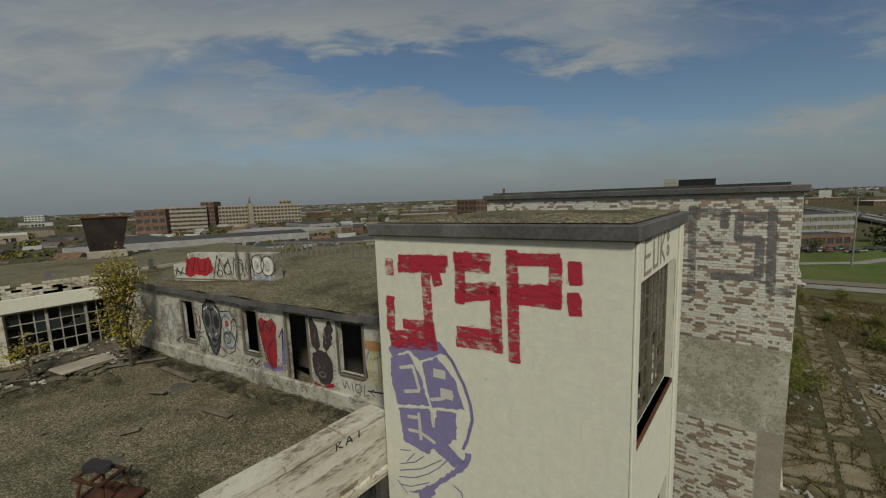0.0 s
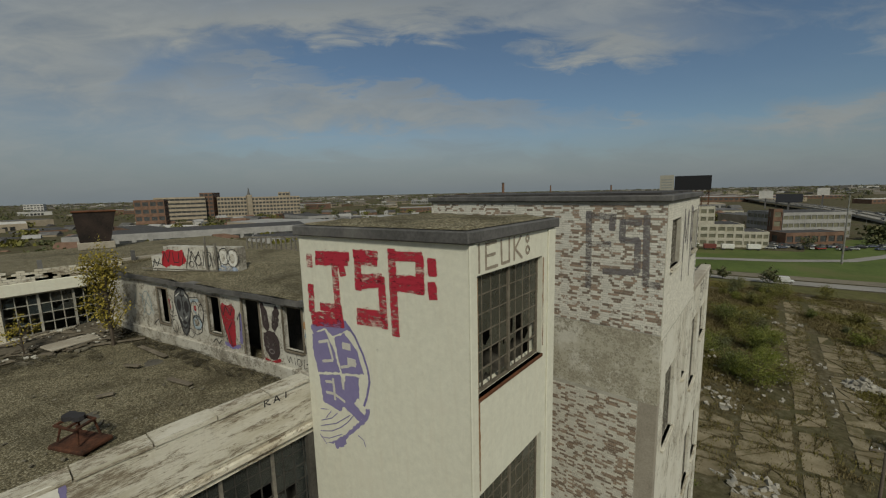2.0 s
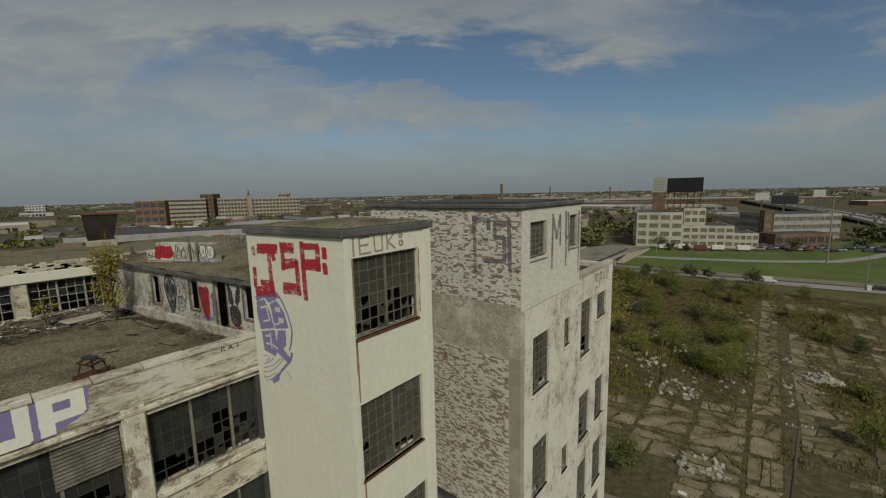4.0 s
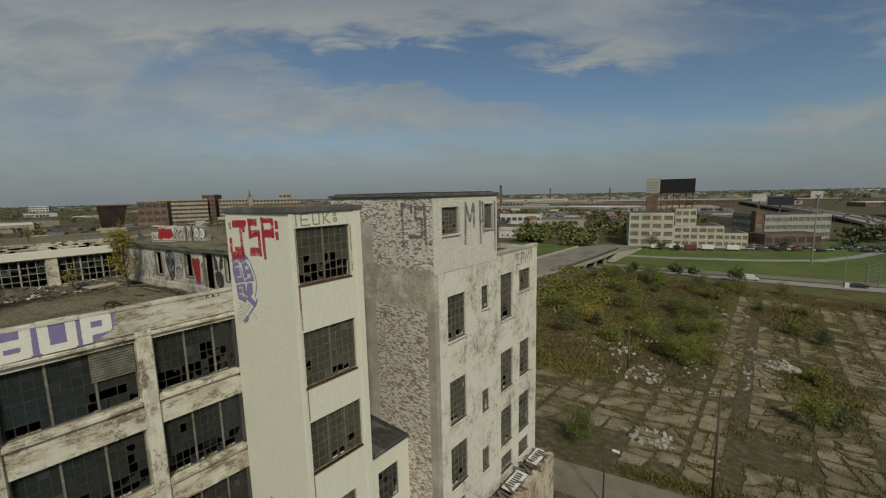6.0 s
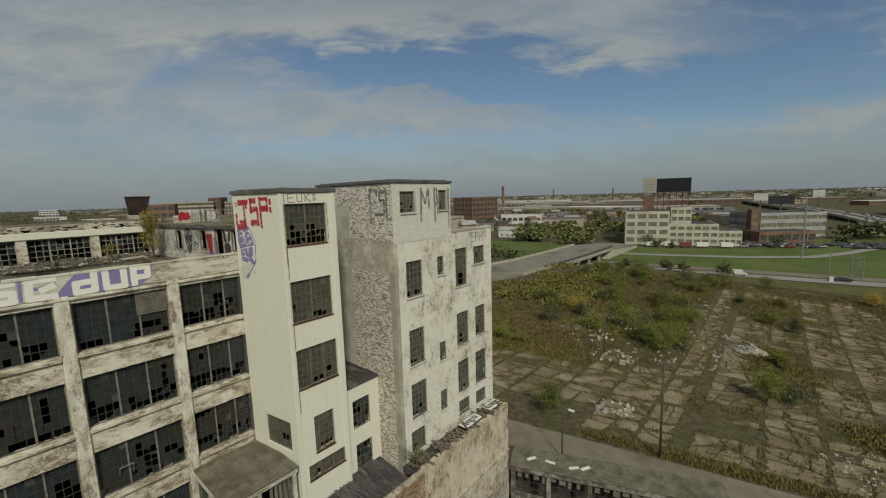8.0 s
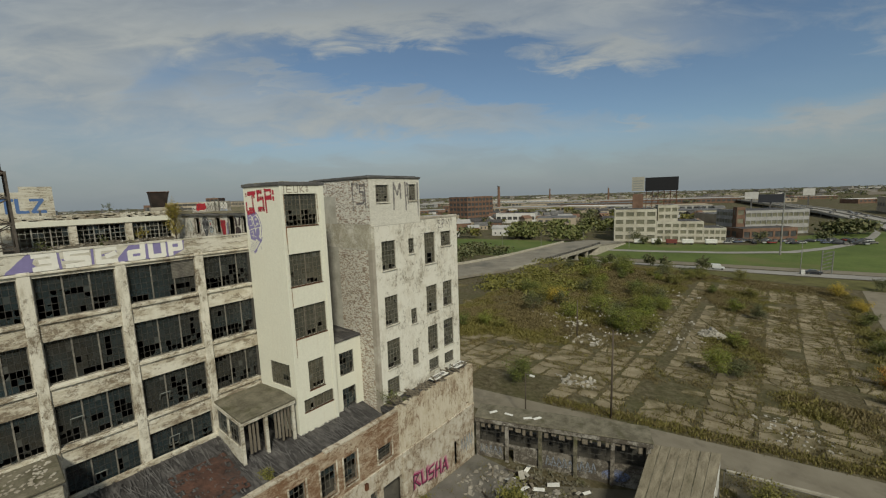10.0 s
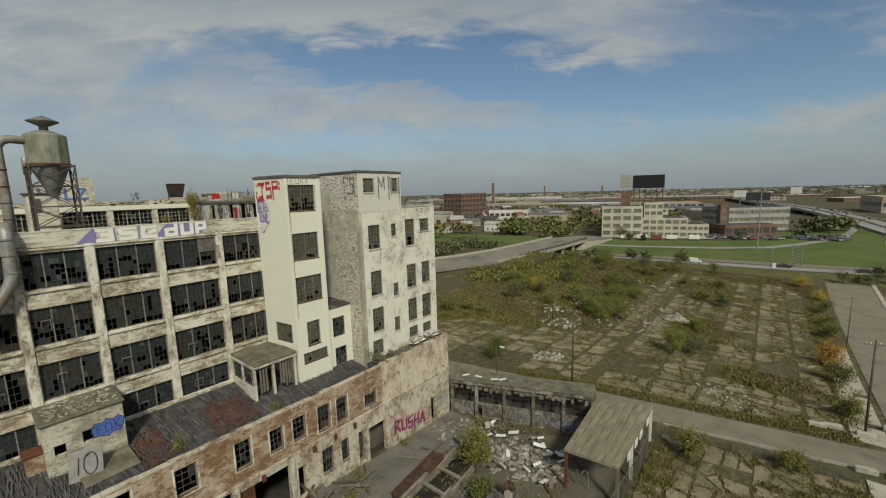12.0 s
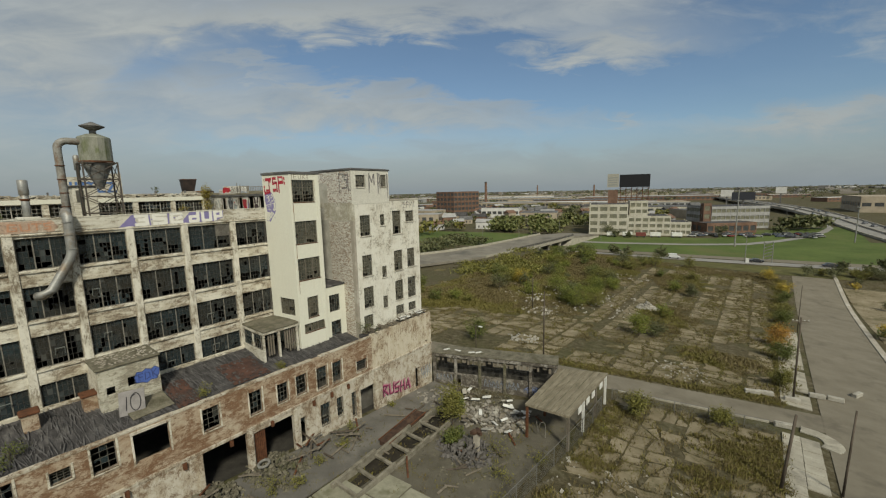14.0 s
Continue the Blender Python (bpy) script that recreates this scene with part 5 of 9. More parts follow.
part("rat_letters", strokes(PX, [[(-0.32, 24.62), (-0.32, 24.77), (-0.22, 24.74), (-0.3, 24.69), (-0.2, 24.62)], [(-0.13, 24.62), (-0.07, 24.77), (-0.01, 24.62)], [(-0.1, 24.67), (-0.03, 24.67)], [(0.06, 24.77), (0.22, 24.78)], [(0.14, 24.77), (0.13, 24.62)]], 0.028, 0.005, 0.4, 14.0), BLACK, parapet, "small black letters R A T")
part("faded_ground", sheet(PX, [(-17.6, 23.9), (-17.4, 24.72), (-14.6, 24.7), (-14.3, 24.2), (-14.6, 23.9)], 0.003, 0.05, 16.0), sprayed("faded_orange_wash", (0.47, 0.33, 0.24), 0.62, (1, 1, 1), 4.0, 0.3), parapet, "faded orange ground of an old tag")
guts = [[(-16.3, 24.5), (-16.7, 24.52), (-16.75, 24.08), (-16.35, 24.08), (-16.35, 24.28), (-16.5, 24.28)], [(-16.15, 24.5), (-16.12, 24.08), (-15.75, 24.08), (-15.75, 24.52)], [(-15.6, 24.5), (-15.15, 24.5)], [(-15.38, 24.5), (-15.38, 24.08)], [(-14.7, 24.5), (-15.0, 24.5), (-15.0, 24.3), (-14.72, 24.28), (-14.72, 24.08), (-15.02, 24.08)]]
part("faded_letters", rough_strokes(PX, guts, 0.1, 0.006, 15.0, 0.4), sprayed("faded_orange_spray", (0.42, 0.22, 0.13), 0.7), parapet, "faded orange letters")

# ---- low brick building in front ----
LX = 5.8
LM = facing_x(LX)
up_w = [(-30.5, -29.2, 8.5, 10.4), (-27.4, -26.2, 8.5, 10.4), (-23.6, -21.4, 8.3, 10.3), (-19.9, -18.9, 8.6, 10.5), (-17.2, -16.5, 9.3, 10.1), (-15.3, -14.3, 8.8, 10.6), (-13.15, -11.35, 8.3, 10.4), (-8.95, -8.0, 8.4, 10.2), (-5.45, -4.65, 8.05, 10.05), (-3.05, -2.3, 8.0, 9.75), (-1.25, -0.45, 7.95, 9.8), (0.88, 1.78, 7.6, 9.75), (2.66, 3.5, 7.55, 9.65), (5.6, 6.7, 7.55, 8.7)]
low_w = [(-28.5, -24.0, 2.0, 6.4), (-16.2, -14.2, 2.0, 6.6), (-9.35, -6.05, 2.0, 6.85), (-5.5, -1.9, 2.0, 6.45), (-1.25, -0.65, 3.1, 5.7), (0.9, 1.98, 3.7, 5.98), (2.78, 3.58, 3.75, 5.85), (4.6, 5.22, 2.9, 5.65), (5.75, 7.75, 2.0, 5.45), (14.3, 15.0, 2.0, 4.6)]
up_w = [(a - 0.13, b + 0.13, c, d) for a, b, c, d in up_w]
low = thing("low_building", "long two-storey brick workshop with flaking paint", "building", kind="structure")
part("upper_wall", wall_mesh(-34, 7.6, 7.15, 10.75, 0.35, up_w, LM), LOWWALL, low, "orange brick and plaster with flaking cream paint")
OLDWHITE = peeling("grimy_white_plaster", (0.53, 0.485, 0.395), (0.26, 0.185, 0.12), 0.46, 2.6, flow=(1, 1.1, 0.8), rust=(0.19, 0.13, 0.08), aged=(0.38, 0.325, 0.24))
lw_dn = part("lower_wall", wall_mesh(-34, 17.4, 1.4, 6.85, 0.35, low_w, facing_x(LX + 0.02)), OLDWHITE, low, "grimy white ground-floor wall")
part("plaster_wall", wall_mesh(7.61, 17.42, 7.15, 11.0, 0.35, [(16.2, 16.7, 7.3, 7.6)], LM), peeling("stained_plaster", (0.57, 0.51, 0.395), (0.29, 0.20, 0.125), 0.43, 2.6, flow=(1, 1.3, 0.55), rust=(0.22, 0.15, 0.09), aged=(0.45, 0.385, 0.28)), low, "tall cream plaster wall with brown runs")
part("end_wall", boxes(((-1.2, 17.1, 1.4), (5.44, 17.41, 10.9)), ((-1.2, -34.2, 1.4), (5.44, -33.9, 10.6))), OLDWHITE, low)
part("band", bevelled((LX - 0.35, -34, 6.86), (LX + 0.1, 17.44, 7.14), 0.03), OLDWHITE, low, "projecting string course")
bm = bmesh.new()
for i in range(52):
    y = -34 + i * 0.8
    if rng.random() < 0.9:
        add_box(bm, (LX - 0.36, y, 10.75), (LX + 0.05, y + 0.78, 10.83 + rng.uniform(0, 0.05)))
part("coping", bm, OLDWHITE, low)
for i, y in enumerate((-20.8, -14.0, -10.6, -7.3, -3.9, 0.2, 2.2, 4.2)):
    part("bracket", boxes(((LX + 0.02, y - 0.12, 6.35), (LX + 0.22, y + 0.12, 6.8))), RUST, low)
part("inner_floor", boxes(((-1.1, -33.8, 6.6), (5.4, 17.0, 6.9))), INSIDE, low)
# added sheets hide the pale tower wall; shade is put into their colour
part("dark_backing", boxes(((4.52, 5.5, 1.5), (4.62, 17.0, 6.6)), ((4.52, 5.5, 6.9), (4.62, 17.0, 10.4))), INSIDE, low)
part("inner_wall", boxes(((-0.7, -33.8, 1.5), (-0.5, 17.0, 10.4))), INSIDE, low)
for h in up_w:
    for a, b in (((h[0] - 0.12, h[2] - 0.1), (h[0] - 0.002, h[3] + 0.16)), ((h[1] + 0.002, h[2] - 0.1), (h[1] + 0.12, h[3] + 0.16))):
        part("window_surround", bevelled((LX + 0.001, a[0], a[1]), (LX + 0.035, b[0], b[1]), 0.01), FACADE, low)
    if h[1] - h[0] < 1.5:
        sash_window(LM, h, 3, 4, (), 0.9, 0.2, "rusty sash window with most panes gone", OLDWHITE, group="workshop windows")
    else:
        part("lintel", bevelled((LX - 0.1, h[0] - 0.15, h[3]), (LX + 0.06, h[1] + 0.15, h[3] + 0.22), 0.02), OLDWHITE, low)
for h in low_w[5:8]:
    sash_window(facing_x(LX + 0.02), h, 3, 4, (), 0.75, 0.14, "ground-floor window with broken panes", OLDWHITE, group="workshop windows")
for y in (-9.6, -5.78, -1.7, 5.5, 8.0):
    part("pier", bevelled((LX + 0.02, y - 0.2, 1.4), (LX + 0.16, y + 0.2, 6.85), 0.03), OLDWHITE, low)
# floor coloured near black, standing in for shade inside the openings
part("ground_floor", strip(line((-0.45, -33.5), (-0.45, 16.9), 24), line((5.4, -33.5), (5.4, 16.9), 24), 0.07, 0, 2), mottled("shade_dark_floor", (0.02, 0.018, 0.015), (0.06, 0.055, 0.045), 0.8, 0.95), low)
part("shutter", boxes(*[((LX - 0.3, -5.4 + 0.16 * i, 2.9), (LX - 0.2, -5.27 + 0.16 * i, 6.4)) for i in range(6)]), RUST, low, "rusty vertical shutter slats")
glyphs = [[[(0, 0), (0, 1)], [(0, 1), (0.55, 0.85)], [(0.55, 0.85), (0.1, 0.5)], [(0.15, 0.5), (0.65, 0)]], [[(0, 1), (0.1, 0.1)], [(0.1, 0.1), (0.6, 0.05)], [(0.6, 0.05), (0.6, 0.95)]], [[(0.6, 0.9), (0.05, 0.85)], [(0.05, 0.85), (0.1, 0.5)], [(0.1, 0.5), (0.6, 0.45)], [(0.6, 0.45), (0.5, 0.05)], [(0.5, 0.05), (0.0, 0.1)]], [[(0, 0), (0.1, 1)], [(0.6, 0), (0.55, 1)], [(0.05, 0.5), (0.6, 0.5)]], [[(0, 0.1), (0.35, 1)], [(0.35, 1), (0.65, 0)], [(0.15, 0.45), (0.5, 0.4)]]]
rags = [[(9.0 + 0.88 * i + a * 1.1, 3.25 - 0.17 * i + 1.3 * b) for a, b in q] for i, g in enumerate(glyphs) for q in g]
TAGM = facing_x(LX + 0.02)
part("magenta_tag", rough_strokes(TAGM, [[(u + 0.1, v + 0.06) for u, v in q] for q in rags], 0.3, 0.004, 21.0), sprayed("pink_fill", (0.42, 0.20, 0.24), 0.8, (1, 1, 1), 5.0, 0.2), lw_dn, "magenta and pink bubble tag")
part("magenta_tag", rough_strokes(TAGM, rags, 0.15, 0.008, 25.0), sprayed("magenta_spray", (0.24, 0.02, 0.08), 0.9, (1, 1, 1), 5.0, 0.2), lw_dn)
part("magenta_tag", rough_strokes(TAGM, [[(u - 0.1, v - 0.08) for u, v in q] for q in rags], 0.09, 0.012, 22.0), BLACK, lw_dn)
part("pale_tag", strokes(facing_x(LX + 0.02), [[(15.3 + 0.4 * i, 2.8), (15.4 + 0.4 * i, 4.4), (15.6 + 0.4 * i, 3.2)] for i in range(5)], 0.1, 0.005, 0.5, 23.0), sprayed("faded_grey_letters", (0.24, 0.27, 0.29), 0.6), lw_dn)
# sloping tar roof in long ragged sheets
def roof_sheet(y0, y1, mat, lift, label=""):
    bm = bmesh.new()
    n, k = max(2, int((y1 - y0) / 0.35)), 12
    grid = [[bm.verts.new((-1.15 + 6.45 * j / k, y0 + (y1 - y0) * i / n, 11.35 - 0.95 * j / k + lift + 0.06 * noise.noise((i * 0.45, j * 0.5, 7)))) for j in range(k + 1)] for i in range(n + 1)]
    for i in range(n):
        for j in range(k):
            bm.faces.new((grid[i][j], grid[i + 1][j], grid[i + 1][j + 1], grid[i][j + 1]))
    return part("roof_sheet", bm, mat, low, label)
roof_sheet(-33.8, 6.9, TAR, 0.0, "torn dark tar roof")
bm = bmesh.new()
for k in range(1500):
    y, j = rng.uniform(-30, 5.8), rng.uniform(0.3, 5.8)
    l, w_ = rng.uniform(0.4, 2.2), rng.uniform(0.015, 0.07)
    add_box(bm, (-l / 2, -w_ / 2, 0), (l / 2, w_ / 2, 0.012), pose(-1.1 + j, y, 11.43 - 0.147 * j, rng.uniform(-4, 4), 8.4, rng.gauss(3, 9)))
part("torn_strip", bm, mottled("curled_felt", (0.035, 0.033, 0.033), (0.16, 0.152, 0.145), 1.4, 0.7), low, "curled strips of grey felt")
def rust_sheet(y0, y1, x0, x1):
    bm = bmesh.new()
    n = 26
    grid = [[bm.verts.new((x0 + (x1 - x0) * j / n, y0 + (y1 - y0) * i / n, 11.46 - 0.147 * (x0 + 1.15 + (x1 - x0) * j / n) + 0.04 * noise.noise((i * 0.6, j * 0.6, 17)))) for j in range(n + 1)] for i in range(n + 1)]
    for i in range(n):
        for j in range(n):
            if noise.noise((i * 0.45, j * 0.45, y0)) + 0.03 * min(i, j, n - i, n - j) > -0.12:
                bm.faces.new((grid[i][j], grid[i + 1][j], grid[i + 1][j + 1], grid[i][j + 1]))
    return bm
OLDRUST = mottled("dull_roof_rust", (0.04, 0.026, 0.022), (0.12, 0.06, 0.042), 1.6, 0.9, 0.1, stain=(0.05, 0.045, 0.042), stain_scale=0.5)
part("rust_sheet", rust_sheet(-6.1, -3.0, 0.9, 4.6), OLDRUST, low, "rust-red bare roof sheet")
part("rust_sheet", rust_sheet(-10.2, -8.6, 0.9, 4.8), OLDRUST, low)
part("flashing", bevelled((-1.2, -34, 11.3), (-0.95, 0.5, 11.6), 0.03), FACADE, low)
# flat roof strip under the brick tower with fallen joists
part("roof_strip", boxes(((4.52, 7.0, 10.6), (5.44, 17.1, 10.95))), TAR, low)
bm = bmesh.new()
for k in range(70):
    y = rng.uniform(7.2, 17.0)
    l = rng.uniform(0.5, 1.5)
    add_box(bm, (-l / 2, -0.05, -0.02), (l / 2, 0.05, 0.05), pose(rng.uniform(4.9, 5.5), y, 11.05 + rng.uniform(0, 0.3), rng.uniform(-10, 10), rng.uniform(-18, 18), rng.uniform(-40, 40)))
part("fallen_joist", bm, WOOD, low, "charred broken roof joists")
for y, l in ((12.2, 1.9), (15.2, 1.6)):
    part("white_board", boxes(((4.85, y, 11.3), (5.6, y + l, 11.34)), m=pose(0, 0, 0, 0, 0, 0)), WHITE, low, "white board with dark lettering bars")
    part("white_board", boxes(*[((5.0, y + 0.15 + 0.2 * i, 11.34), (5.4, y + 0.27 + 0.2 * i, 11.346)) for i in range(int(l / 0.2) - 1)]), BLACK, low)

# ---- porch beside the stair tower ----
porch = thing("porch", "flat-roofed porch of rotten boards beside the stair tower", "porch", kind="structure")
part("roof", bevelled((-1.15, -2.6, 13.62), (2.95, 1.02, 13.8), 0.04), MOSSROOF, porch, "flat mossy gravel roof")
part("roof_edge", boxes(((2.78, -2.62, 13.4), (2.92, 1.0, 13.6)), ((-1.1, -2.62, 13.4), (2.77, -2.5, 13.6))), PARAPET, porch)
for x, y in ((2.75, -2.5), (2.75, -1.0), (2.75, 0.85), (0.8, -2.5)):
    part("post", boxes(((x - 0.09, y - 0.09, 10.8), (x + 0.09, y + 0.09, 13.4))), PARAPET, porch)
for i in range(13):
    y = -2.25 + i * 0.235
    if rng.random() < 0.8:
        part("board", boxes(((-0.03, -0.07, rng.uniform(0, 0.5)), (0.03, 0.07, 2.3)), m=pose(2.68, y, 11.0, 0, 0, rng.uniform(-6, 6))), WOOD, porch)
sash_window(run((-1.1, -2.55), (2.7, -2.55)), (0.2, 3.4, 11.9, 13.3), 8, 3, (), 0.3, 0.05, "low side window of the porch", group="annex windows")
part("sill_wall", boxes(((-1.1, -2.6, 10.8), (2.6, -2.45, 11.88))), PARAPET, porch)

# ---- roof hut with blue tag ----
hut = thing("roof_hut", "small block hut on the low roof with a blue tag", "hut", kind="structure")
HM = facing_x(1.9)
part("front_wall", wall_mesh(-14.0, -10.35, 10.6, 14.05, 0.2, [(-12.35, -11.75, 12.3, 13.0), (-13.6, -13.1, 12.1, 12.7)], HM), peeling("hut_paint", (0.56, 0.53, 0.43), (0.33, 0.295, 0.22), 0.5, 2.0, flow=(1, 0.5, 1.6), aged=(0.44, 0.41, 0.32)), hut)
part("side_wall", boxes(((-1.15, -14.0, 10.6), (1.69, -13.8, 14.05)), ((-1.15, -10.55, 10.6), (1.69, -10.35, 14.05))), FACADE, hut)
part("roof", bevelled((-1.15, -14.12, 14.06), (2.02, -10.22, 14.22), 0.04), MOSSROOF, hut, "mossy flat roof with pale chippings")
bm = bmesh.new()
for k in range(140):
    s = rng.uniform(0.03, 0.1)
    add_box(bm, (-s, -s * 0.7, 0), (s, s * 0.7, s * 0.4), pose(rng.uniform(-0.9, 1.7), rng.uniform(-13.8, -10.5), 14.215, 0, 0, rng.uniform(0, 180)))
part("chipping", bm, CEMENT, hut)
bubble = [(-11.88, 12.4), (-11.95, 12.85), (-11.78, 13.2), (-11.45, 13.12), (-11.2, 13.3), (-10.9, 13.15), (-10.62, 13.3), (-10.36, 13.05), (-10.42, 12.6), (-10.6, 12.28), (-10.95, 12.36), (-11.2, 12.18), (-11.5, 12.32)]
part("blue_tag", sheet(HM, bubble, 0.004, 0.04, 31.0), sprayed("blue_bubble", (0.07, 0.12, 0.36), 0.85, (1, 1, 1), 6.0, 0.2), hut, "blue bubble tag")
part("blue_tag", rough_strokes(HM, [bubble + bubble[:1], [(-11.7, 12.5), (-11.68, 13.0), (-11.42, 12.98)], [(-11.68, 12.75), (-11.46, 12.74)], [(-11.3, 12.45), (-11.28, 13.05), (-11.0, 12.9), (-11.0, 12.55), (-11.3, 12.45)], [(-10.85, 13.05), (-10.8, 12.5)], [(-10.55, 13.1), (-10.8, 12.8), (-10.55, 12.45)]], 0.05, 0.012, 32.0), sprayed("navy_outline", (0.03, 0.045, 0.13), 0.9), hut)
part("lean_panel", bevelled((-0.75, -0.05, 0), (0.75, 0.05, 1.7), 0.02, pose(3.3, -12.6, 10.75, -12, 4, 84)), paint("pale_grey_panel", (0.27, 0.25, 0.235)), hut, "leaning grey panel with a black drawing")
part("lean_panel", strokes(pose(3.3, -12.6, 10.75, -12, 4, 84) @ pose(0, -0.056, 0, 90, 0, 0), [circle(0.2, 0.85, 0.3, 0.62), [(-0.35, 0.35), (-0.3, 1.3)], [(-0.1, 1.2), (0.2, 1.4)]], 0.06, 0.004), BLACK, hut)
part("lean_roof", boxes(((-1.0, -1.3, 0), (1.0, 1.3, 0.06)), m=pose(3.1, -11.6, 10.9, 0, 14, 5)), MOSSROOF, hut)
for y in (-16.6, -19.6):
    ch = thing("chimney", "short rust-brown chimney on the tar roof", "chimney", "roof chimneys", at=(0.6, y + 2.2, 10.95))
    part("shaft", bevelled((-0.4, -0.4, -0.3), (0.4, 0.4, 1.2), 0.03), LOWWALL, ch)
    part("cap", bevelled((-0.5, -0.5, 1.21), (0.5, 0.5, 1.4), 0.04), RUST, ch)

# ---- things on the roofs ----
CX, CY = -3.2, -11.3
cyc = thing("dust_cyclone", "large galvanised dust cyclone on a steel frame", "dust collector", at=(CX, CY, ROOF))
z0 = ROOF
DRUM = mottled("streaked_drum", (0.17, 0.175, 0.13), (0.34, 0.335, 0.28), 1.4, 0.7, 0.3, stain=(0.12, 0.14, 0.05), stain_scale=1.1, spread=(1, 1, 0.5))
drum = part("drum", lathe([(1.0, 28.9 - z0), (1.02, 28.95 - z0), (1.02, 30.7 - z0), (0.98, 30.78 - z0), (0.42, 31.02 - z0)], 14), DRUM, cyc, "riveted galvanised drum with green stains", False)
part("cone", lathe([(0.12, 26.85 - z0), (0.2, 26.87 - z0), (0.98, 28.88 - z0)], 20), mottled("dull_cone_sheet", (0.12, 0.122, 0.115), (0.24, 0.24, 0.225), 1.6, 0.75, 0.15, stain=(0.14, 0.10, 0.065), stain_scale=0.9), cyc, "steep grey cone")
part("neck", lathe([(0.22, 31.0 - z0), (0.22, 31.4 - z0)], 16), TIN, cyc, "", True)
part("cap", lathe([(0.12, 31.25 - z0), (0.78, 31.58 - z0), (0.78, 31.62 - z0), (0.25, 31.86 - z0), (0.05, 31.95 - z0)], 28), TIN, cyc, "flying-saucer rain cap", True)
part("rim", lathe([(1.03, 28.84 - z0), (1.08, 28.86 - z0), (1.08, 28.97 - z0), (1.03, 28.99 - z0)], 28), RUST, drum)
FRAME = mottled("dark_frame_steel", (0.05, 0.042, 0.036), (0.13, 0.11, 0.09), 3.0, 0.75, 0.2)
for x in (-0.95, 0.95):
    for y in (-1.05, 1.05):
        part("leg", boxes(((x - 0.05, y - 0.05, 0), (x + 0.05, y + 0.05, 28.9 - z0))), FRAME, cyc)
for z in (1.0, 2.3, 3.6, 4.85):
    for lo_, hi_ in (((-0.95, -1.08, z), (0.95, -1.02, z + 0.07)), ((-0.95, 1.02, z), (0.95, 1.08, z + 0.07)), ((-0.98, -1.0, z), (-0.92, 1.0, z + 0.07)), ((0.92, -1.0, z), (0.98, 1.0, z + 0.07))):
        part("rail", boxes((lo_, hi_)), FRAME, cyc)
for z in (1.04, 2.34, 3.64):
    for s in (-1, 1):
        for a_, b_ in (((0.95, s * 1.05, z), (0.95, -s * 1.05, z + 1.25)), ((-0.95, s * 1.05, z), (-0.95, -s * 1.05, z + 1.25)), ((s * 0.95, 1.05, z), (-s * 0.95, 1.05, z + 1.25))):
            part("brace", tube(a_, b_, 0.028, sides=5), FRAME, cyc)
def pipe(points, r, sides=12):
    bm = bmesh.new()
    pts = [Vector(p) for p in points]
    rows = []
    for i, p in enumerate(pts):
        d = (pts[min(i + 1, len(pts) - 1)] - pts[max(i - 1, 0)]).normalized()
        q = d.to_track_quat("Z", "Y")
        rows.append([bm.verts.new(p + q @ Vector((r * math.cos(2 * math.pi * k / sides), r * math.sin(2 * math.pi * k / sides), 0))) for k in range(sides)])
    for lo, hi in zip(rows, rows[1:]):
        best = min(range(sides), key=lambda s: (lo[0].co - hi[s].co).length)
        for k in range(sides):
            bm.faces.new((lo[k], lo[(k + 1) % sides], hi[(k + 1 + best) % sides], hi[(k + best) % sides]))
    bm.faces.new(rows[0][::-1])
    bm.faces.new(rows[-1])
    return bm
bend = [(0, -2.15 + 0.6 - 0.6 * math.cos(radians(a)), 30.4 - 0.6 + 0.6 * math.sin(radians(a)) - z0) for a in range(0, 91, 15)]
elbow = part("elbow_duct", pipe([(0.1, -2.15, 0.0), (0.05, -2.15, 3.0)] + bend + [(0.2, -0.7, 30.35 - z0)], 0.25), mottled("rusty_duct", (0.15, 0.135, 0.11), (0.34, 0.33, 0.30), 2.0, 0.8, 0.15, stain=(0.17, 0.09, 0.045), stain_scale=1.4), cyc, "rusty swan-neck duct", True)
for z in (1.6, 2.6, 3.6, 4.6):
    part("duct_flange", tube((0.05, -2.15, z), (0.05, -2.15, z + 0.06), 0.29, sides=14), RUST, elbow)
duct = thing("wall_duct", "grey sheet-metal duct running down the factory wall", "duct", at=(0, 0, 0))
part("pipe", pipe([(-2.6, -13.75, 24.3), (-1.9, -13.8, 25.0), (-1.0, -13.85, 25.25), (-0.62, -13.85, 24.9), (-0.6, -13.85, 24.2), (-0.6, -13.9, 22.4), (-0.6, -14.05, 21.9), (-0.6, -15.2, 19.9), (-0.62, -15.7, 19.6), (-0.9, -15.95, 19.55)], 0.3), GALV, duct, "", True)
for z in (22.6, 23.6, 24.5):
    part("flange", tube((-0.6, -13.87, z), (-0.6, -13.87, z + 0.07), 0.34, sides=12), GALV, duct)
stack = thing("vent_stack", "grey galvanised vent stack with a rust band", "vent", at=(-2.4, -15.6, ROOF))
part("pipe", lathe([(0.22, 0), (0.22, 3.2)], 16), GALV, stack, "", True)
part("collar", lathe([(0.23, 2.1), (0.26, 2.15), (0.26, 2.22), (0.23, 2.26)], 16), RUST, stack)
part("cap", lathe([(0.23, 2.5), (0.27, 2.55), (0.27, 3.5), (0.22, 3.55)], 16), GALV, stack, "", True)
part("base", bevelled((-0.6, -0.6, 0), (0.6, 0.6, 1.0), 0.03), PARAPET, stack)
small = thing("vent_stack", "thin rusty vent pipe behind the cyclone", "vent", at=(-5.0, -12.2, ROOF))
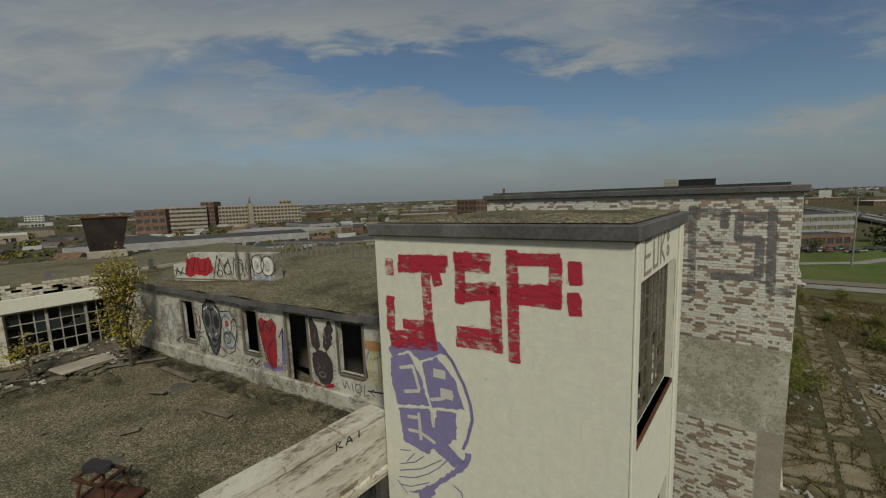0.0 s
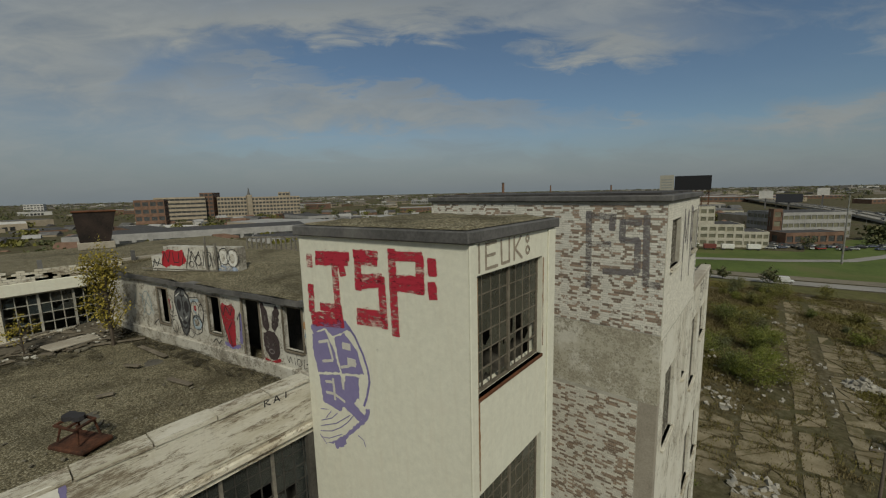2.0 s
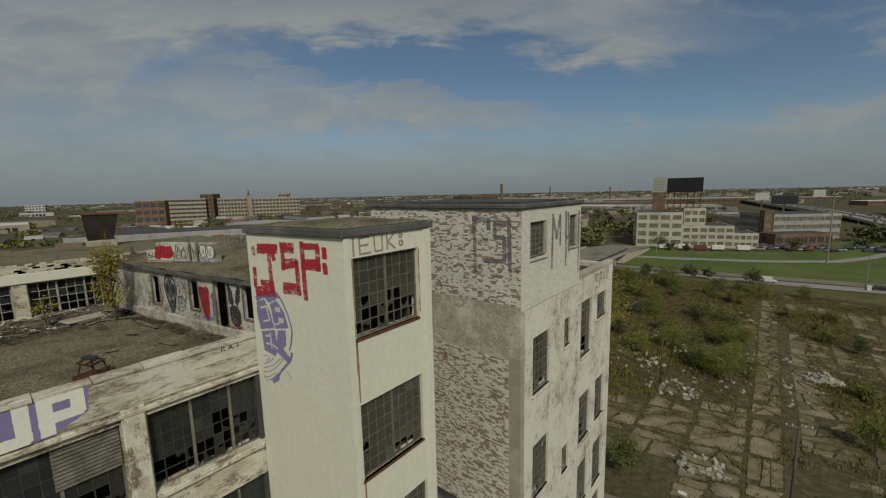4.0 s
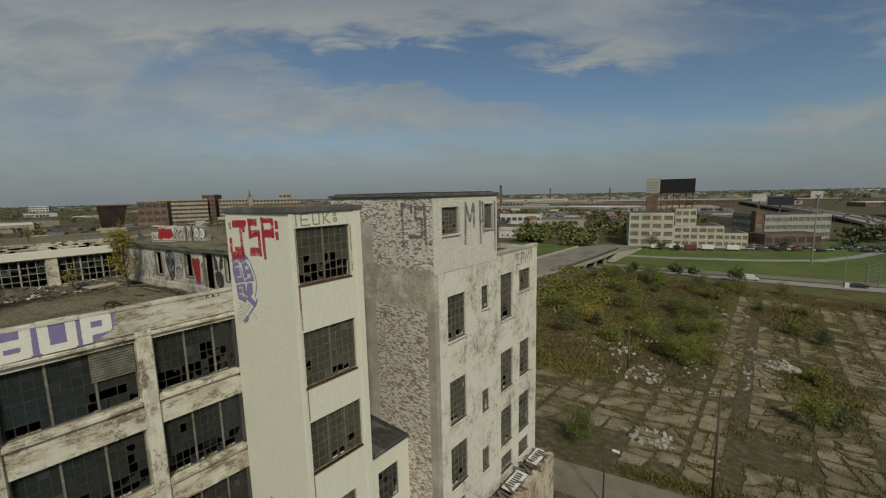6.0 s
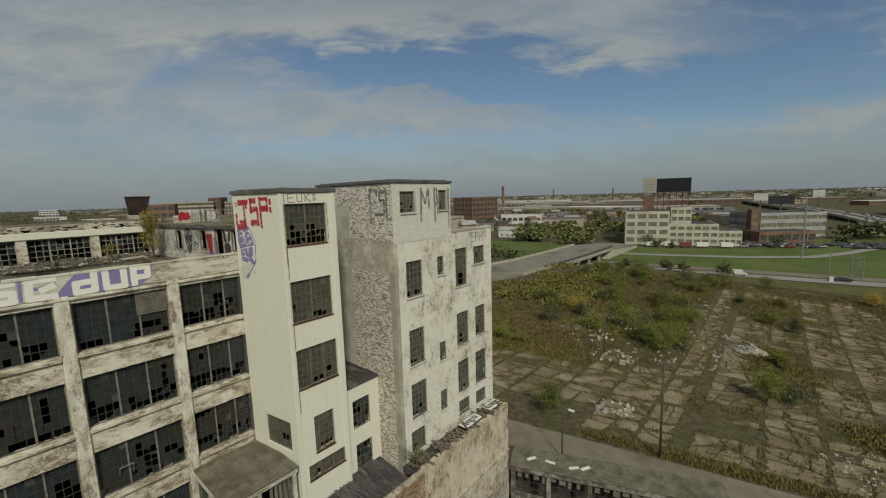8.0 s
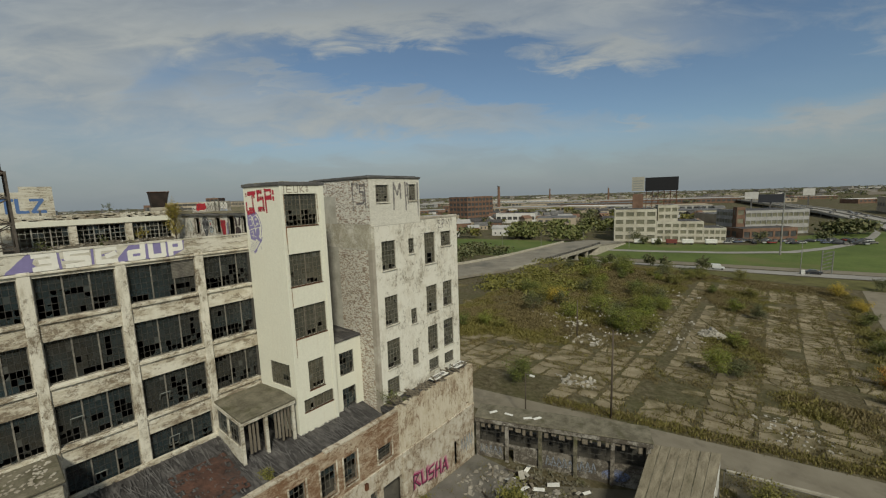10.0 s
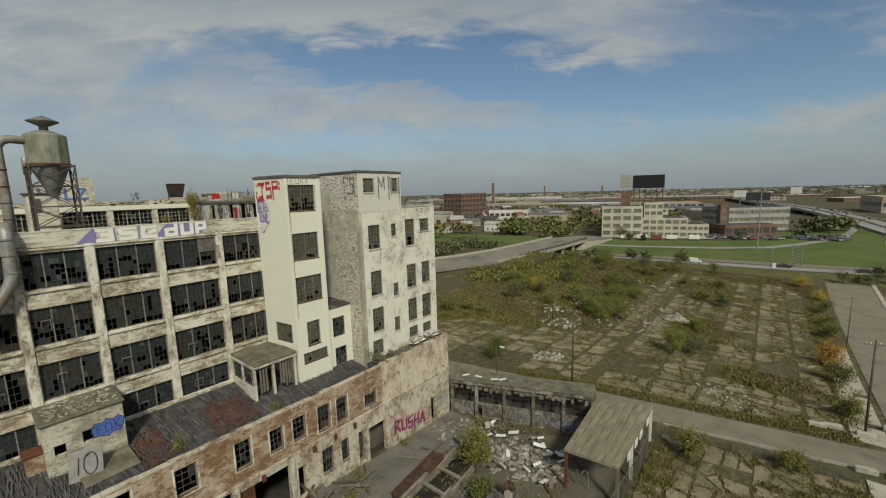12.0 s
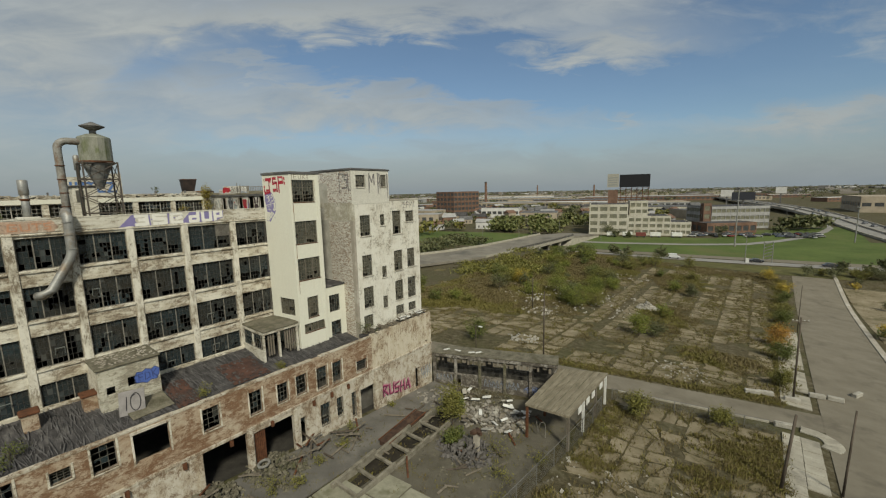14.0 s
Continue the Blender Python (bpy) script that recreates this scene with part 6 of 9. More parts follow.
part("pipe", lathe([(0.12, 0), (0.12, 4.4), (0.2, 4.45), (0.2, 5.5), (0.12, 5.6)], 14), GALV, small, "", True)
tagwall = thing("tagged_wall", "pale wall on the upper roof with blue letters", "wall", at=(0, 0, 0))
part("wall", boxes(((-14.25, -11.6, 26.42), (-14.0, -7.5, 28.2)), ((-14.25, -9.2, 28.2), (-14.0, -7.5, 28.6))), PARAPET, tagwall)
blues = [[(-11.4, 27.7), (-11.4, 26.75)], [(-11.0, 27.7), (-11.0, 26.8)], [(-11.0, 26.8), (-10.5, 26.8)], [(-10.5, 26.8), (-10.5, 27.7)], [(-10.25, 27.65), (-9.6, 27.65)], [(-9.92, 27.65), (-9.92, 26.75)], [(-9.4, 27.7), (-9.4, 26.8)], [(-9.4, 26.8), (-8.9, 26.8)], [(-8.7, 27.65), (-8.1, 27.65)], [(-8.1, 27.65), (-8.65, 26.8)], [(-8.65, 26.8), (-8.0, 26.8)]]
part("blue_letters", rough_strokes(facing_x(-14.0), blues, 0.2, 0.006, 41.0), sprayed("dull_blue_spray", (0.08, 0.15, 0.32), 0.95), tagwall, "dull blue block letters")
shack = thing("roof_shed", "pale plank shed with a dark window on the roof", "shed", at=(-9.6, -11.4, ROOF))
part("body", bevelled((-1.2, -0.8, 0), (1.2, 0.8, 3.2), 0.03), PARAPET, shack)
part("window", boxes(((1.21, -0.6, 1.9), (1.24, -0.1, 2.9))), INSIDE, shack)
part("roof", bevelled((-1.35, -0.95, 3.21), (1.35, 0.95, 3.33), 0.03), TIN, shack)

def shrub(name, label, at, height, spread, mat, seed, leaves=260, leaf=0.12, limbs=6, lean=0.0, category="bush", group=""):
    """Stem with limbs and a ragged crown of single leaves."""
    r = random.Random(seed)
    ob = thing(name, label, category, group, at=at)
    bm = bmesh.new()
    top = Vector((lean, 0, height * 0.72))
    add_tube(bm, (0, 0, -0.1), top, 0.012 * height + 0.015, 0.01, 6)
    tips = []
    for i in range(limbs):
        f = r.uniform(0.12, 0.8)
        a = r.uniform(0, 6.28)
        s = top * f
        e = s + Vector((math.cos(a) * spread * r.uniform(0.35, 0.95), math.sin(a) * spread * r.uniform(0.35, 0.95), height * r.uniform(0.1, 0.34)))
        if name in ("sapling", "weed_clump"):
            part("limb", tube(s, e, 0.006 * height + 0.006, 0.004, 5), BARK, ob)
        else:
            add_tube(bm, s, e, 0.006 * height + 0.006, 0.004, 5)
        tips.append((s, e))
    tips.append((top * 0.5, top * 1.25))
    part("stem", bm, BARK, ob)
    verts, faces = [], []
    for i in range(leaves):
        s, e = r.choice(tips)
        c = s.lerp(e, r.uniform(0.35, 1.1)) + Vector((r.gauss(0, 1), r.gauss(0, 1), r.gauss(0, 0.8))) * spread * 0.17
        c.z = max(c.z, 0.04)
        q = Euler((r.uniform(-1.2, 1.2), r.uniform(-1.2, 1.2), r.uniform(0, 6.28)))
        l = leaf * r.uniform(0.6, 1.35)
        k = len(verts)
        for u, v, w in ((-0.5, 0, 0), (0, -0.32, 0.06), (0.5, 0, 0), (0, 0.32, 0.06)):
            p = Vector((u * l, v * l, w * l))
            p.rotate(q)
            verts.append(tuple(c + p))
        faces.append((k, k + 1, k + 2, k + 3))
    me = bpy.data.meshes.new("crown")
    me.from_pydata(verts, [], faces)
    me.materials.append(mat)
    crown = new("crown", me)
    crown.parent = ob
    return ob


shrub("sapling", "slender sapling with yellow autumn leaves on the roof", (-10.3, -1.0, ROOF), 3.9, 0.6, AUTUMN, 5, 3600, 0.075, 38, category="tree")
shrub("sapling", "small thin yellow sapling below the broken windows", (-11.3, -3.0, ROOF), 1.7, 0.5, AUTUMN, 6, 420, 0.06, 9, category="tree")
shrub("weed", "low dry weed on the gravel roof", (-11.2, -3.9, ROOF), 0.8, 0.5, LEAF, 7, 70, 0.08, 6)
for k, (x, y, h) in enumerate(((-10.8, -5.6, 1.0), (-9.5, -8.8, 1.2), (-2.2, -9.2, 1.4), (-6.0, -13.2, 1.6), (-2.0, -17.0, 1.3), (-11.0, -12.0, 1.5), (-14.5, -8.0, 1.2), (-16, -4.0, 1.0), (-18, -9.0, 1.5))):
    shrub("weed", "tall green weed rooted in the roof gravel", (x, y, ROOF if x > -12.8 else 26.42), h, h * 0.45, LEAF, 40 + k, 90, 0.1, 6, group="roof weeds")
for k, (x, y, h, m_) in enumerate(((4.5, -8.3, 1.4, OLIVE), (4.4, -19.2, 1.9, LEAF), (3.6, -18.6, 1.5, LEAF), (5.3, 7.4, 2.3, LEAF), (4.9, -2.1, 1.0, OLIVE), (5.3, 9.0, 0.7, LEAF))):
    shrub("weed", "bushy weed growing out of the low roof edge", (x, y, 10.5), h, h * 0.55, m_, 60 + k, 420, 0.09, 10, group="roof weeds")

stove = thing("burnt_frame", "rusty burnt metal frame lying on the roof gravel", "scrap", at=(-3.9, -2.75, ROOF + 0.04), rz=25)
BURNT = mottled("charred_rust", (0.03, 0.018, 0.013), (0.13, 0.055, 0.032), 3.0, 0.9, 0.2)
part("tray", bevelled((-0.46, -0.3, 0), (0.46, 0.3, 0.1), 0.03), BURNT, stove, "flat rusty tray")
for x in (-0.3, 0.25):
    for y in (-0.2, 0.2):
        part("leg", tube((x, y, 0.15), (x * 0.8, y * 0.7, 0.5 + 0.12 * x), 0.022, sides=6), BURNT, stove)
part("top", boxes(((-0.3, -0.2, 0.5), (0.26, -0.16, 0.54)), ((-0.3, 0.16, 0.5), (0.26, 0.2, 0.54)), ((-0.3, -0.16, 0.5), (-0.25, 0.16, 0.54)), ((0.0, -0.16, 0.5), (0.04, 0.16, 0.54)), ((0.21, -0.16, 0.5), (0.26, 0.16, 0.54)), m=pose(0, 0, 0, 6, 4, 0)), BURNT, stove)
part("rag", blob(Matrix.Translation((-0.05, 0, 0.56)), 0.0, 0.0, 0.2, 0.13, 0.0, 4.0, 0.9, 14, 0.08), BLACK, stove, "charred black rag")
for k, (x, y, l, a) in enumerate(((-7.6, -1.1, 0.5, 30), (-10.4, -0.9, 1.6, 62), (-8.4, -0.4, 1.7, 8), (-5.3, -0.6, 0.9, 15), (-6.0, -2.0, 0.35, 70), (-11.2, -4.4, 1.8, 80))):
    pl = thing("plank", "grey broken plank on the roof gravel", "plank", "roof scraps", at=(x, y, ROOF + 0.06), rz=a)
    part("board", bevelled((-l / 2, -0.07, 0), (l / 2, 0.07, 0.04), 0.008), WOOD, pl)
bm = bmesh.new()
for k in range(420):
    near_wall = rng.random() < 0.6
    x, y = (rng.uniform(-12.6, -10.4), rng.uniform(-12, -0.6)) if near_wall else (rng.uniform(-12, -2), rng.uniform(-9, 1.0))
    s = rng.uniform(0.02, 0.13) if near_wall else rng.uniform(0.015, 0.05)
    add_box(bm, (-s, -s * 0.6, 0), (s, s * 0.6, s * 0.5), pose(x, y, ROOF + 0.03 + (0.16 * smooth01((-11.6 - x) / 1.2)), rng.uniform(-15, 15), 0, rng.uniform(0, 180)))
tagged(mesh_object("roof_debris", bm, mottled("dirty_chips", (0.09, 0.078, 0.055), (0.24, 0.22, 0.17), 2.0, 0.95, grain=9)), "scattered grey rubble and chips along the roof", "debris", kind="stuff")

# a bank of dirt and rotten felt along the foot of the set-back wall
bank = bmesh.new()
nx, ny = 12, 90
grid = []
for i in range(nx + 1):
    row_ = []
    for j in range(ny + 1):
        x, y = SBX + 0.01 + 1.75 * i / nx, -14.0 + 13.4 * j / ny
        f = i / nx
        h = max(0.0, (1 - f) ** 0.7 * 0.34 * (0.55 + 0.9 * noise.noise((x * 0.9, y * 0.7, 6))) + 0.1 * noise.noise((x * 4, y * 4, 8)) * (1 - f))
        row_.append(bank.verts.new((x + 0.25 * f * noise.noise((y * 0.8, 3, 1)), y, ROOF + (0.02 if f < 1 else -0.05) + 0.16 * smooth01((-11.6 - x) / 1.2) + h)))
    grid.append(row_)
for i in range(nx):
    for j in range(ny):
        bank.faces.new((grid[i][j], grid[i + 1][j], grid[i + 1][j + 1], grid[i][j + 1]))
tagged(mesh_object("soil_bank", bank, mottled("rotten_felt_soil", (0.05, 0.043, 0.032), (0.15, 0.13, 0.098), 2.6, 0.95, grain=16, bump=0.5, stain=(0.035, 0.03, 0.023), stain_scale=1.2)), "bank of dark soil and rotten felt along the set-back wall", "soil", kind="stuff")
br = random.Random(61)
bm = bmesh.new()
for k in range(260):
    x, y = SBX + 0.2 + 1.9 * br.random() ** 1.3, br.uniform(-13, -0.7)
    l, w_ = br.uniform(0.15, 0.9), br.uniform(0.015, 0.06)
    add_box(bm, (-l / 2, -w_, 0), (l / 2, w_, 0.03), pose(x, y, ROOF + 0.1 + 0.3 * max(0, (-11.7 - x)), br.uniform(-12, 12), br.uniform(-16, 16), br.gauss(80, 40)))
tagged(mesh_object("splintered_wood", bm, WOOD), "splintered grey laths strewn below the windows", "wood scraps", kind="stuff")
bm = bmesh.new()
for k in range(170):
    x, y = SBX + 0.25 + 1.9 * br.random() ** 1.2, br.uniform(-13, -0.7)
    r_ = br.uniform(0.02, 0.075)
    add_box(bm, (-r_, -r_ * 0.7, 0), (r_, r_ * 0.7, r_ * 0.8), pose(x, y, ROOF + 0.1 + 0.28 * max(0, (-11.7 - x)), br.uniform(-20, 20), br.uniform(-20, 20), br.uniform(0, 180)))
tagged(mesh_object("plaster_lumps", bm, mottled("fallen_plaster", (0.38, 0.365, 0.32), (0.6, 0.58, 0.51), 3.0, 0.9, grain=12)), "pale lumps of fallen plaster on the roof", "rubble", kind="stuff")
slab_ = thing("concrete_slab", "cracked pale slab lying below the broken windows", "slab", at=(-11.4, -1.9, ROOF + 0.12), rz=14)
part("slab", bevelled((-0.4, -0.65, 0), (0.4, 0.65, 0.07), 0.02), CEMENT, slab_)

SOILDRIFT = sprayed("blown_soil", (0.045, 0.038, 0.023), 0.4, (1, 1, 1), 4.5, 0.16)
drift = tagged(new("soil_drift"), "dark soil and moss drifted over the roof gravel", "soil", kind="structure")
for k in range(26):
    if k < 12:
        f = k / 11
        x, y = -12.3 + 11.0 * f, -0.75 + 2.0 * f + rng.uniform(-0.2, 0.1)
        ru, rv = rng.uniform(0.7, 1.2), rng.uniform(0.18, 0.4)
    elif k < 24:
        x, y, ru, rv = rng.uniform(-12.2, -10.2), rng.uniform(-10, -0.8), rng.uniform(0.4, 1.0), rng.uniform(0.5, 1.6)
    else:
        x, y, ru, rv = rng.uniform(-10, -2), rng.uniform(-8, -0.2), rng.uniform(0.3, 1.1), rng.uniform(0.2, 0.5)
    lift = 0.075 + 0.16 * smooth01((-11.6 - x) / 1.2)
    part("patch", blob(Matrix.Translation((0, 0, ROOF + lift)), x, y, ru, rv, 0.0006 * k, 80.0 + k, 0.6, 26, 0.004), SOILDRIFT, drift)

hop = thing("roof_hopper", "dark rusty tapering steel hopper on the far roof", "hopper", at=(-19.45, 0.4, 26.42), rz=-8)
bm = bmesh.new()
lo = [bm.verts.new(p) for p in ((-0.6, -0.6, 0.35), (0.6, -0.6, 0.35), (0.6, 0.55, 0.35), (-0.6, 0.55, 0.35))]
hi = [bm.verts.new(p) for p in ((-0.8, -0.72, 1.8), (0.8, -0.72, 1.8), (0.8, 0.86, 1.8), (-0.8, 0.86, 1.8))]
bm.faces.new(lo[::-1])
bm.faces.new(hi)
for i in range(4):
    bm.faces.new((lo[i], lo[(i + 1) % 4], hi[(i + 1) % 4], hi[i]))
part("box", bm, mottled("dark_rusted_plate", (0.02, 0.017, 0.016), (0.06, 0.042, 0.034), 1.5, 0.8, 0.2), hop)
part("rim", bevelled((-0.85, -0.77, 1.8), (0.85, 0.91, 1.87), 0.02), RUST, hop)
part("base", bevelled((-0.75, -0.7, 0), (0.75, 0.7, 0.35), 0.03), CEMENT, hop)

low_block = thing("graffiti_block", "low white roof block covered with tags", "roof block", at=(0, 0, 0))
GB = run((-10.75, 0.25), (-6.66, 2.03))
part("wall", wall_mesh(0.95, 4.1, 26.2, 27.15, 0.35, [], GB), PENT, low_block)
part("wall_low", wall_mesh(0.35, 0.94, 26.2, 26.8, 0.3, [], GB), PENT, low_block)
part("red_tag", sheet(GB, [(0.8, 26.5), (0.9, 26.95), (1.25, 27.06), (1.5, 26.98), (1.8, 27.05), (1.92, 26.62), (1.6, 26.45), (1.2, 26.5), (1.0, 26.4)], 0.004, 0.05, 51.0), sprayed("bubble_red", (0.36, 0.02, 0.03), 0.9), low_block, "red bubble tag")
part("black_tag", rough_strokes(GB, [[(0.85, 26.55), (0.98, 26.95), (1.12, 26.6), (1.25, 26.98)], [(1.35, 26.95), (1.38, 26.6), (1.6, 26.6), (1.62, 26.95)], [(1.72, 26.5), (1.85, 26.95)], [(2.05, 26.5), (2.2, 27.0), (2.35, 26.7), (2.5, 27.0), (2.6, 26.5)], circle(2.45, 26.7, 0.12, 0.18), [(1.9, 26.4), (2.1, 27.1), (2.4, 26.4)], circle(3.55, 26.85, 0.22, 0.28), circle(3.9, 26.8, 0.24, 0.3), [(2.75, 26.45), (2.75, 27.0), (3.0, 26.95), (3.05, 26.45)], [(0.4, 26.4), (0.5, 26.7), (0.6, 26.45), (0.75, 26.72)], [(0.4, 26.62), (0.85, 26.5)], circle(2.9, 26.7, 0.09, 0.2), circle(3.2, 26.75, 0.08, 0.22), [(2.65, 26.5), (2.7, 27.05)], circle(2.15, 26.55, 0.1, 0.1), [(3.25, 26.5), (3.35, 27.0), (3.4, 26.5)]], 0.026, 0.012, 3.0, 0.6), INK, low_block)
part("blue_tag", blob(GB, 3.6, 26.42, 0.4, 0.14, 0.006, 53.0, 0.4, 20), sprayed("pale_blue_spray", (0.30, 0.36, 0.46), 0.6), low_block)
part("white_tag", rough_strokes(GB, [circle(3.5, 26.8, 0.14, 0.2), circle(3.88, 26.78, 0.15, 0.22)], 0.1, 0.009, 5.0), WHITE, low_block)
part("rail", boxes(((0.0, 26.35, 0.1), (4.0, 26.39, 0.13)), ((2.9, 26.3, 0.1), (2.95, 27.5, 0.14)), ((3.3, 26.3, 0.1), (3.35, 27.3, 0.14)), m=GB), STEEL, low_block)
rail = thing("roof_railing", "rusted slatted railing at the edge of the far roof", "railing", at=(-10.6, 3.7, 26.4), rz=28)
for z in (0.12, 0.68):
    part("rail", boxes(((0, -0.03, z), (6.5, 0.03, z + 0.06))), STEEL, rail)
for i in range(28):
    part("bar", boxes(((0.12 + 0.225 * i, -0.02, 0.18), (0.17 + 0.225 * i, 0.02, 0.68)), m=pose(0, 0, 0, 0, rng.uniform(-2, 2), 0)), STEEL, rail)
tagged(mesh_object("roof_back", boxes(((-12.78, 3.5, 26.0), (-3.05, 9.0, 26.38))), GRAVEL), "flat brown gravel roof behind the penthouse", "roof", kind="structure")
tagged(mesh_object("wall_rear", boxes(((-12.78, 8.8, 2.0), (-3.05, 9.0, 25.99))), FACADE), "rear wall of the penthouse block", "wall", kind="structure")

# ---- roads, pavements ----
SLOPE = 0.27                       # the side street is laid askew to fit the camera's view
tagged(mesh_object("road_side", strip([(x, 31.6 + SLOPE * (x - 25)) for x in range(-45, 46, 5)], [(x, 36.6 + SLOPE * (x - 25)) for x in range(-45, 46, 5)], 0.06, 0, 2), ASPHALT), "cracked grey side street between the lots", "road", kind="structure")
RL = lambda y: 44.6 + 0.022 * (y - 30)
RR = lambda y: 55.6 + 0.018 * (y - 70)
ys = list(range(-40, 160, 5))
tagged(mesh_object("road_main", strip([(RL(y), y) for y in ys], [(RR(y), y) for y in ys], 0.07, 0, 3), ASPHALT), "wide empty grey asphalt road", "road", kind="structure")
tagged(mesh_object("kerb", strip([(RR(y), y) for y in ys], [(RR(y) + 0.9, y) for y in ys], 0.2, 0.25), CEMENT), "pale concrete kerb along the road", "kerb", kind="structure")
tagged(mesh_object("kerb_side", strip([(x, 31.3 + SLOPE * (x - 25)) for x in range(25, 41, 3)], [(x, 31.6 + SLOPE * (x - 25)) for x in range(25, 41, 3)], 0.18, 0.22), WALKWAY), "pale kerb of the side street", "kerb", kind="structure")
pavement = tagged(new("pavement"), "pale concrete pavement flags beside the road", "pavement", kind="structure")


def on_slope(x, y, lift):
    """A place on the ground, tilted as the ground lies there."""
    e = 1.5
    sx, sy = (gz(x + e, y) - gz(x - e, y)) / (2 * e), (gz(x, y + e) - gz(x, y - e)) / (2 * e)
    return Matrix.Translation((x, y, gz(x, y) + lift)) @ Vector((0, 0, 1)).rotation_difference(Vector((-sx, -sy, 1))).to_matrix().to_4x4()


def slab_mesh(w, d, h=0.12):
    bm = boxes(((-w / 2, -d / 2, -h), (w / 2, d / 2, 0)))
    me = bpy.data.meshes.new("flag")
    bmesh.ops.recalc_face_normals(bm, faces=bm.faces)
    bm.to_mesh(me)
    bm.free()
    return me


flag = slab_mesh(1.45, 1.45)
flag.materials.append(WALKWAY)
for i in range(2):
    for y in [v * 1.5 for v in range(8, 23)] + [v * 1.5 for v in range(29, 56)]:
        if rng.random() < 0.93:
            x = 41.7 + 1.5 * i + 0.02 * (y - 30)
            f = new("flag", flag)
            f.parent = pavement
            f.matrix_basis = on_slope(x, y, 0.13 + rng.uniform(-0.02, 0.02)) @ pose(0, 0, 0, rng.uniform(-0.9, 0.9), rng.uniform(-0.9, 0.9), rng.uniform(-1.5, 1.5))
for k in range(14):
    a = radians(-20 + 8 * k)
    x, y = 43.2 + 1.9 * math.cos(a), 34.0 + 1.9 * math.sin(a)
    f = new("flag", flag)
    f.parent = pavement
    f.matrix_basis = on_slope(x, y, 0.12 + 0.004 * k) @ pose(0, 0, 0, 0, 0, math.degrees(a))

# ---- concrete lot: broken slabs ----
lot = tagged(new("concrete_lot"), "cracked concrete slabs overgrown with weeds", "pavement", kind="structure")
LOT_SLABS = []


def oval(x, y, cx, cy, rx, ry):
    return smooth01(1.6 - 1.2 * math.hypot((x - cx) / rx, (y - cy) / ry))


def veg(x, y):
    """How overgrown a spot is, 0 to 1."""
    n = 0.28 + 0.42 * noise.noise((x * 0.075, y * 0.06, 3.3)) + 0.3 * noise.noise((x * 0.21, y * 0.19, 1.1))
    n += 0.5 * smooth01((11.0 - x) / 4.0) * smooth01((y - 50 - 0.45 * x) / 5.0)
    n += 0.5 * oval(x, y, 22.6, 72, 5.5, 14) + 0.4 * oval(x, y, 20, 112, 7, 12) + 0.5 * oval(x, y, 33, 55, 6.5, 5)
    n += 0.35 * smooth01((y - 126) / 8)
    n -= 0.35 * oval(x, y, 3.0, 42, 7, 8) + 0.4 * oval(x, y, 21, 45, 7, 5) + 0.3 * oval(x, y, 11.5, 62, 2.2, 22)
    return n


sr = random.Random(21)


SKEW = 0.27                        # cross joints are laid askew to fit the view, like the side street


def cut(poly, px_, py_, a, gap):
    """The two sides of a polygon split along a line, with a gap between them."""
    nx_, ny_ = math.cos(a), math.sin(a)
    out = []
    for s in (1, -1):
        keep = []
        d = [s * ((x - px_) * nx_ + (y - py_) * ny_) - gap for x, y in poly]
        for i, (x, y) in enumerate(poly):
            j = (i + 1) % len(poly)
            if d[i] >= 0:
                keep.append((x, y))
            if d[i] * d[j] < 0:
                f = d[i] / (d[i] - d[j])
                keep.append((x + (poly[j][0] - x) * f, y + (poly[j][1] - y) * f))
        if len(keep) > 2:
            out.append(keep)
    return out


def slab_pieces(w, l, cracks):
    """One cast slab of w by l with worn edges, cracked into pieces that stayed in place: rings of points."""
    polys = [[(-w / 2, -l / 2), (w / 2, -l / 2), (w / 2, l / 2), (-w / 2, l / 2)]]
    for _ in range(cracks):
        big_ = max(range(len(polys)), key=lambda k: (max(q[0] for q in polys[k]) - min(q[0] for q in polys[k])) * (max(q[1] for q in polys[k]) - min(q[1] for q in polys[k])) * sr.uniform(0.5, 1.5))
        poly = polys.pop(big_)
        mx_, my_ = sum(q[0] for q in poly) / len(poly), sum(q[1] for q in poly) / len(poly)
        a = (math.pi / 2 if sr.random() < 0.52 else 0.0) + sr.gauss(0, 0.42)
        polys += cut(poly, mx_ + sr.uniform(-0.5, 0.5), my_ + sr.uniform(-0.5, 0.5), a, sr.uniform(0.015, 0.11))
    rings = []
    for poly in polys:
        ring = []
        for (x, y), (x2, y2) in zip(poly, poly[1:] + poly[:1]):
            n = max(1, int(math.hypot(x2 - x, y2 - y) / 0.6))
            ring += [(x + (x2 - x) * i / n, y + (y2 - y) * i / n) for i in range(n)]
        mx_, my_ = sum(q[0] for q in ring) / len(ring), sum(q[1] for q in ring) / len(ring)
        ring = [(x + (mx_ - x) * q, y + (my_ - y) * q) for x, y in ring for q in (sr.uniform(0.0, 0.09) if sr.random() < 0.74 else sr.uniform(0.1, 0.34),)]
        if sr.random() > 0.07:
            rings.append(ring)
    return rings


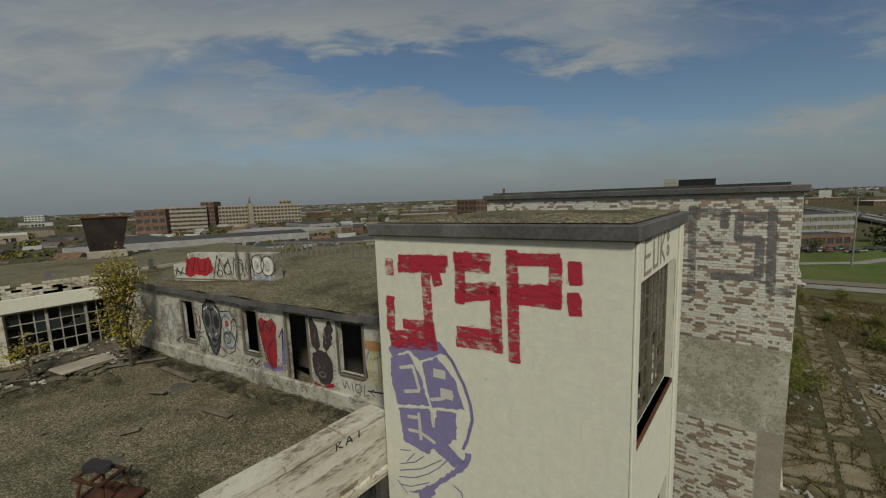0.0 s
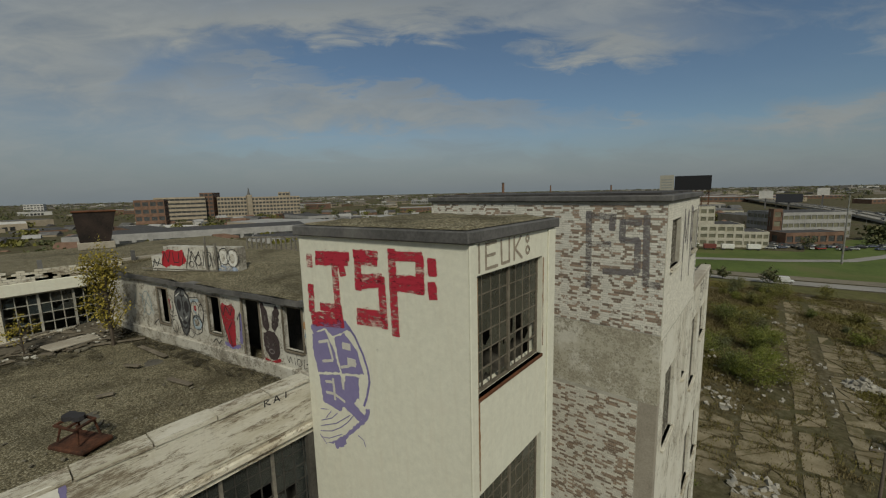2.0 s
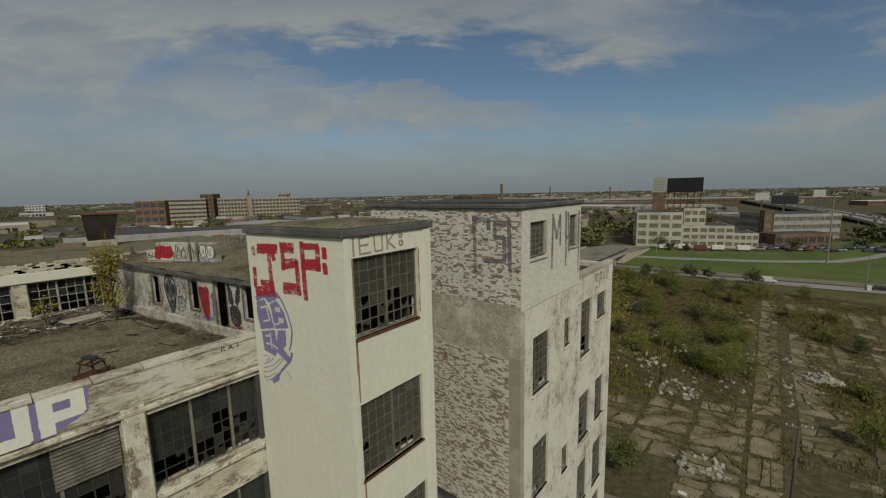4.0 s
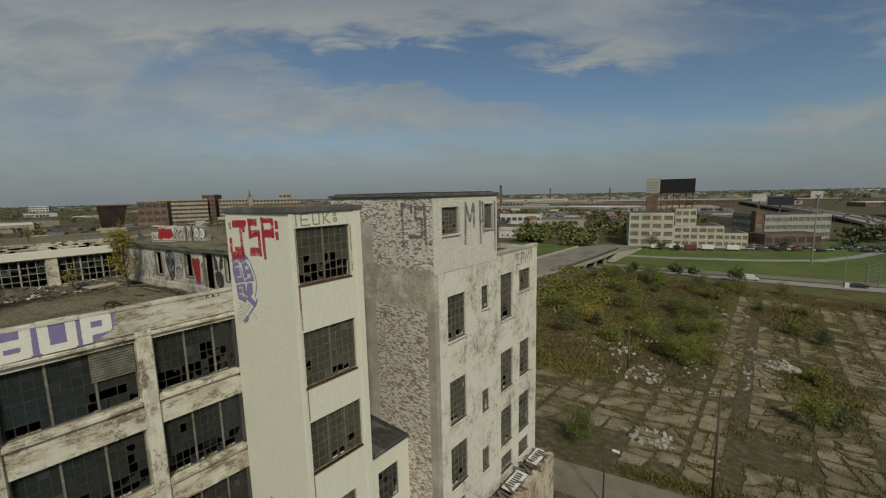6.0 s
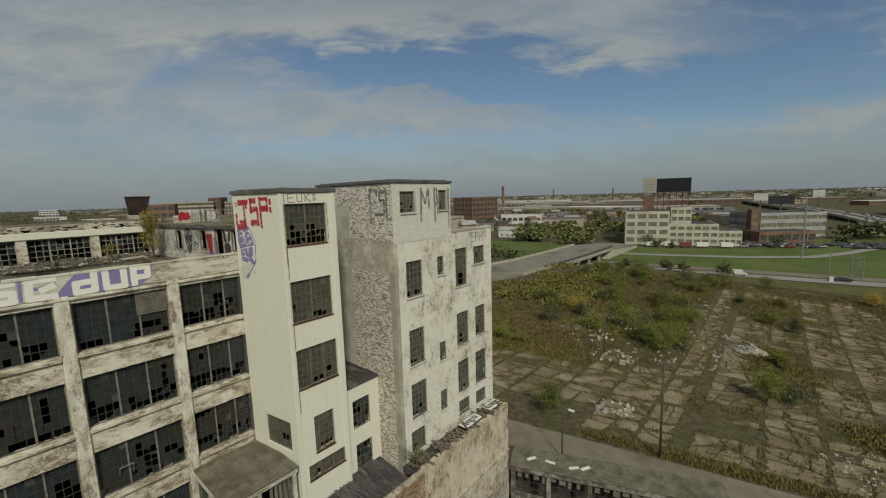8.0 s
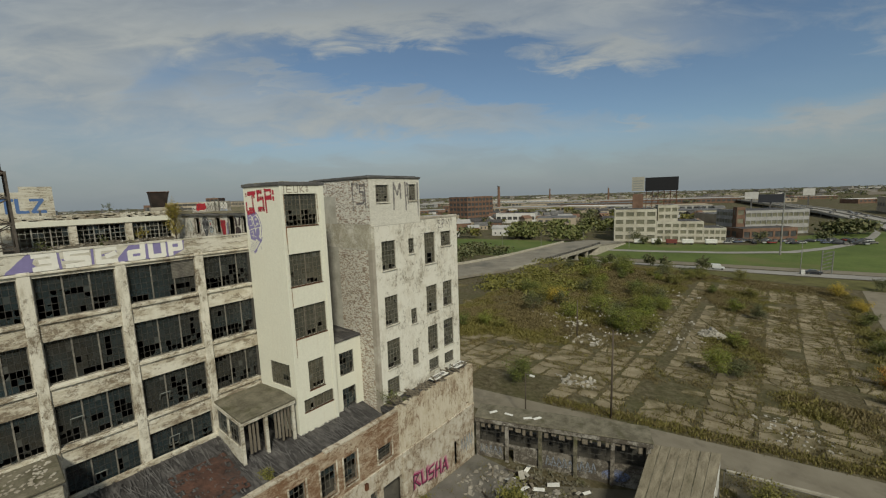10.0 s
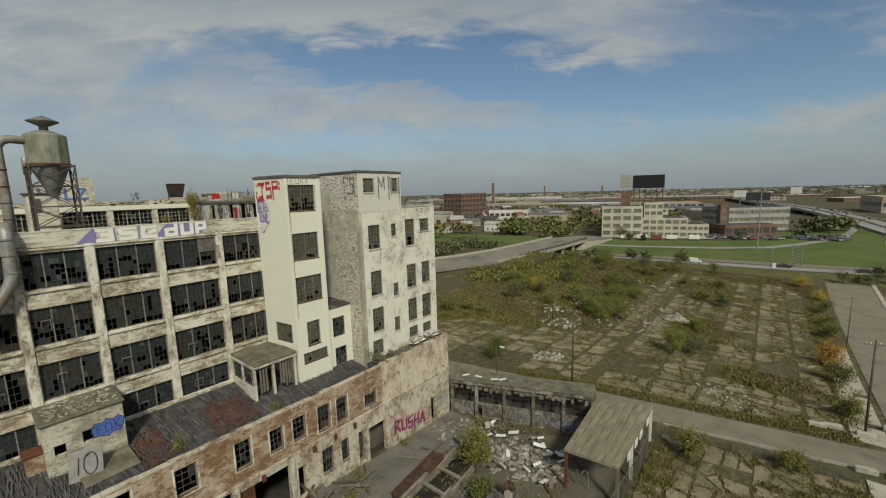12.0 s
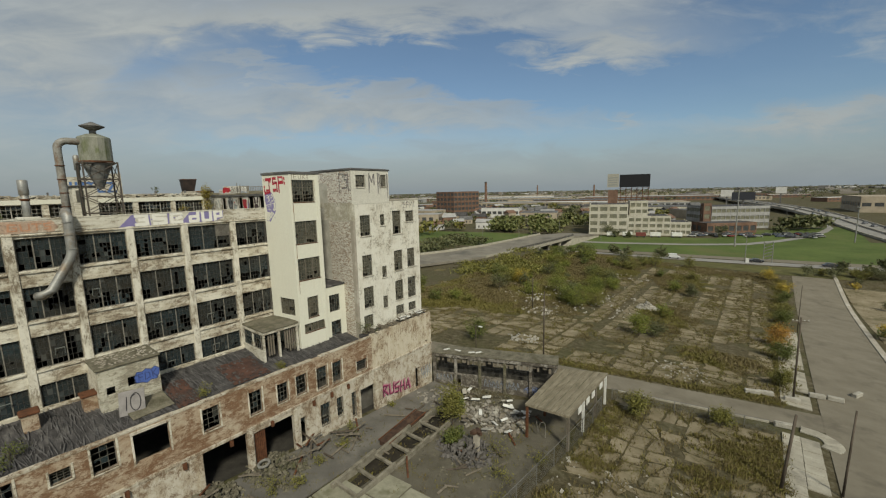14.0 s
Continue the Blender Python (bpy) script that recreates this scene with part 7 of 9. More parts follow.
def slab_data(rings):
    verts, faces = [], []
    for ring in rings:
        ring = [(x, y + SKEW * x) for x, y in ring]
        dz, tx, ty = sr.uniform(-0.04, 0.02), sr.uniform(-0.012, 0.012), sr.uniform(-0.012, 0.012)
        k, n = len(verts), len(ring)
        verts += [(x, y, -0.3) for x, y in ring] + [(x, y, dz + tx * x + ty * y) for x, y in ring]
        faces.append(tuple(range(k + n, k + 2 * n)))
        faces += [(k + i, k + (i + 1) % n, k + n + (i + 1) % n, k + n + i) for i in range(n)]
    return verts, faces


cells = []
bounds = [-43.3 + 5.4 * i for i in range(10)] + [10.7, 14.0, 15.4, 21.5, 26.9, 32.3, 37.5, 41.0]
for xa, xb in zip(bounds, bounds[1:]):
    if xb - xa < 2:
        continue
    y = 39.0 + SLOPE * ((xa + xb) / 2 - 25) + sr.uniform(0, 0.8)
    while y < 138:
        l = sr.uniform(4.0, 6.5) if y < 50 else sr.uniform(2.6, 6.2)
        cells.append(((xa + xb) / 2, y + l / 2, xb - xa - sr.uniform(0.2, 0.5), l - sr.uniform(0.12, 0.4)))
        y += l
for xa, xb in zip((25.3, 29.0, 33.1, 37.2), (29.0, 33.1, 37.2, 40.8)):
    y = -20.0 + sr.uniform(0, 2)
    while y < 27.4 + SLOPE * ((xa + xb) / 2 - 25):
        l = sr.uniform(3.4, 5.6)
        cells.append(((xa + xb) / 2, y + l / 2, xb - xa - sr.uniform(0.05, 0.25), l - sr.uniform(0.05, 0.25)))
        y += l
count = 0
rest_v, rest_f = [], []
for x, y, w, l in sorted(cells, key=lambda c: c[1]):
    near_lot = y < 36
    grown = 0.0 if near_lot else veg(x, y)
    if grown > 0.62 or sr.random() < 0.03:
        continue
    rings = slab_pieces(w, l, int(w * l / 5.2) + sr.choice((0, 1, 2)) - (2 if 39 < y < 50 else 0))
    if grown > 0.42:
        rings = [q for q in rings if sr.random() > (grown - 0.42) * 3.0]
    if not rings:
        continue
    m_ = on_slope(x, y, sr.uniform(0.075, 0.11) - (0.015 if near_lot else 0.0)) @ pose(0, 0, 0, sr.uniform(-0.2, 0.2), sr.uniform(-0.2, 0.2), sr.uniform(-1.6, 1.6))
    verts, faces = slab_data(rings)
    LOT_SLABS.append((x, y, rings))
    count += 1
    if count <= 300:
        me = bpy.data.meshes.new("slab")
        me.from_pydata(verts, [], faces)
        me.materials.append(SLAB)
        o_ = new("slab", me)
        o_.parent = lot
        o_.matrix_basis = m_
    else:
        k = len(rest_v)
        rest_v += [tuple(m_ @ Vector(v)) for v in verts]
        rest_f += [tuple(k + i for i in f) for f in faces]
if rest_v:
    me = bpy.data.meshes.new("far_slabs")
    me.from_pydata(rest_v, [], rest_f)
    me.materials.append(SLAB)
    ob = new("far_slabs", me)
    ob.parent = lot
    tagged(ob, kind="stuff")

# weeds and dry grass between the slabs
def blades(spots, name, label, mat, seed, size=0.3, per=7):
    r = random.Random(seed)
    verts, faces = [], []
    for x, y, z, s in spots:
        for i in range(per):
            a, l = r.uniform(0, 6.28), size * s * r.uniform(0.5, 1.5)
            bx, by = x + r.gauss(0, 0.28 * s), y + r.gauss(0, 0.28 * s)
            dx, dy = math.cos(a) * l * 0.55, math.sin(a) * l * 0.55
            wx, wy = -math.sin(a) * l * 0.13, math.cos(a) * l * 0.13
            k = len(verts)
            verts += [(bx - wx, by - wy, z - 0.03), (bx + wx, by + wy, z - 0.03), (bx + dx * 0.6 + wx * 0.9, by + dy * 0.6 + wy * 0.9, z + l * 0.62), (bx + dx, by + dy, z + l * r.uniform(0.55, 1.0))]
            faces.append((k, k + 1, k + 2, k + 3))
    me = bpy.data.meshes.new(name)
    me.from_pydata(verts, [], faces)
    me.materials.append(mat)
    return tagged(new(name, me), label, "grass", kind="stuff")


DRY = leafy("dry_grass", (0.106, 0.08, 0.032), (0.132, 0.103, 0.042), (0.15, 0.122, 0.048))
spots, green = [], []
wr = random.Random(31)
for k in range(60000):
    x, y = wr.uniform(-30, 43), 38 + 106 * wr.random() ** 1.15
    if y < 38.5 + SLOPE * (x - 25) or x > 42.3 + 0.022 * (y - 30):
        continue
    v = veg(x, y) + 0.3 * noise.noise((x * 0.4, y * 0.4, 5.5))
    if wr.random() < smooth01((v - 0.36) / 0.42) * 0.9:
        (green if noise.noise((x * 0.09, y * 0.09, 8)) + 0.4 * noise.noise((x * 0.5, y * 0.5, 2)) > 0.1 else spots).append((x, y, gz(x, y) + 0.04, wr.uniform(0.7, 1.7) * (1.4 if v > 0.75 else 0.9)))
for x, y, rings in LOT_SLABS:
    for ring in rings:
        for (p, q), (p2, q2) in zip(ring, ring[1:] + ring[:1]):
            if wr.random() < 0.9:
                f = wr.random()
                (spots if wr.random() < 0.7 else green).append((x + (p + (p2 - p) * f) * 1.03, y + (q + (q2 - q) * f) * 1.03 + SKEW * (p + (p2 - p) * f), gz(x, y) + 0.04, wr.uniform(0.4, 1.5)))
for k in range(20000):
    x, y = wr.uniform(25.3, 41.2), wr.uniform(-18, 31)
    v = 0.45 + 0.6 * noise.noise((x * 0.2, y * 0.2, 7.7)) + 0.35 * noise.noise((x * 0.7, y * 0.7, 4.1))
    if v > 0.5 and y < 30.5 + SLOPE * (x - 25):
        (spots if wr.random() < 0.5 else green).append((x, y, gz(x, y) + 0.08, wr.uniform(0.35, 1.1)))
for k in range(900):
    x = wr.uniform(6, 41.5)
    y = 37.4 + SLOPE * (x - 25) + abs(wr.gauss(0, 0.9))
    (spots if wr.random() < 0.5 else green).append((x, y, gz(x, y), wr.uniform(0.7, 1.6)))
for k in range(700):
    x, y = 41.2 + wr.gauss(0, 0.8), wr.uniform(46, 140)
    green.append((x + 0.02 * (y - 40), y, gz(x, y), wr.uniform(0.8, 2.0)))
for k in range(900):
    x, y = wr.uniform(57, 100), wr.uniform(60, 160)
    spots.append((x, y, gz(x, y), wr.uniform(0.8, 2.0)))
for k in range(500):
    x, y = wr.uniform(6.5, 24), wr.uniform(-12, 18)
    (spots if wr.random() < 0.5 else green).append((x, y, gz(x, y) + 0.05, wr.uniform(0.4, 1.1)))
blades(spots, "dry_grass", "tufts of dry brown grass in the joints", DRY, 32, 0.2, 16)
blades(green, "green_weeds", "low green weeds over the broken concrete", GRASS, 33, 0.22, 16)

# shrubs on the lot
br = random.Random(51)
for k, (x, y, h, s, m_) in enumerate(((21.8, 57.1, 5.0, 2.2, FRESH), (24.6, 58.8, 3.6, 2.0, FARLEAF), (6.9, 66.2, 6.2, 2.8, FRESH), (-0.9, 73.9, 5.6, 3.0, FRESH), (3.2, 69.0, 4.6, 2.6, LEAF), (10.0, 70.0, 4.0, 2.4, OLIVE), (25.7, 96.6, 4.2, 1.5, FARLEAF), (0.8, 34.7, 4.4, 2.2, LEAF), (41.6, 69.6, 4.8, 2.2, ORANGE), (42.1, 61.7, 4.2, 2.0, LEAF), (41.5, 48.6, 3.2, 1.4, OLIVE), (28.3, 26.4, 3.0, 1.6, OLIVE), (35.8, 30.6, 2.4, 1.3, OLIVE), (19.8, 139.5, 4.2, 2.4, OLIVE), (0.5, 128.2, 4.0, 3.0, FARLEAF), (41.3, 136.0, 4.4, 2.2, YELLOW), (43.0, 88.0, 3.6, 1.8, LEAF), (43.6, 98.0, 3.2, 1.8, OLIVE), (44.0, 110.0, 3.6, 2.0, LEAF), (44.5, 124.0, 3.4, 2.0, YELLOW), (14.3, 10.6, 5.2, 1.5, OLIVE), (16.4, 8.2, 2.0, 1.2, LEAF), (7.8, 74.0, 4.6, 2.2, FRESH), (6.0, 82.0, 5.0, 2.6, FRESH), (8.5, 88.0, 4.0, 2.2, FRESH), (-12.0, 76.0, 4.6, 3.0, YELLOW), (-16.0, 82.0, 4.4, 3.2, OLIVE), (-8.0, 92.0, 4.6, 3.0, FRESH), (12.8, 13.2, 2.6, 1.2, LEAF))):
    shrub("bush", ("green leafy bush", "yellowing bush", "orange autumn bush", "dark green bush", "olive green bush", "fresh green bush")[(LEAF, YELLOW, ORANGE, FARLEAF, OLIVE, FRESH).index(m_)] + " growing through broken concrete", (x, y, gz(x, y)), h, s, m_, 70 + k, int(1100 + 380 * h), 0.18, 24, group="lot bushes")
for k in range(84):
    for _ in range(30):
        x, y = br.uniform(-30, 30), br.uniform(48, 136)
        if veg(x, y) > 0.72:
            break
    h = br.uniform(1.4, 5.0)
    shrub("bush", "wild green bush on the overgrown lot", (x, y, gz(x, y)), h, h * 0.6, br.choice((LEAF, FRESH, OLIVE, FARLEAF)), 200 + k, int(350 + 330 * h), 0.21, 16, group="lot bushes")
for k in range(34):
    x, y = br.uniform(58, 105), br.uniform(85, 165)
    h = br.uniform(1.5, 4.5)
    shrub("bush", "dark green bush beyond the road", (x, y, gz(x, y)), h, h * 0.65, br.choice((FARLEAF, FARLEAF, LEAF, YELLOW)), 300 + k, int(150 + 80 * h), 0.32, 8, group="roadside bushes")

for k in range(22):
    x = 52 + 2.3 * k + br.uniform(-1, 1)
    y = 150 + 0.35 * (x - 52) + br.uniform(-3, 3)
    h = br.uniform(2.5, 5.0)
    shrub("bush", "dark hedge bush at the end of the road", (x, y, gz(x, y)), h, h * 0.7, br.choice((FARLEAF, FARLEAF, OLIVE)), 350 + k, int(300 + 120 * h), 0.32, 10, group="hedge bushes")
tagged(mesh_object("dirt_lot", strip([(58, y) for y in range(50, 146, 6)], [(100, y) for y in range(50, 146, 6)], 0.09, 0, 6), SLAB), "pale dirt lot with weeds beyond the road", "ground", kind="structure")

# ---- rubble ----
def rubble(name, label, cx, cy, r, h, n, size, mat, seed, thinness=0.7):
    q = random.Random(seed)
    bm = bmesh.new()
    for k in range(n):
        a, f = q.uniform(0, 6.28), math.sqrt(q.random())
        x, y = cx + r * f * math.cos(a), cy + r * 0.8 * f * math.sin(a)
        s = size * q.uniform(0.35, 1.3)
        z = gz(x, y) + h * (1 - f) * q.uniform(0.3, 1.0) + s * 0.1
        vs = add_box(bm, (-s, -s * thinness, -s * 0.45), (s, s * thinness, s * 0.45), pose(x, y, z, q.uniform(-35, 35), q.uniform(-35, 35), q.uniform(0, 360)))
        for v in vs:
            v.co += Vector((q.uniform(-1, 1), q.uniform(-1, 1), q.uniform(-1, 1))) * s * 0.22
    return tagged(mesh_object(name, bm, mat), label, "rubble", kind="stuff")


PALE = mottled("broken_concrete", (0.24, 0.222, 0.18), (0.42, 0.395, 0.34), 1.6, 0.92, grain=14)
SCRAPPILE = mottled("mossy_scrap", (0.05, 0.045, 0.03), (0.20, 0.18, 0.13), 2.2, 0.92, grain=8, stain=(0.075, 0.075, 0.03), stain_scale=0.9)
GREYRUB = mottled("grey_rubble", (0.13, 0.12, 0.10), (0.34, 0.31, 0.26), 1.6, 0.92, grain=10)
rubble("rubble_heap", "heap of pale broken concrete lumps on the lot", 19.2, 77.5, 2.3, 1.5, 90, 0.42, PALE, 1)
rubble("rubble_heap", "pale rubble strewn among weeds", 6.9, 40.8, 3.0, 0.4, 50, 0.24, PALE, 2)
rubble("rubble_heap", "pale rubble among the bushes", 2.0, 58.0, 4.0, 0.4, 45, 0.26, PALE, 3)
rubble("rubble_heap", "pale rubble among the bushes", -6.0, 66.0, 5.0, 0.4, 50, 0.3, PALE, 4)
rubble("rubble_heap", "pale rubble at the far edge of the lot", 6.0, 106.0, 8.0, 0.5, 26, 0.3, PALE, 5)
rubble("rubble_heap", "white broken stone on the lot edge", 30.0, 44.6, 4.5, 0.1, 80, 0.16, PALE, 6)
rubble("rubble_heap", "mossy heap of brick, wire and timber along the workshop", 7.4, -4.6, 3.0, 1.0, 420, 0.2, SCRAPPILE, 7, 0.45)
rubble("rubble_heap", "mossy brick rubble along the workshop", 7.3, -9.5, 2.6, 0.9, 300, 0.2, SCRAPPILE, 8, 0.45)
rubble("rubble_heap", "pale fallen plaster in the yard", 9.5, 14.8, 3.4, 0.4, 110, 0.2, GREYRUB, 9)
rubble("rubble_heap", "white fallen blocks and rubbish in the yard", 16.6, 15.2, 3.2, 0.5, 90, 0.2, PALE, 10)
rubble("rubble_heap", "grey broken blocks and timber in the yard", 16.0, 15.0, 4.2, 0.5, 260, 0.2, GREYRUB, 20)
rubble("rubble_heap", "dark heap of twisted scrap", 17.6, 8.2, 2.9, 1.5, 340, 0.26, mottled("burnt_scrap", (0.05, 0.046, 0.042), (0.17, 0.155, 0.14), 2.0, 0.85), 11, 0.25)
rubble("rubble_heap", "litter and stones by the fence", 31.0, 12.0, 6.0, 0.05, 80, 0.14, PALE, 12)

rubble("litter", "pale stones strewn among the weeds and bushes", 1.0, 74.0, 19.0, 0.5, 240, 0.24, PALE, 25)
rubble("litter", "pale stones strewn over the far lot", 20.0, 84.0, 16.0, 0.15, 90, 0.13, PALE, 26)
rubble("litter", "small dark litter strewn over the yard", 9.5, 10.0, 5.5, 0.06, 300, 0.1, SCRAPPILE, 21, 0.4)
rubble("litter", "small broken stone strewn over the yard", 19.5, 8.0, 6.5, 0.1, 380, 0.13, SCRAPPILE, 22, 0.5)
rubble("litter", "dark rubbish heaped along the yard wall", 13.5, 17.5, 4.6, 0.35, 320, 0.18, SCRAPPILE, 23, 0.4)
rubble("litter", "dirt and chips at the foot of the workshop", 7.0, 2.5, 3.6, 0.2, 260, 0.12, SCRAPPILE, 24, 0.5)

# ---- ruined yard ----
tagged(mesh_object("yard_floor", strip(line((6.0, -14.0), (5.9, 17.6), 16), line((12.6, -14.0), (10.2, 17.8), 16), 0.10, 0.2, 4), mottled("grey_yard_concrete", (0.10, 0.093, 0.08), (0.185, 0.172, 0.148), 0.35, 0.8, grain=16, stain=(0.09, 0.085, 0.07), stain_scale=0.3)), "grey concrete yard floor with weeds", "floor", kind="structure")
tagged(mesh_object("yard_apron", strip(line((15.2, -16.0), (12.8, 17.8), 16), line((24.0, -16.0), (23.6, 26.0), 16), 0.08, 0.2, 4), mottled("dusty_yard_concrete", (0.075, 0.067, 0.048), (0.145, 0.13, 0.098), 0.5, 0.9, grain=12, stain=(0.10, 0.09, 0.065), stain_scale=0.3)), "dusty broken concrete yard", "floor", kind="structure")
# no pit is dug: a flat sheet has the pit's shade in its colour
tagged(mesh_object("pit_floor", strip(line((12.6, -14.0), (10.3, 17.6), 12), line((15.1, -14.0), (12.7, 17.6), 12), 0.01, 0, 1), mottled("pit_shade_soil", (0.012, 0.01, 0.008), (0.045, 0.038, 0.026), 1.2, 0.8)), "flat trench floor coloured dark for the shade of a pit", "floor", kind="structure")
DIRTY = mottled("dirty_cement", (0.13, 0.115, 0.085), (0.27, 0.245, 0.19), 1.5, 0.92, grain=9, stain=(0.10, 0.09, 0.06), stain_scale=0.8)
trench = thing("service_trench", "concrete trench frame with cross beams", "trench", kind="structure")
def beam(a, b, w, h, lift, mat, parent, name):
    d = Vector((b[0] - a[0], b[1] - a[1], 0))
    l = d.length
    x, y = (a[0] + b[0]) / 2, (a[1] + b[1]) / 2
    return part(name, bevelled((-l / 2, -w / 2, 0), (l / 2, w / 2, h), 0.02, pose(x, y, gz(x, y) + lift, 0, 0, math.degrees(math.atan2(d.y, d.x)))), mat, parent)
for a, b in zip([(12.7, -3.0), (12.2, 2.0), (11.7, 7.0), (11.2, 12.0)], [(12.2, 2.0), (11.7, 7.0), (11.2, 12.0), (10.9, 16.0)]):
    beam(a, b, 0.3, 0.75, 0.0, DIRTY, trench, "edge_beam")
for a, b in zip([(15.1, -3.0), (14.7, 2.0), (14.2, 7.0)], [(14.7, 2.0), (14.2, 7.0), (13.7, 12.0)]):
    beam(a, b, 0.22, 0.6, 0.0, DIRTY, trench, "edge_beam")
for y in (-2.6, -0.4, 1.8, 4.0, 6.2, 8.6):
    beam((12.6 - 0.1 * y, y), (14.9 - 0.1 * y, y), 0.26, 0.26, 0.4, DIRTY, trench, "cross_beam")
DARKRUST = mottled("deep_rust", (0.03, 0.02, 0.015), (0.095, 0.055, 0.036), 1.6, 0.9, 0.1, stain=(0.12, 0.075, 0.05), stain_scale=0.8)
tank = thing("rusted_tank", "long rust-brown steel trough on the yard floor", "tank", at=(11.2, 6.6, gz(11.2, 6.6) + 0.1), rz=97)
part("body", bevelled((-3.0, -0.6, 0), (3.0, 0.6, 0.7), 0.06), DARKRUST, tank)
part("lip", boxes(((-3.05, -0.66, 0.7), (3.05, -0.56, 0.78)), ((-3.05, 0.56, 0.7), (3.05, 0.66, 0.78))), RUST, tank)
post = thing("steel_stump", "rusty bent steel column stump with a red cap", "column", at=(18.6, 8.6, gz(18.6, 8.6)))
part("stump", boxes(((-0.25, -0.2, 0), (0.25, 0.2, 2.0))), CEMENT, post)
part("cap", blob(Matrix.Translation((0, 0, 2.05)), 0, 0, 0.5, 0.38, 0, 5.0, 0.8, 12, 0.3), DARKRUST, post)
tyre = thing("tyre", "old pale tyre lying on the rubble", "tyre", at=(6.9, -5.4, gz(6.9, -5.4) + 0.95))
bm = bmesh.new()
for i in range(20):
    a = 2 * math.pi * i / 20
    b_ = 2 * math.pi * (i + 1) / 20
    add_tube(bm, (0.42 * math.cos(a), 0.42 * math.sin(a), 0.05 * math.sin(a)), (0.42 * math.cos(b_), 0.42 * math.sin(b_), 0.05 * math.sin(b_)), 0.11, sides=8)
part("tread", bm, mottled("dusty_rubber", (0.12, 0.115, 0.105), (0.26, 0.25, 0.22), 3.0, 0.9), tyre)

# court wall: piers, sill wall with tags, broken glazing and a beam on top
court = thing("court_wall", "derelict yard wall with piers and open glazing", "wall", kind="structure")
C0, C1 = (5.9, 17.7), (20.2, 23.3)
CM = run(C0, C1)
cl = math.hypot(C1[0] - C0[0], C1[1] - C0[1])
DARKPLASTER = peeling("dark_plaster", (0.33, 0.31, 0.27), (0.11, 0.095, 0.075), 0.55, 1.6, rust=(0.09, 0.075, 0.06), aged=(0.19, 0.17, 0.14))
part("sill_wall", wall_mesh(0, cl, 0.6, 3.0, 0.3, [(2.6, 3.6, 0.5, 2.9)], CM), DARKPLASTER, court, "low white wall with grey tags")
PALETAG = sprayed("faded_grey_tag", (0.20, 0.22, 0.25), 0.55, (1, 1, 1), 5.0, 0.2)
part("tag", strokes(CM, [[(6.6 + 0.5 * i, 1.7), (6.75 + 0.5 * i, 2.7), (7.0 + 0.5 * i, 1.9), (6.8 + 0.5 * i, 1.8)] for i in range(9)], 0.11, 0.005, 0.5, 61.0), PALETAG, court)
part("tag", strokes(CM, [[(0.4 + 0.45 * i, 1.9), (0.5 + 0.45 * i, 2.8), (0.7 + 0.45 * i, 2.0)] for i in range(5)], 0.1, 0.005, 0.5, 62.0), PALETAG, court)
part("tag", blob(CM, 12.6, 1.9, 1.1, 0.55, 0.004, 63.0, 0.4), sprayed("faded_blue", (0.16, 0.19, 0.30), 0.5), court)
for u in (0.2, 3.0, 6.1, 9.2, 12.3, 15.1):
    part("pier", boxes(((u - 0.17, 0.8, 0.0), (u + 0.17, 5.2, 0.25)), m=CM), SCRAPPILE if u in (6.1, 9.2) else DARKPLASTER, court)
part("top_beam", bevelled((-0.1, 5.2, -0.7), (cl + 0.1, 5.65, 0.32), 0.05, CM), DARKPLASTER, court, "sagging concrete roof edge")
part("roof_strip", bevelled((-0.1, 5.66, -2.2), (cl + 0.1, 5.8, 0.4), 0.04, CM), MOSSROOF, court, "grey strip of flat roof")
# shade behind the glazing is put into this wall's dark colour
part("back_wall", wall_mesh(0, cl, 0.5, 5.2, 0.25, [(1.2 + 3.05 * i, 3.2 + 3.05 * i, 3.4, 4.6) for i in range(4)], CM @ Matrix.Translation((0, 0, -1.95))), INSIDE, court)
bm = bmesh.new()
for i in range(22):
    u = 0.5 + i * 0.66
    add_box(bm, (u, 4.85 - rng.uniform(0, 0.5), -0.05), (u + rng.uniform(0.2, 0.6), 5.2, 0.05), CM)
part("torn_edge", bm, WOOD, court)
for u0 in (0.5, 3.3, 6.4, 9.5, 12.6):
    bm = bmesh.new()
    for i in range(6):
        if rng.random() < 0.85:
            add_box(bm, (u0 + 0.45 * i - 0.02, 3.0, -0.2), (u0 + 0.45 * i + 0.02, 4.9, -0.16), CM)
    for z in (3.5, 4.1):
        add_box(bm, (u0, z, -0.2), (u0 + 2.4, z + 0.04, -0.16), CM)
    part("glazing_bar", bm, DARKSTEEL, court)
for k in range(4):
    part("white_sheet", boxes(((-0.4, -0.14, 0), (0.4, 0.14, 0.04)), m=pose(C0[0] + 1.0 + 1.6 * rng.random() + k * 1.3, C0[1] + 0.9 + (k * 1.3 + 1) * 0.39, 5.82, rng.uniform(-6, 6), 0, rng.uniform(0, 90))), WHITE, court)

# open shed
shed = thing("open_shed", "open shed with a mossy flat roof on posts", "shed", kind="structure")
q4 = [(20.8, 13.9), (24.95, 14.5), (24.8, 27.2), (19.9, 24.6)]
zs = [5.25, 5.1, 4.35, 4.6]
bm = bmesh.new()
n = 16
def bil(u, v, dz):
    p = [(1 - u) * (1 - v), u * (1 - v), u * v, (1 - u) * v]
    return (sum(w * q[0] for w, q in zip(p, q4)), sum(w * q[1] for w, q in zip(p, q4)), sum(w * z for w, z in zip(p, zs)) + dz)
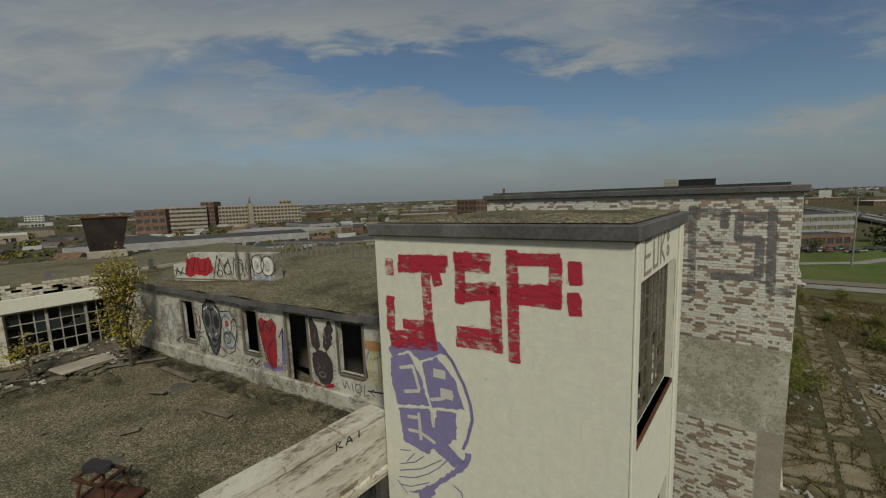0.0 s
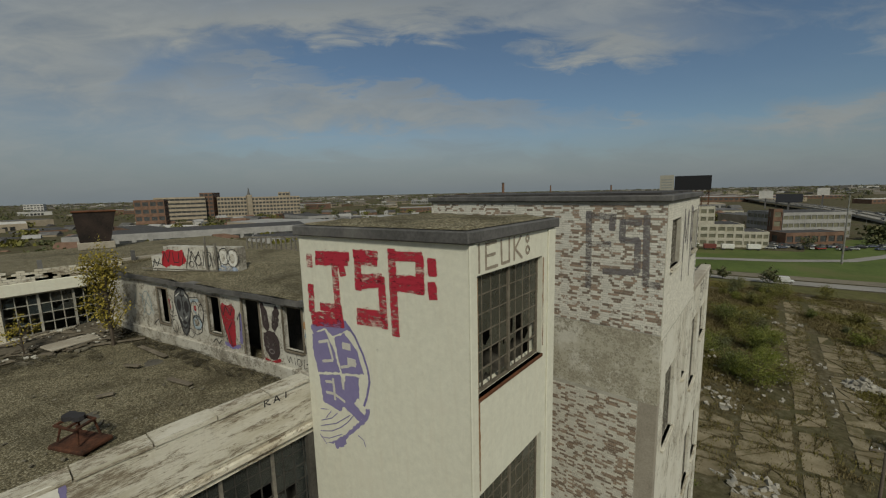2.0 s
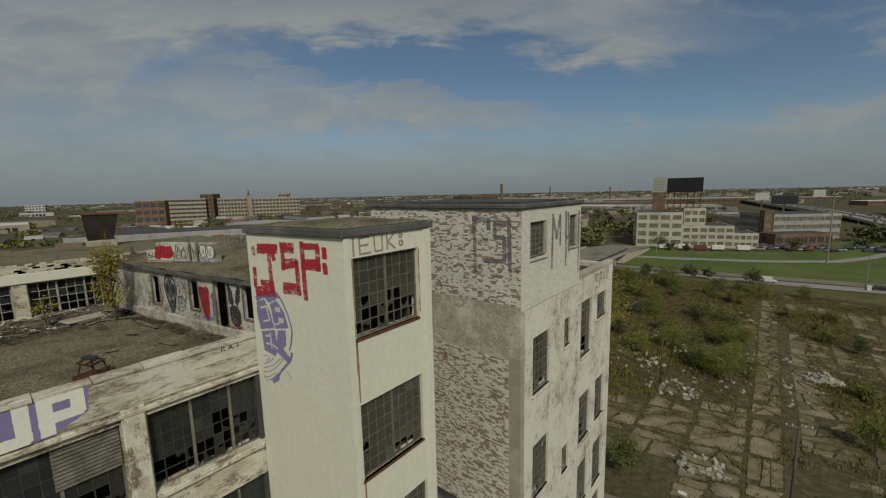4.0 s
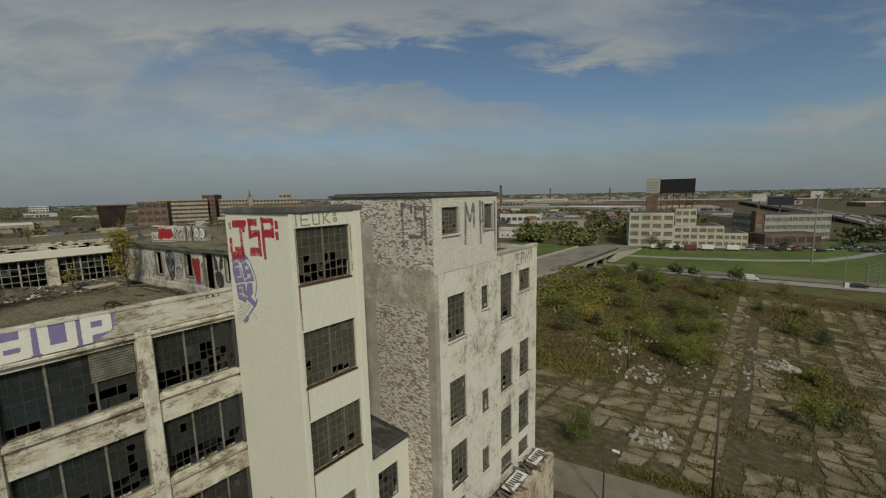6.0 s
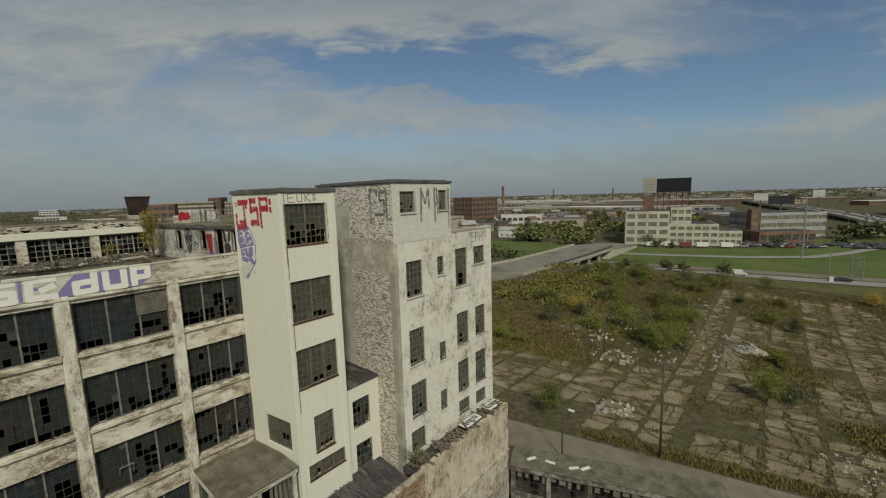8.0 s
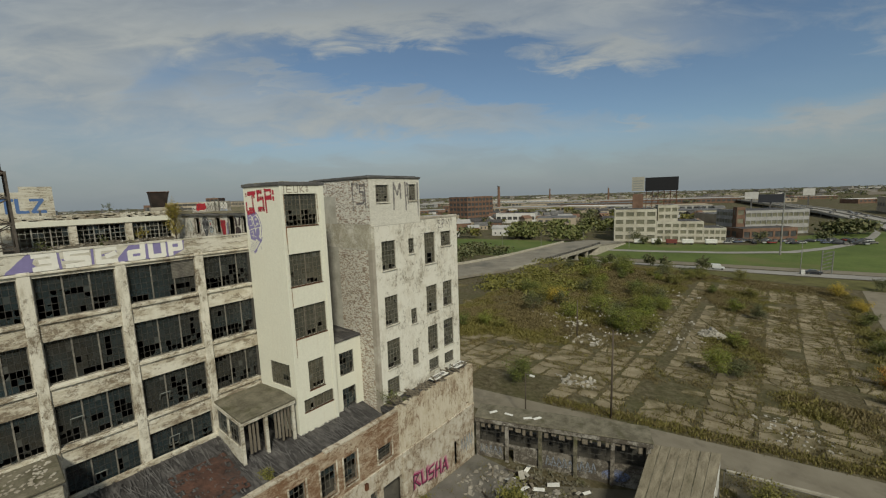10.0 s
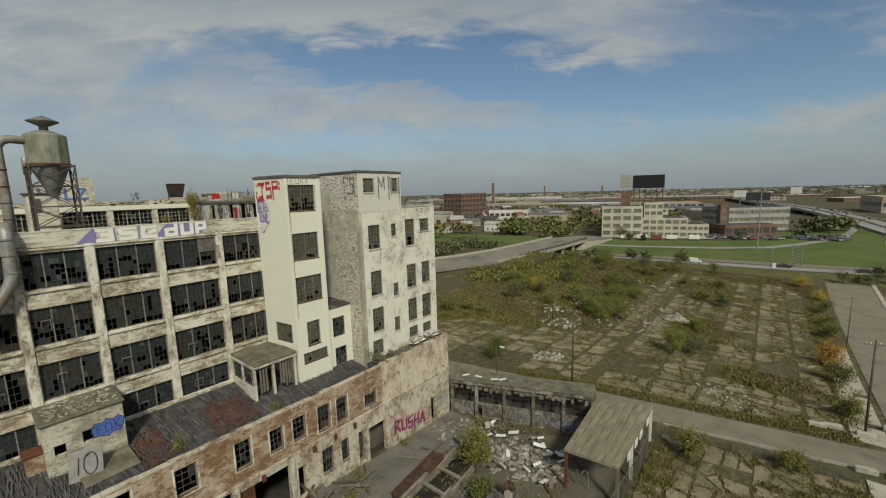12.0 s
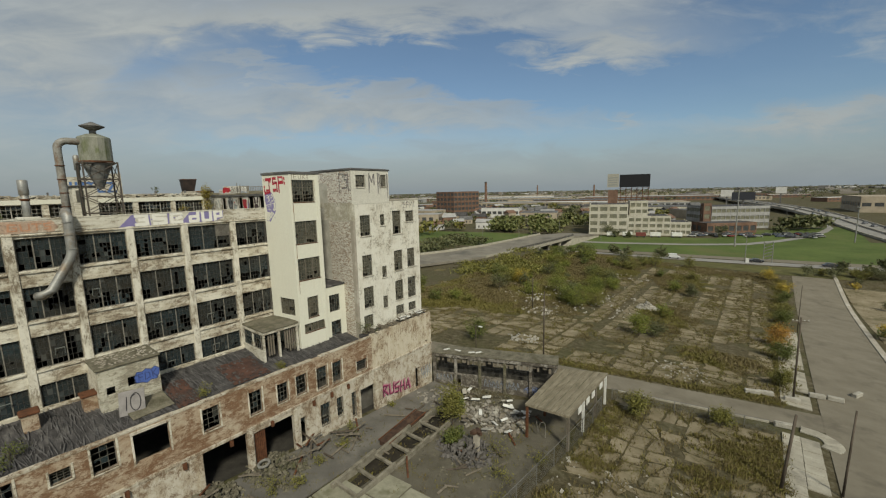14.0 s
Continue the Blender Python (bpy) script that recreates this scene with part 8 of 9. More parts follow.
top_ = [[bm.verts.new(bil(i / n, j / n, 0.05 * noise.noise((i * 0.5, j * 0.5, 12)))) for j in range(n + 1)] for i in range(n + 1)]
bot_ = [[bm.verts.new(bil(i / n, j / n, -0.22)) for j in range(n + 1)] for i in range(n + 1)]
for i in range(n):
    for j in range(n):
        bm.faces.new((top_[i][j], top_[i + 1][j], top_[i + 1][j + 1], top_[i][j + 1]))
        bm.faces.new((bot_[i][j], bot_[i][j + 1], bot_[i + 1][j + 1], bot_[i + 1][j]))
for i in range(n):
    for a, b, c, d in ((top_[i][0], top_[i + 1][0], bot_[i + 1][0], bot_[i][0]), (top_[i][n], bot_[i][n], bot_[i + 1][n], top_[i + 1][n]), (top_[0][i], bot_[0][i], bot_[0][i + 1], top_[0][i + 1]), (top_[n][i], top_[n][i + 1], bot_[n][i + 1], bot_[n][i])):
        bm.faces.new((a, b, c, d))
part("roof", bm, mottled("mossy_shed_felt", (0.12, 0.10, 0.066), (0.30, 0.262, 0.186), 1.6, 0.95, grain=11, bump=0.7, stain=(0.095, 0.082, 0.05), stain_scale=0.8, spread=(2.4, 0.4, 1)), shed, "flat roof of mossy grey felt")
for k in range(1, 7):
    bm = bmesh.new()
    for j in range(n):
        add_tube(bm, bil(k / 7, j / n, 0.0), bil(k / 7, (j + 1) / n, 0.0), 0.035, sides=4)
    part("felt_seam", bm, MOSSROOF, shed)
for (u, v), m_ in zip(((0.03, 0.02), (0.97, 0.02), (0.97, 0.36), (0.97, 0.68), (0.97, 0.98), (0.03, 0.5), (0.03, 0.96)), (RUST, WOOD, WHITE, WOOD, WHITE, RUST, RUST)):
    x, y, z = bil(u, v, -0.2)
    part("post", boxes(((x - 0.11, y - 0.11, gz(x, y) - 0.1), (x + 0.11, y + 0.11, z))), m_, shed)
for v in (0.12, 0.3, 0.5, 0.7, 0.88):
    (x0, y0, z0_), (x1, y1, z1_) = bil(0.02, v, -0.34), bil(0.98, v, -0.34)
    bm = bmesh.new()
    add_tube(bm, (x0, y0, z0_), (x1, y1, z1_), 0.09, sides=4)
    part("rafter", bm, WOOD, shed)
for v in (0.25, 0.44, 0.58, 0.8):
    x, y, z = bil(1.0, v, -0.6)
    part("white_panel", boxes(((x - 0.03, y - 0.5, z - 0.35), (x + 0.03, y + 0.4, z + 0.3)), m=None), WHITE, shed)
part("hose", pipe([(22.0 + 0.5 * math.cos(a / 3), 14.9 + 0.2 * math.sin(a), gz(22, 15) + 0.3 + 1.6 * abs(math.sin(a / 2.2))) for a in range(0, 10)], 0.04, 6), STEEL, shed)

# ---- fences ----
fence = thing("chain_fence", "sagging grey chain-link fence on steel posts", "fence")
WIRE = mottled("fence_wire", (0.13, 0.125, 0.11), (0.22, 0.21, 0.19), 4.0, 0.6, 0.4)
def fence_run(pts, h, parent):
    for (ax, ay), (bx, by) in zip(pts, pts[1:]):
        part("post", tube((ax, ay, gz(ax, ay) - 0.1), (ax, ay, gz(ax, ay) + h), 0.045, sides=6), WIRE, parent)
        part("top_rail", tube((ax, ay, gz(ax, ay) + h - 0.05), (bx, by, gz(bx, by) + h - 0.05), 0.03, sides=5), WIRE, parent)
        bm = bmesh.new()
        l = math.hypot(bx - ax, by - ay)
        n = int(l / 0.16)
        for i in range(n):
            for s in (0, 1):
                u0, u1 = i / n, min(1, max(0, (i + (h / 0.16 if s else -h / 0.16)) / n))
                k = abs(u1 - u0) * n * 0.16 / h
                z_a = 0.05
                pa = (ax + (bx - ax) * u0, ay + (by - ay) * u0, gz(ax, ay) * (1 - u0) + gz(bx, by) * u0 + z_a)
                pb = (ax + (bx - ax) * u1, ay + (by - ay) * u1, gz(ax, ay) * (1 - u1) + gz(bx, by) * u1 + z_a + (h - 0.1) * k)
                if k > 0.02:
                    add_tube(bm, pa, pb, 0.007, sides=3, cap=False)
        part("mesh", bm, WIRE, parent)
fence_run([(24.9, 24.8), (25.0, 21.5), (25.0, 18.2), (24.9, 14.9), (24.8, 11.6), (24.7, 8.3), (24.6, 5.0), (24.5, 1.7), (24.4, -1.6)], 1.9, fence)
fence2 = thing("chain_fence", "low grey fence along the side street", "fence")
fence_run([(25.0 + 3.2 * i, 28.6 + SLOPE * 3.2 * i) for i in range(6)], 1.5, fence2)

# ---- poles ----
def pole(x, y, top, label, tilt=(0, 0), arm=False, r=0.125, group="utility poles"):
    ob = thing("utility_pole", label, "pole", group, at=(x, y, gz(x, y)))
    h = top - gz(x, y)
    e = (tilt[0], tilt[1], h)
    part("shaft", tube((0, 0, -0.2), e, r, r * 0.7, 10), BARK, ob, "", True)
    if arm:
        part("crossarm", boxes(((-0.9, -0.06, -0.06), (0.9, 0.06, 0.06)), m=pose(e[0], e[1], h - 0.5, 0, 0, 20)), WOOD, ob)
        for dx in (-0.8, -0.4, 0.4, 0.8):
            part("insulator", lathe([(0.04, 0), (0.05, 0.05), (0.03, 0.14)], 8, (e[0] + dx * 0.94, e[1] + dx * 0.34, h - 0.43)), WHITE, ob)
    return ob
pole(13.7, 33.9, 11.2, "tall dark wooden utility pole with a crossarm", arm=True)
pole(42.6, 45.9, 9.4, "dark wooden utility pole on the corner", (-0.1, 0), arm=True)
pole(40.5, 21.5, 7.3, "leaning cut-off wooden pole by the fence", (0.5, 0.6), r=0.14)
pole(45.1, 83.4, 6.2, "thin lamp pole along the road", r=0.08)
pole(44.5, 23.9, 7.9, "slim leaning pole on the kerb", (0.2, 0.4), r=0.1)
pole(0.0, 58.5, 7.0, "dark wooden utility pole among bushes")
lamp = pole(6.3, 26.9, 6.7, "grey street lamp pole with a small head", r=0.08, group="")
part("lamp_arm", tube((0, 0, 5.5), (0.9, -0.3, 5.7), 0.04, sides=6), STEEL, lamp)
part("lamp_head", bevelled((0.7, -0.45, 5.6), (1.3, -0.2, 5.75), 0.03), WHITE, lamp)
for k, (x, y, a) in enumerate(((39.8, 44.2, 15), (42.4, 44.3, 8), (45.0, 48.1, 5), (46.8, 48.6, 0), (49.3, 52.6, 60), (38.4, 43.4, 15), (41.2, 35.2, 10))):
    b_ = thing("concrete_barrier", "pale broken concrete block across the street", "barrier", "street blocks", at=(x, y, gz(x, y) + 0.06), rz=a)
    part("block", bevelled((-0.8, -0.28, 0), (0.8, 0.28, 0.55), 0.07), PALE, b_)

# timbers, sheets and slabs scattered over the yard
tr_ = random.Random(314)
for k in range(70):
    near_wall = k < 34
    x, y = (tr_.uniform(6.2, 9.6), tr_.uniform(-12, 4)) if near_wall else (tr_.uniform(8, 22), tr_.uniform(2, 18.5))
    l = tr_.uniform(0.8, 2.8)
    t_ = thing("timber", "weathered broken timber in the yard rubble", "timber", "yard timbers", at=(x, y, gz(x, y) + 0.25 + (0.5 if near_wall and x < 8.4 else 0.0)))
    t_.matrix_basis = t_.matrix_basis @ pose(0, 0, 0, tr_.uniform(-14, 14), tr_.uniform(-14, 14), tr_.uniform(0, 180))
    part("beam", bevelled((-l / 2, -0.08, -0.05), (l / 2, 0.08, 0.05), 0.01), tr_.choice((WOOD, BARK, RUST, WOOD)), t_)
for k in range(44):
    x, y = tr_.uniform(10.5, 20), tr_.uniform(11.5, 18.8)
    t_ = thing("sheet", "pale broken sheet lying on the rubble", "sheet", "yard sheets", at=(x, y, gz(x, y) + tr_.uniform(0.3, 0.7)))
    t_.matrix_basis = t_.matrix_basis @ pose(0, 0, 0, tr_.uniform(-20, 20), tr_.uniform(-20, 20), tr_.uniform(0, 180))
    part("board", bevelled((-tr_.uniform(0.2, 0.7), -tr_.uniform(0.08, 0.28), 0), (tr_.uniform(0.2, 0.6), tr_.uniform(0.1, 0.25), 0.05), 0.01), tr_.choice((WHITE, PALE, WOOD, PALE)), t_)
yard_slabs = tagged(new("yard_slabs"), "pale greenish concrete slabs at the yard's near edge", "pavement", kind="structure")
YS = mottled("pale_green_slab", (0.21, 0.20, 0.14), (0.33, 0.315, 0.235), 0.6, 0.92, grain=8, stain=(0.14, 0.135, 0.08), stain_scale=0.5, per_object=0.2)
ym = slab_mesh(2.7, 2.7)
ym.materials.append(YS)
for i in range(4):
    for j in range(5):
        if tr_.random() < 0.86:
            x, y = 14.3 + 2.85 * i - 0.3 * j, -11.5 + 2.85 * j
            f = new("slab", ym)
            f.parent = yard_slabs
            f.matrix_basis = on_slope(x, y, 0.16 + tr_.uniform(0, 0.03)) @ pose(0, 0, 0, tr_.uniform(-0.5, 0.5), tr_.uniform(-0.5, 0.5), 6)
for k, (x, y, h) in enumerate(((9.4, -1.8, 0.9), (7.2, 3.2, 1.0), (8.6, 1.2, 0.9), (9.6, -6.0, 1.3), (11.6, -8.4, 1.2), (10.6, -4.4, 1.0), (20.6, 9.6, 1.8), (22.2, 7.0, 1.4), (24.0, 4.0, 1.3), (6.6, 9.4, 0.8), (26.4, 20.5, 1.3), (23.6, 11.0, 1.2))):
    shrub("weed_clump", "straggly olive weeds in the ruined yard", (x, y, gz(x, y) + 0.1), h, h * 0.9, OLIVE, 500 + k, 260, 0.13, 10, group="yard weeds")

# ---- freeway, grass and far town ----
FZ = -3.0
MOWN = mottled("mown_grass", (0.055, 0.08, 0.016), (0.108, 0.142, 0.034), 0.06, 0.95, grain=1.2, bump=0.3, stain=(0.11, 0.105, 0.04), stain_scale=0.03)
ROADGREY = mottled("pale_road", (0.20, 0.19, 0.17), (0.30, 0.285, 0.26), 0.1, 0.9, grain=3.0, bump=0.1)
xs = list(range(-150, 181, 10))
tagged(mesh_object("grass_verge", strip([(x, 174 + 0.06 * x) for x in xs], [(x, 236 + 0.22 * x) for x in xs], 0.08, 0, 4), MOWN), "bright mown grass beside the freeway", "grass", kind="structure")
tagged(mesh_object("grass_near", strip([(x, 143 + 0.1 * x) for x in range(-35, 62, 6)], [(x, 155 + 0.12 * x) for x in range(-35, 62, 6)], 0.1, 0, 3), mottled("rough_verge", (0.06, 0.058, 0.018), (0.125, 0.118, 0.04), 0.25, 0.95, grain=3.0, bump=0.5, stain=(0.14, 0.115, 0.06), stain_scale=0.12)), "strip of rough olive weeds at the lot's far edge", "grass", kind="structure")
tagged(mesh_object("grass_far", strip([(x, 150 + 0.5 * x) for x in range(-190, -61, 8)], [(x, 235 + 0.3 * x) for x in range(-190, -61, 8)], 0.12, 0, 4), MOWN), "green meadow beyond the bridge", "grass", kind="structure")
tagged(mesh_object("road_service", strip([(x, 156.5 + 0.13 * x) for x in xs], [(x, 163.5 + 0.13 * x) for x in xs], 0.14, 0, 1), ROADGREY), "pale service road in front of the grass", "road", kind="structure")
tagged(mesh_object("road_freeway", strip([(x, 166 + 0.1 * x) for x in xs], [(x, 173 + 0.1 * x) for x in xs], 0.13, 0, 1), ASPHALT), "grey freeway lanes", "road", kind="structure")
curve = [(-70, 190), (-20, 200), (10, 210), (32, 223), (44.5, 242.5), (56.7, 269), (66.7, 303), (72.5, 333), (73, 370)]
tagged(mesh_object("road_ramp", strip(curve, [(x + 2.5, y - 5.0) for x, y in curve], 0.2, 0, 1), ROADGREY), "pale ramp curving over the grass", "road", kind="structure")

fw = thing("freeway_viaduct", "elevated pale freeway with barriers and lamps", "freeway", kind="structure")
mid = [(101, 140), (99, 200), (96, 259), (92.5, 291), (89.5, 334), (85, 392), (76, 445), (66, 490), (50, 560), (20, 700), (-20, 900)]
lift = [-2.6, -2.6, -2.6, -2.6, -2.5, -1.6, 0.0, 1.5, 2.4, 2.5, 2.5]
def deck(points, w, z, h, mat, parent, name):
    bm = bmesh.new()
    rows = []
    for i, (x, y) in enumerate(points):
        a, b = points[max(0, i - 1)], points[min(len(points) - 1, i + 1)]
        d = Vector((b[0] - a[0], b[1] - a[1])).normalized()
        n = Vector((-d.y, d.x)) * w / 2
        zz = z(i) if callable(z) else z
        rows.append([bm.verts.new(p) for p in ((x + n.x, y + n.y, zz), (x - n.x, y - n.y, zz), (x - n.x, y - n.y, zz - h), (x + n.x, y + n.y, zz - h))])
    for lo, hi in zip(rows, rows[1:]):
        for k in range(4):
            bm.faces.new((lo[k], lo[(k + 1) % 4], hi[(k + 1) % 4], hi[k]))
    bm.faces.new(rows[0])
    bm.faces.new(rows[-1][::-1])
    return part(name, bm, mat, parent)
for s in (-4.9, 5.4):
    deck([(x + s, y) for x, y in mid], 9.6, lambda i: lift[i], 1.2, ROADGREY, fw, "deck")
for s in (-9.6, 0.2, 10.2):
    deck([(x + s, y) for x, y in mid], 0.5, lambda i: lift[i] + 0.95, 0.95, CEMENT, fw, "barrier")
for (x, y), l in list(zip(mid, lift))[6:]:
    for dx in (-7, 0, 7):
        part("pier", boxes(((x + dx - 0.6, y - 0.6, FZ - 0.3), (x + dx + 0.6, y + 0.6, l - 1.2))), CEMENT, fw)
tagged(mesh_object("grass_slope", strip([(x, 236 + 0.22 * x) for x in range(20, 86, 6)], [(x + 6, 262 + 1.1 * x) for x in range(20, 86, 6)], 0.07, 0, 2), MOWN), "grass between the ramp and the freeway", "grass", kind="structure")

bridge = thing("road_bridge", "pale concrete road bridge with steel railings over the freeway", "bridge", kind="structure")
bl = [(-66, 60), (-57, 84), (-50.5, 104), (-47.2, 125), (-46.4, 150), (-46.2, 182), (-46, 222)]
bz = [2.5, 1.95, 1.75, 1.6, 1.5, 1.25, -1.6]
deck(bl, 19.0, lambda i: bz[i], 0.8, mottled("worn_bridge_deck", (0.15, 0.133, 0.104), (0.245, 0.222, 0.178), 0.2, 0.95, grain=3.0, stain=(0.10, 0.094, 0.08), stain_scale=0.08), bridge, "deck")
deck([(x - 9.3, y) for x, y in bl[1:6]], 0.4, lambda i: bz[i + 1] + 0.85, 0.9, WALKWAY, bridge, "parapet")
deck([(x + 9.4, y) for x, y in bl[2:6]], 0.5, lambda i: bz[i + 2] + 0.25, 1.2, WALKWAY, bridge, "edge_beam")
for z in (0.55, 0.85, 1.15):
    deck([(x + 9.3, y) for x, y in bl[3:6]], 0.12, lambda i: bz[i + 3] + z, 0.12, DARKSTEEL, bridge, "rail")
for i in range(30):
    y = 125 + 1.95 * i
    x = -47.2 + 0.8 * min(1.0, (y - 125) / 25) + 9.3
    part("railing_post", boxes(((x - 0.1, y - 0.1, 1.3), (x + 0.1, y + 0.1, 2.6))), DARKSTEEL, bridge)
for y in (131, 142, 154, 166):
    for x in (-37.8, -43.5, -49.5, -55.0):
        part("pier", bevelled((x - 0.55, y - 0.5, FZ - 0.4), (x + 0.55, y + 0.5, 0.3), 0.08), WALKWAY, bridge)
    part("cap_beam", bevelled((-55.8, y - 0.6, -0.1), (-36.9, y + 0.6, 0.58), 0.05), WALKWAY, bridge)
bm = bmesh.new()
lo_, hi_ = [bm.verts.new(q) for q in ((-57, 173, FZ - 0.2), (-36.0, 173, FZ - 0.2), (-36.0, 222, FZ - 0.2), (-57, 222, FZ - 0.2))], [bm.verts.new(q) for q in ((-56, 180, 0.5), (-36.6, 180, 0.5), (-36.6, 222, -2.4), (-56, 222, -2.4))]
bm.faces.new(lo_[::-1])
bm.faces.new(hi_)
for i in range(4):
    bm.faces.new((lo_[i], lo_[(i + 1) % 4], hi_[(i + 1) % 4], hi_[i]))
part("abutment", bm, WALKWAY, bridge, "pale sloping concrete abutment")

GLAZE = mottled("far_window_glass", (0.10, 0.10, 0.075), (0.24, 0.23, 0.16), 0.3, 0.3)
DARKGLAZE = mottled("dark_window_glass", (0.035, 0.038, 0.04), (0.09, 0.09, 0.085), 0.4, 0.3)


def big_building(name, label, p0, p1, depth, z0, z1, floors, bays, mat, glass, win_h=0.55, win_w=0.75, group="", roof=None, parent=None):
    """A block along p0 to p1 with one built window for each bay and floor on its two seen sides."""
    ob = parent or thing(name, label, "building", group)
    m = run(p0, p1)
    l = math.hypot(p1[0] - p0[0], p1[1] - p0[1])
    fh = (z1 - z0 - 1.0) / floors
    def openings(length, n):
        bw = length / n
        return [(bw * (i + 0.5 - win_w / 2), bw * (i + 0.5 + win_w / 2), z0 + 0.4 + fh * (j + 0.5 - win_h / 2), z0 + 0.4 + fh * (j + 0.5 + win_h / 2)) for i in range(n) for j in range(floors)]
    front = openings(l, bays)
    nb = max(2, round(bays * depth / l))
    side = openings(depth, nb)
    part("wall", wall_mesh(0, l, z0 - 1, z1, 0.5, front, m), mat, ob)
    back = run((m @ Vector((l, 0, -0.5))).to_2d().to_tuple(), (m @ Vector((l, 0, -depth))).to_2d().to_tuple())
    part("wall", wall_mesh(0, depth - 0.5, z0 - 1, z1, 0.5, [h for h in side if h[1] < depth - 0.6], back), mat, ob)
    left = run((m @ Vector((0, 0, -depth))).to_2d().to_tuple(), (m @ Vector((0, 0, -0.5))).to_2d().to_tuple())
    part("wall", wall_mesh(0, depth - 0.5, z0 - 1, z1, 0.5, [h for h in side if h[1] < depth - 0.6], left), mat, ob)
    part("roof", boxes(((0.0, z1 - 0.5, -depth), (l, z1 - 0.2, -0.5)), m=m), roof or TAR, ob)
    part("rear", boxes(((0, z0 - 1, -depth - 0.4), (l, z1 - 0.5, -depth)), m=m), mat, ob)
    for h in front:
        part("window", boxes(((h[0], h[2], -0.45), (h[1], h[3], -0.3)), ((h[0], (h[2] + h[3]) / 2 - 0.06, -0.3), (h[1], (h[2] + h[3]) / 2 + 0.06, -0.22)), m=m), glass, ob)
    for fr in (back, left):
        bm = bmesh.new()
        for h in side:
            if h[1] < depth - 0.6:
                add_box(bm, (h[0], h[2], -0.45), (h[1], h[3], -0.3), fr)
        tagged(part("side_window", bm, glass, ob), kind="stuff")
    return ob


BEIGE = mottled("far_beige_paint", (0.36, 0.335, 0.265), (0.52, 0.49, 0.40), 0.25, 0.9, grain=2.0, stain=(0.33, 0.30, 0.22), stain_scale=0.12)
BROWNB = mottled("far_brown_brick", (0.11, 0.065, 0.045), (0.21, 0.13, 0.09), 0.3, 0.9, grain=2.5)
GREYB = mottled("far_grey_wall", (0.24, 0.235, 0.225), (0.38, 0.37, 0.35), 0.2, 0.9, grain=1.5)
PALEB = mottled("far_pale_wall", (0.46, 0.45, 0.42), (0.62, 0.60, 0.56), 0.2, 0.9, grain=1.5)
TANB = mottled("far_tan_wall", (0.27, 0.225, 0.165), (0.40, 0.34, 0.255), 0.2, 0.9, grain=1.5)
p = lambda u, off=0.0: (-45.5 + 52.9 * u / 55.5 + 0.3 * off, 231.6 + 16.6 * u / 55.5 - 0.95 * off)
big_building("old_factory", "long beige four-storey factory with broad windows", p(0), p(22), 26, FZ, 15.6, 4, 4, BEIGE, GLAZE)
big_building("old_factory", "low beige factory wing with broad windows", p(22.1), p(45), 24, FZ, 8.6, 3, 6, BEIGE, GLAZE)
big_building("old_factory", "tall beige factory block behind the low wing", p(23, -4), p(33, -4), 16, FZ, 17.6, 5, 3, BEIGE, GLAZE)
big_building("old_factory", "lowest beige end of the old factory", p(45.1), p(55.5), 20, FZ, 5.0, 2, 4, BEIGE, GLAZE)
big_building("warehouse", "grey warehouse with long strip windows", (13, 297), (43, 318), 30, FZ, 11.8, 3, 12, GREYB, GLAZE, 0.5, 0.9)
big_building("warehouse", "brown brick stair block of a warehouse", (8.6, 295), (12.6, 297), 5, FZ, 14.0, 3, 1, BROWNB, GLAZE)
big_building("workshop", "low brown workshop in a scrap yard", (14, 261), (37, 280), 14, FZ, 3.6, 1, 7, BROWNB, DARKGLAZE)
big_building("brick_mill", "dark brick mill with rows of windows", (-233, 340), (-226, 380), 30, FZ, 25, 5, 7, BROWNB, DARKGLAZE)
big_building("pale_hall", "pale low industrial hall", (-195, 338), (-158, 352), 24, FZ, 7, 1, 7, PALEB, DARKGLAZE, 0.35)
big_building("right_hall", "tan low industrial hall by the freeway", (112, 520), (178, 525), 70, FZ, 12, 1, 8, TANB, DARKGLAZE, 0.25, roof=TANB)
big_building("office_slab", "tan office slab with brown ends", (-579, 148), (-556, 198), 40, FZ, 29, 6, 10, TANB, DARKGLAZE, 0.45, 0.95)
big_building("office_slab", "brown brick office tower", (-568, 196), (-558, 208), 26, FZ, 34, 7, 3, BROWNB, DARKGLAZE)
big_building("office_slab", "pale tan plant with many windows", (-556, 212), (-540, 243), 40, FZ, 28, 6, 9, TANB, DARKGLAZE)
big_building("office_slab", "tan plant with many windows", (-541, 250), (-512, 305), 40, FZ, 27, 6, 14, TANB, DARKGLAZE)
big_building("office_slab", "tall block at the end of a tan plant", (-530, 283), (-522, 296), 20, FZ, 33, 7, 3, TANB, DARKGLAZE)
big_building("office_slab", "brown brick block before the offices", (-478, 105), (-468, 128), 25, FZ, 27, 4, 4, BROWNB, DARKGLAZE)
big_building("white_tower", "white far apartment block", (-1420, 95), (-1410, 130), 30, FZ, 20, 4, 6, PALEB, DARKGLAZE)
spire = thing("spire", "thin dark spire on a tan plant", "tower", at=(-541, 247, FZ))
part("shaft", bevelled((-3, -3, 0), (3, 3, 33), 0.2), TANB, spire)
part("needle", lathe([(2.2, 33), (1.2, 37), (0.2, 43)], 8), TIN, spire)

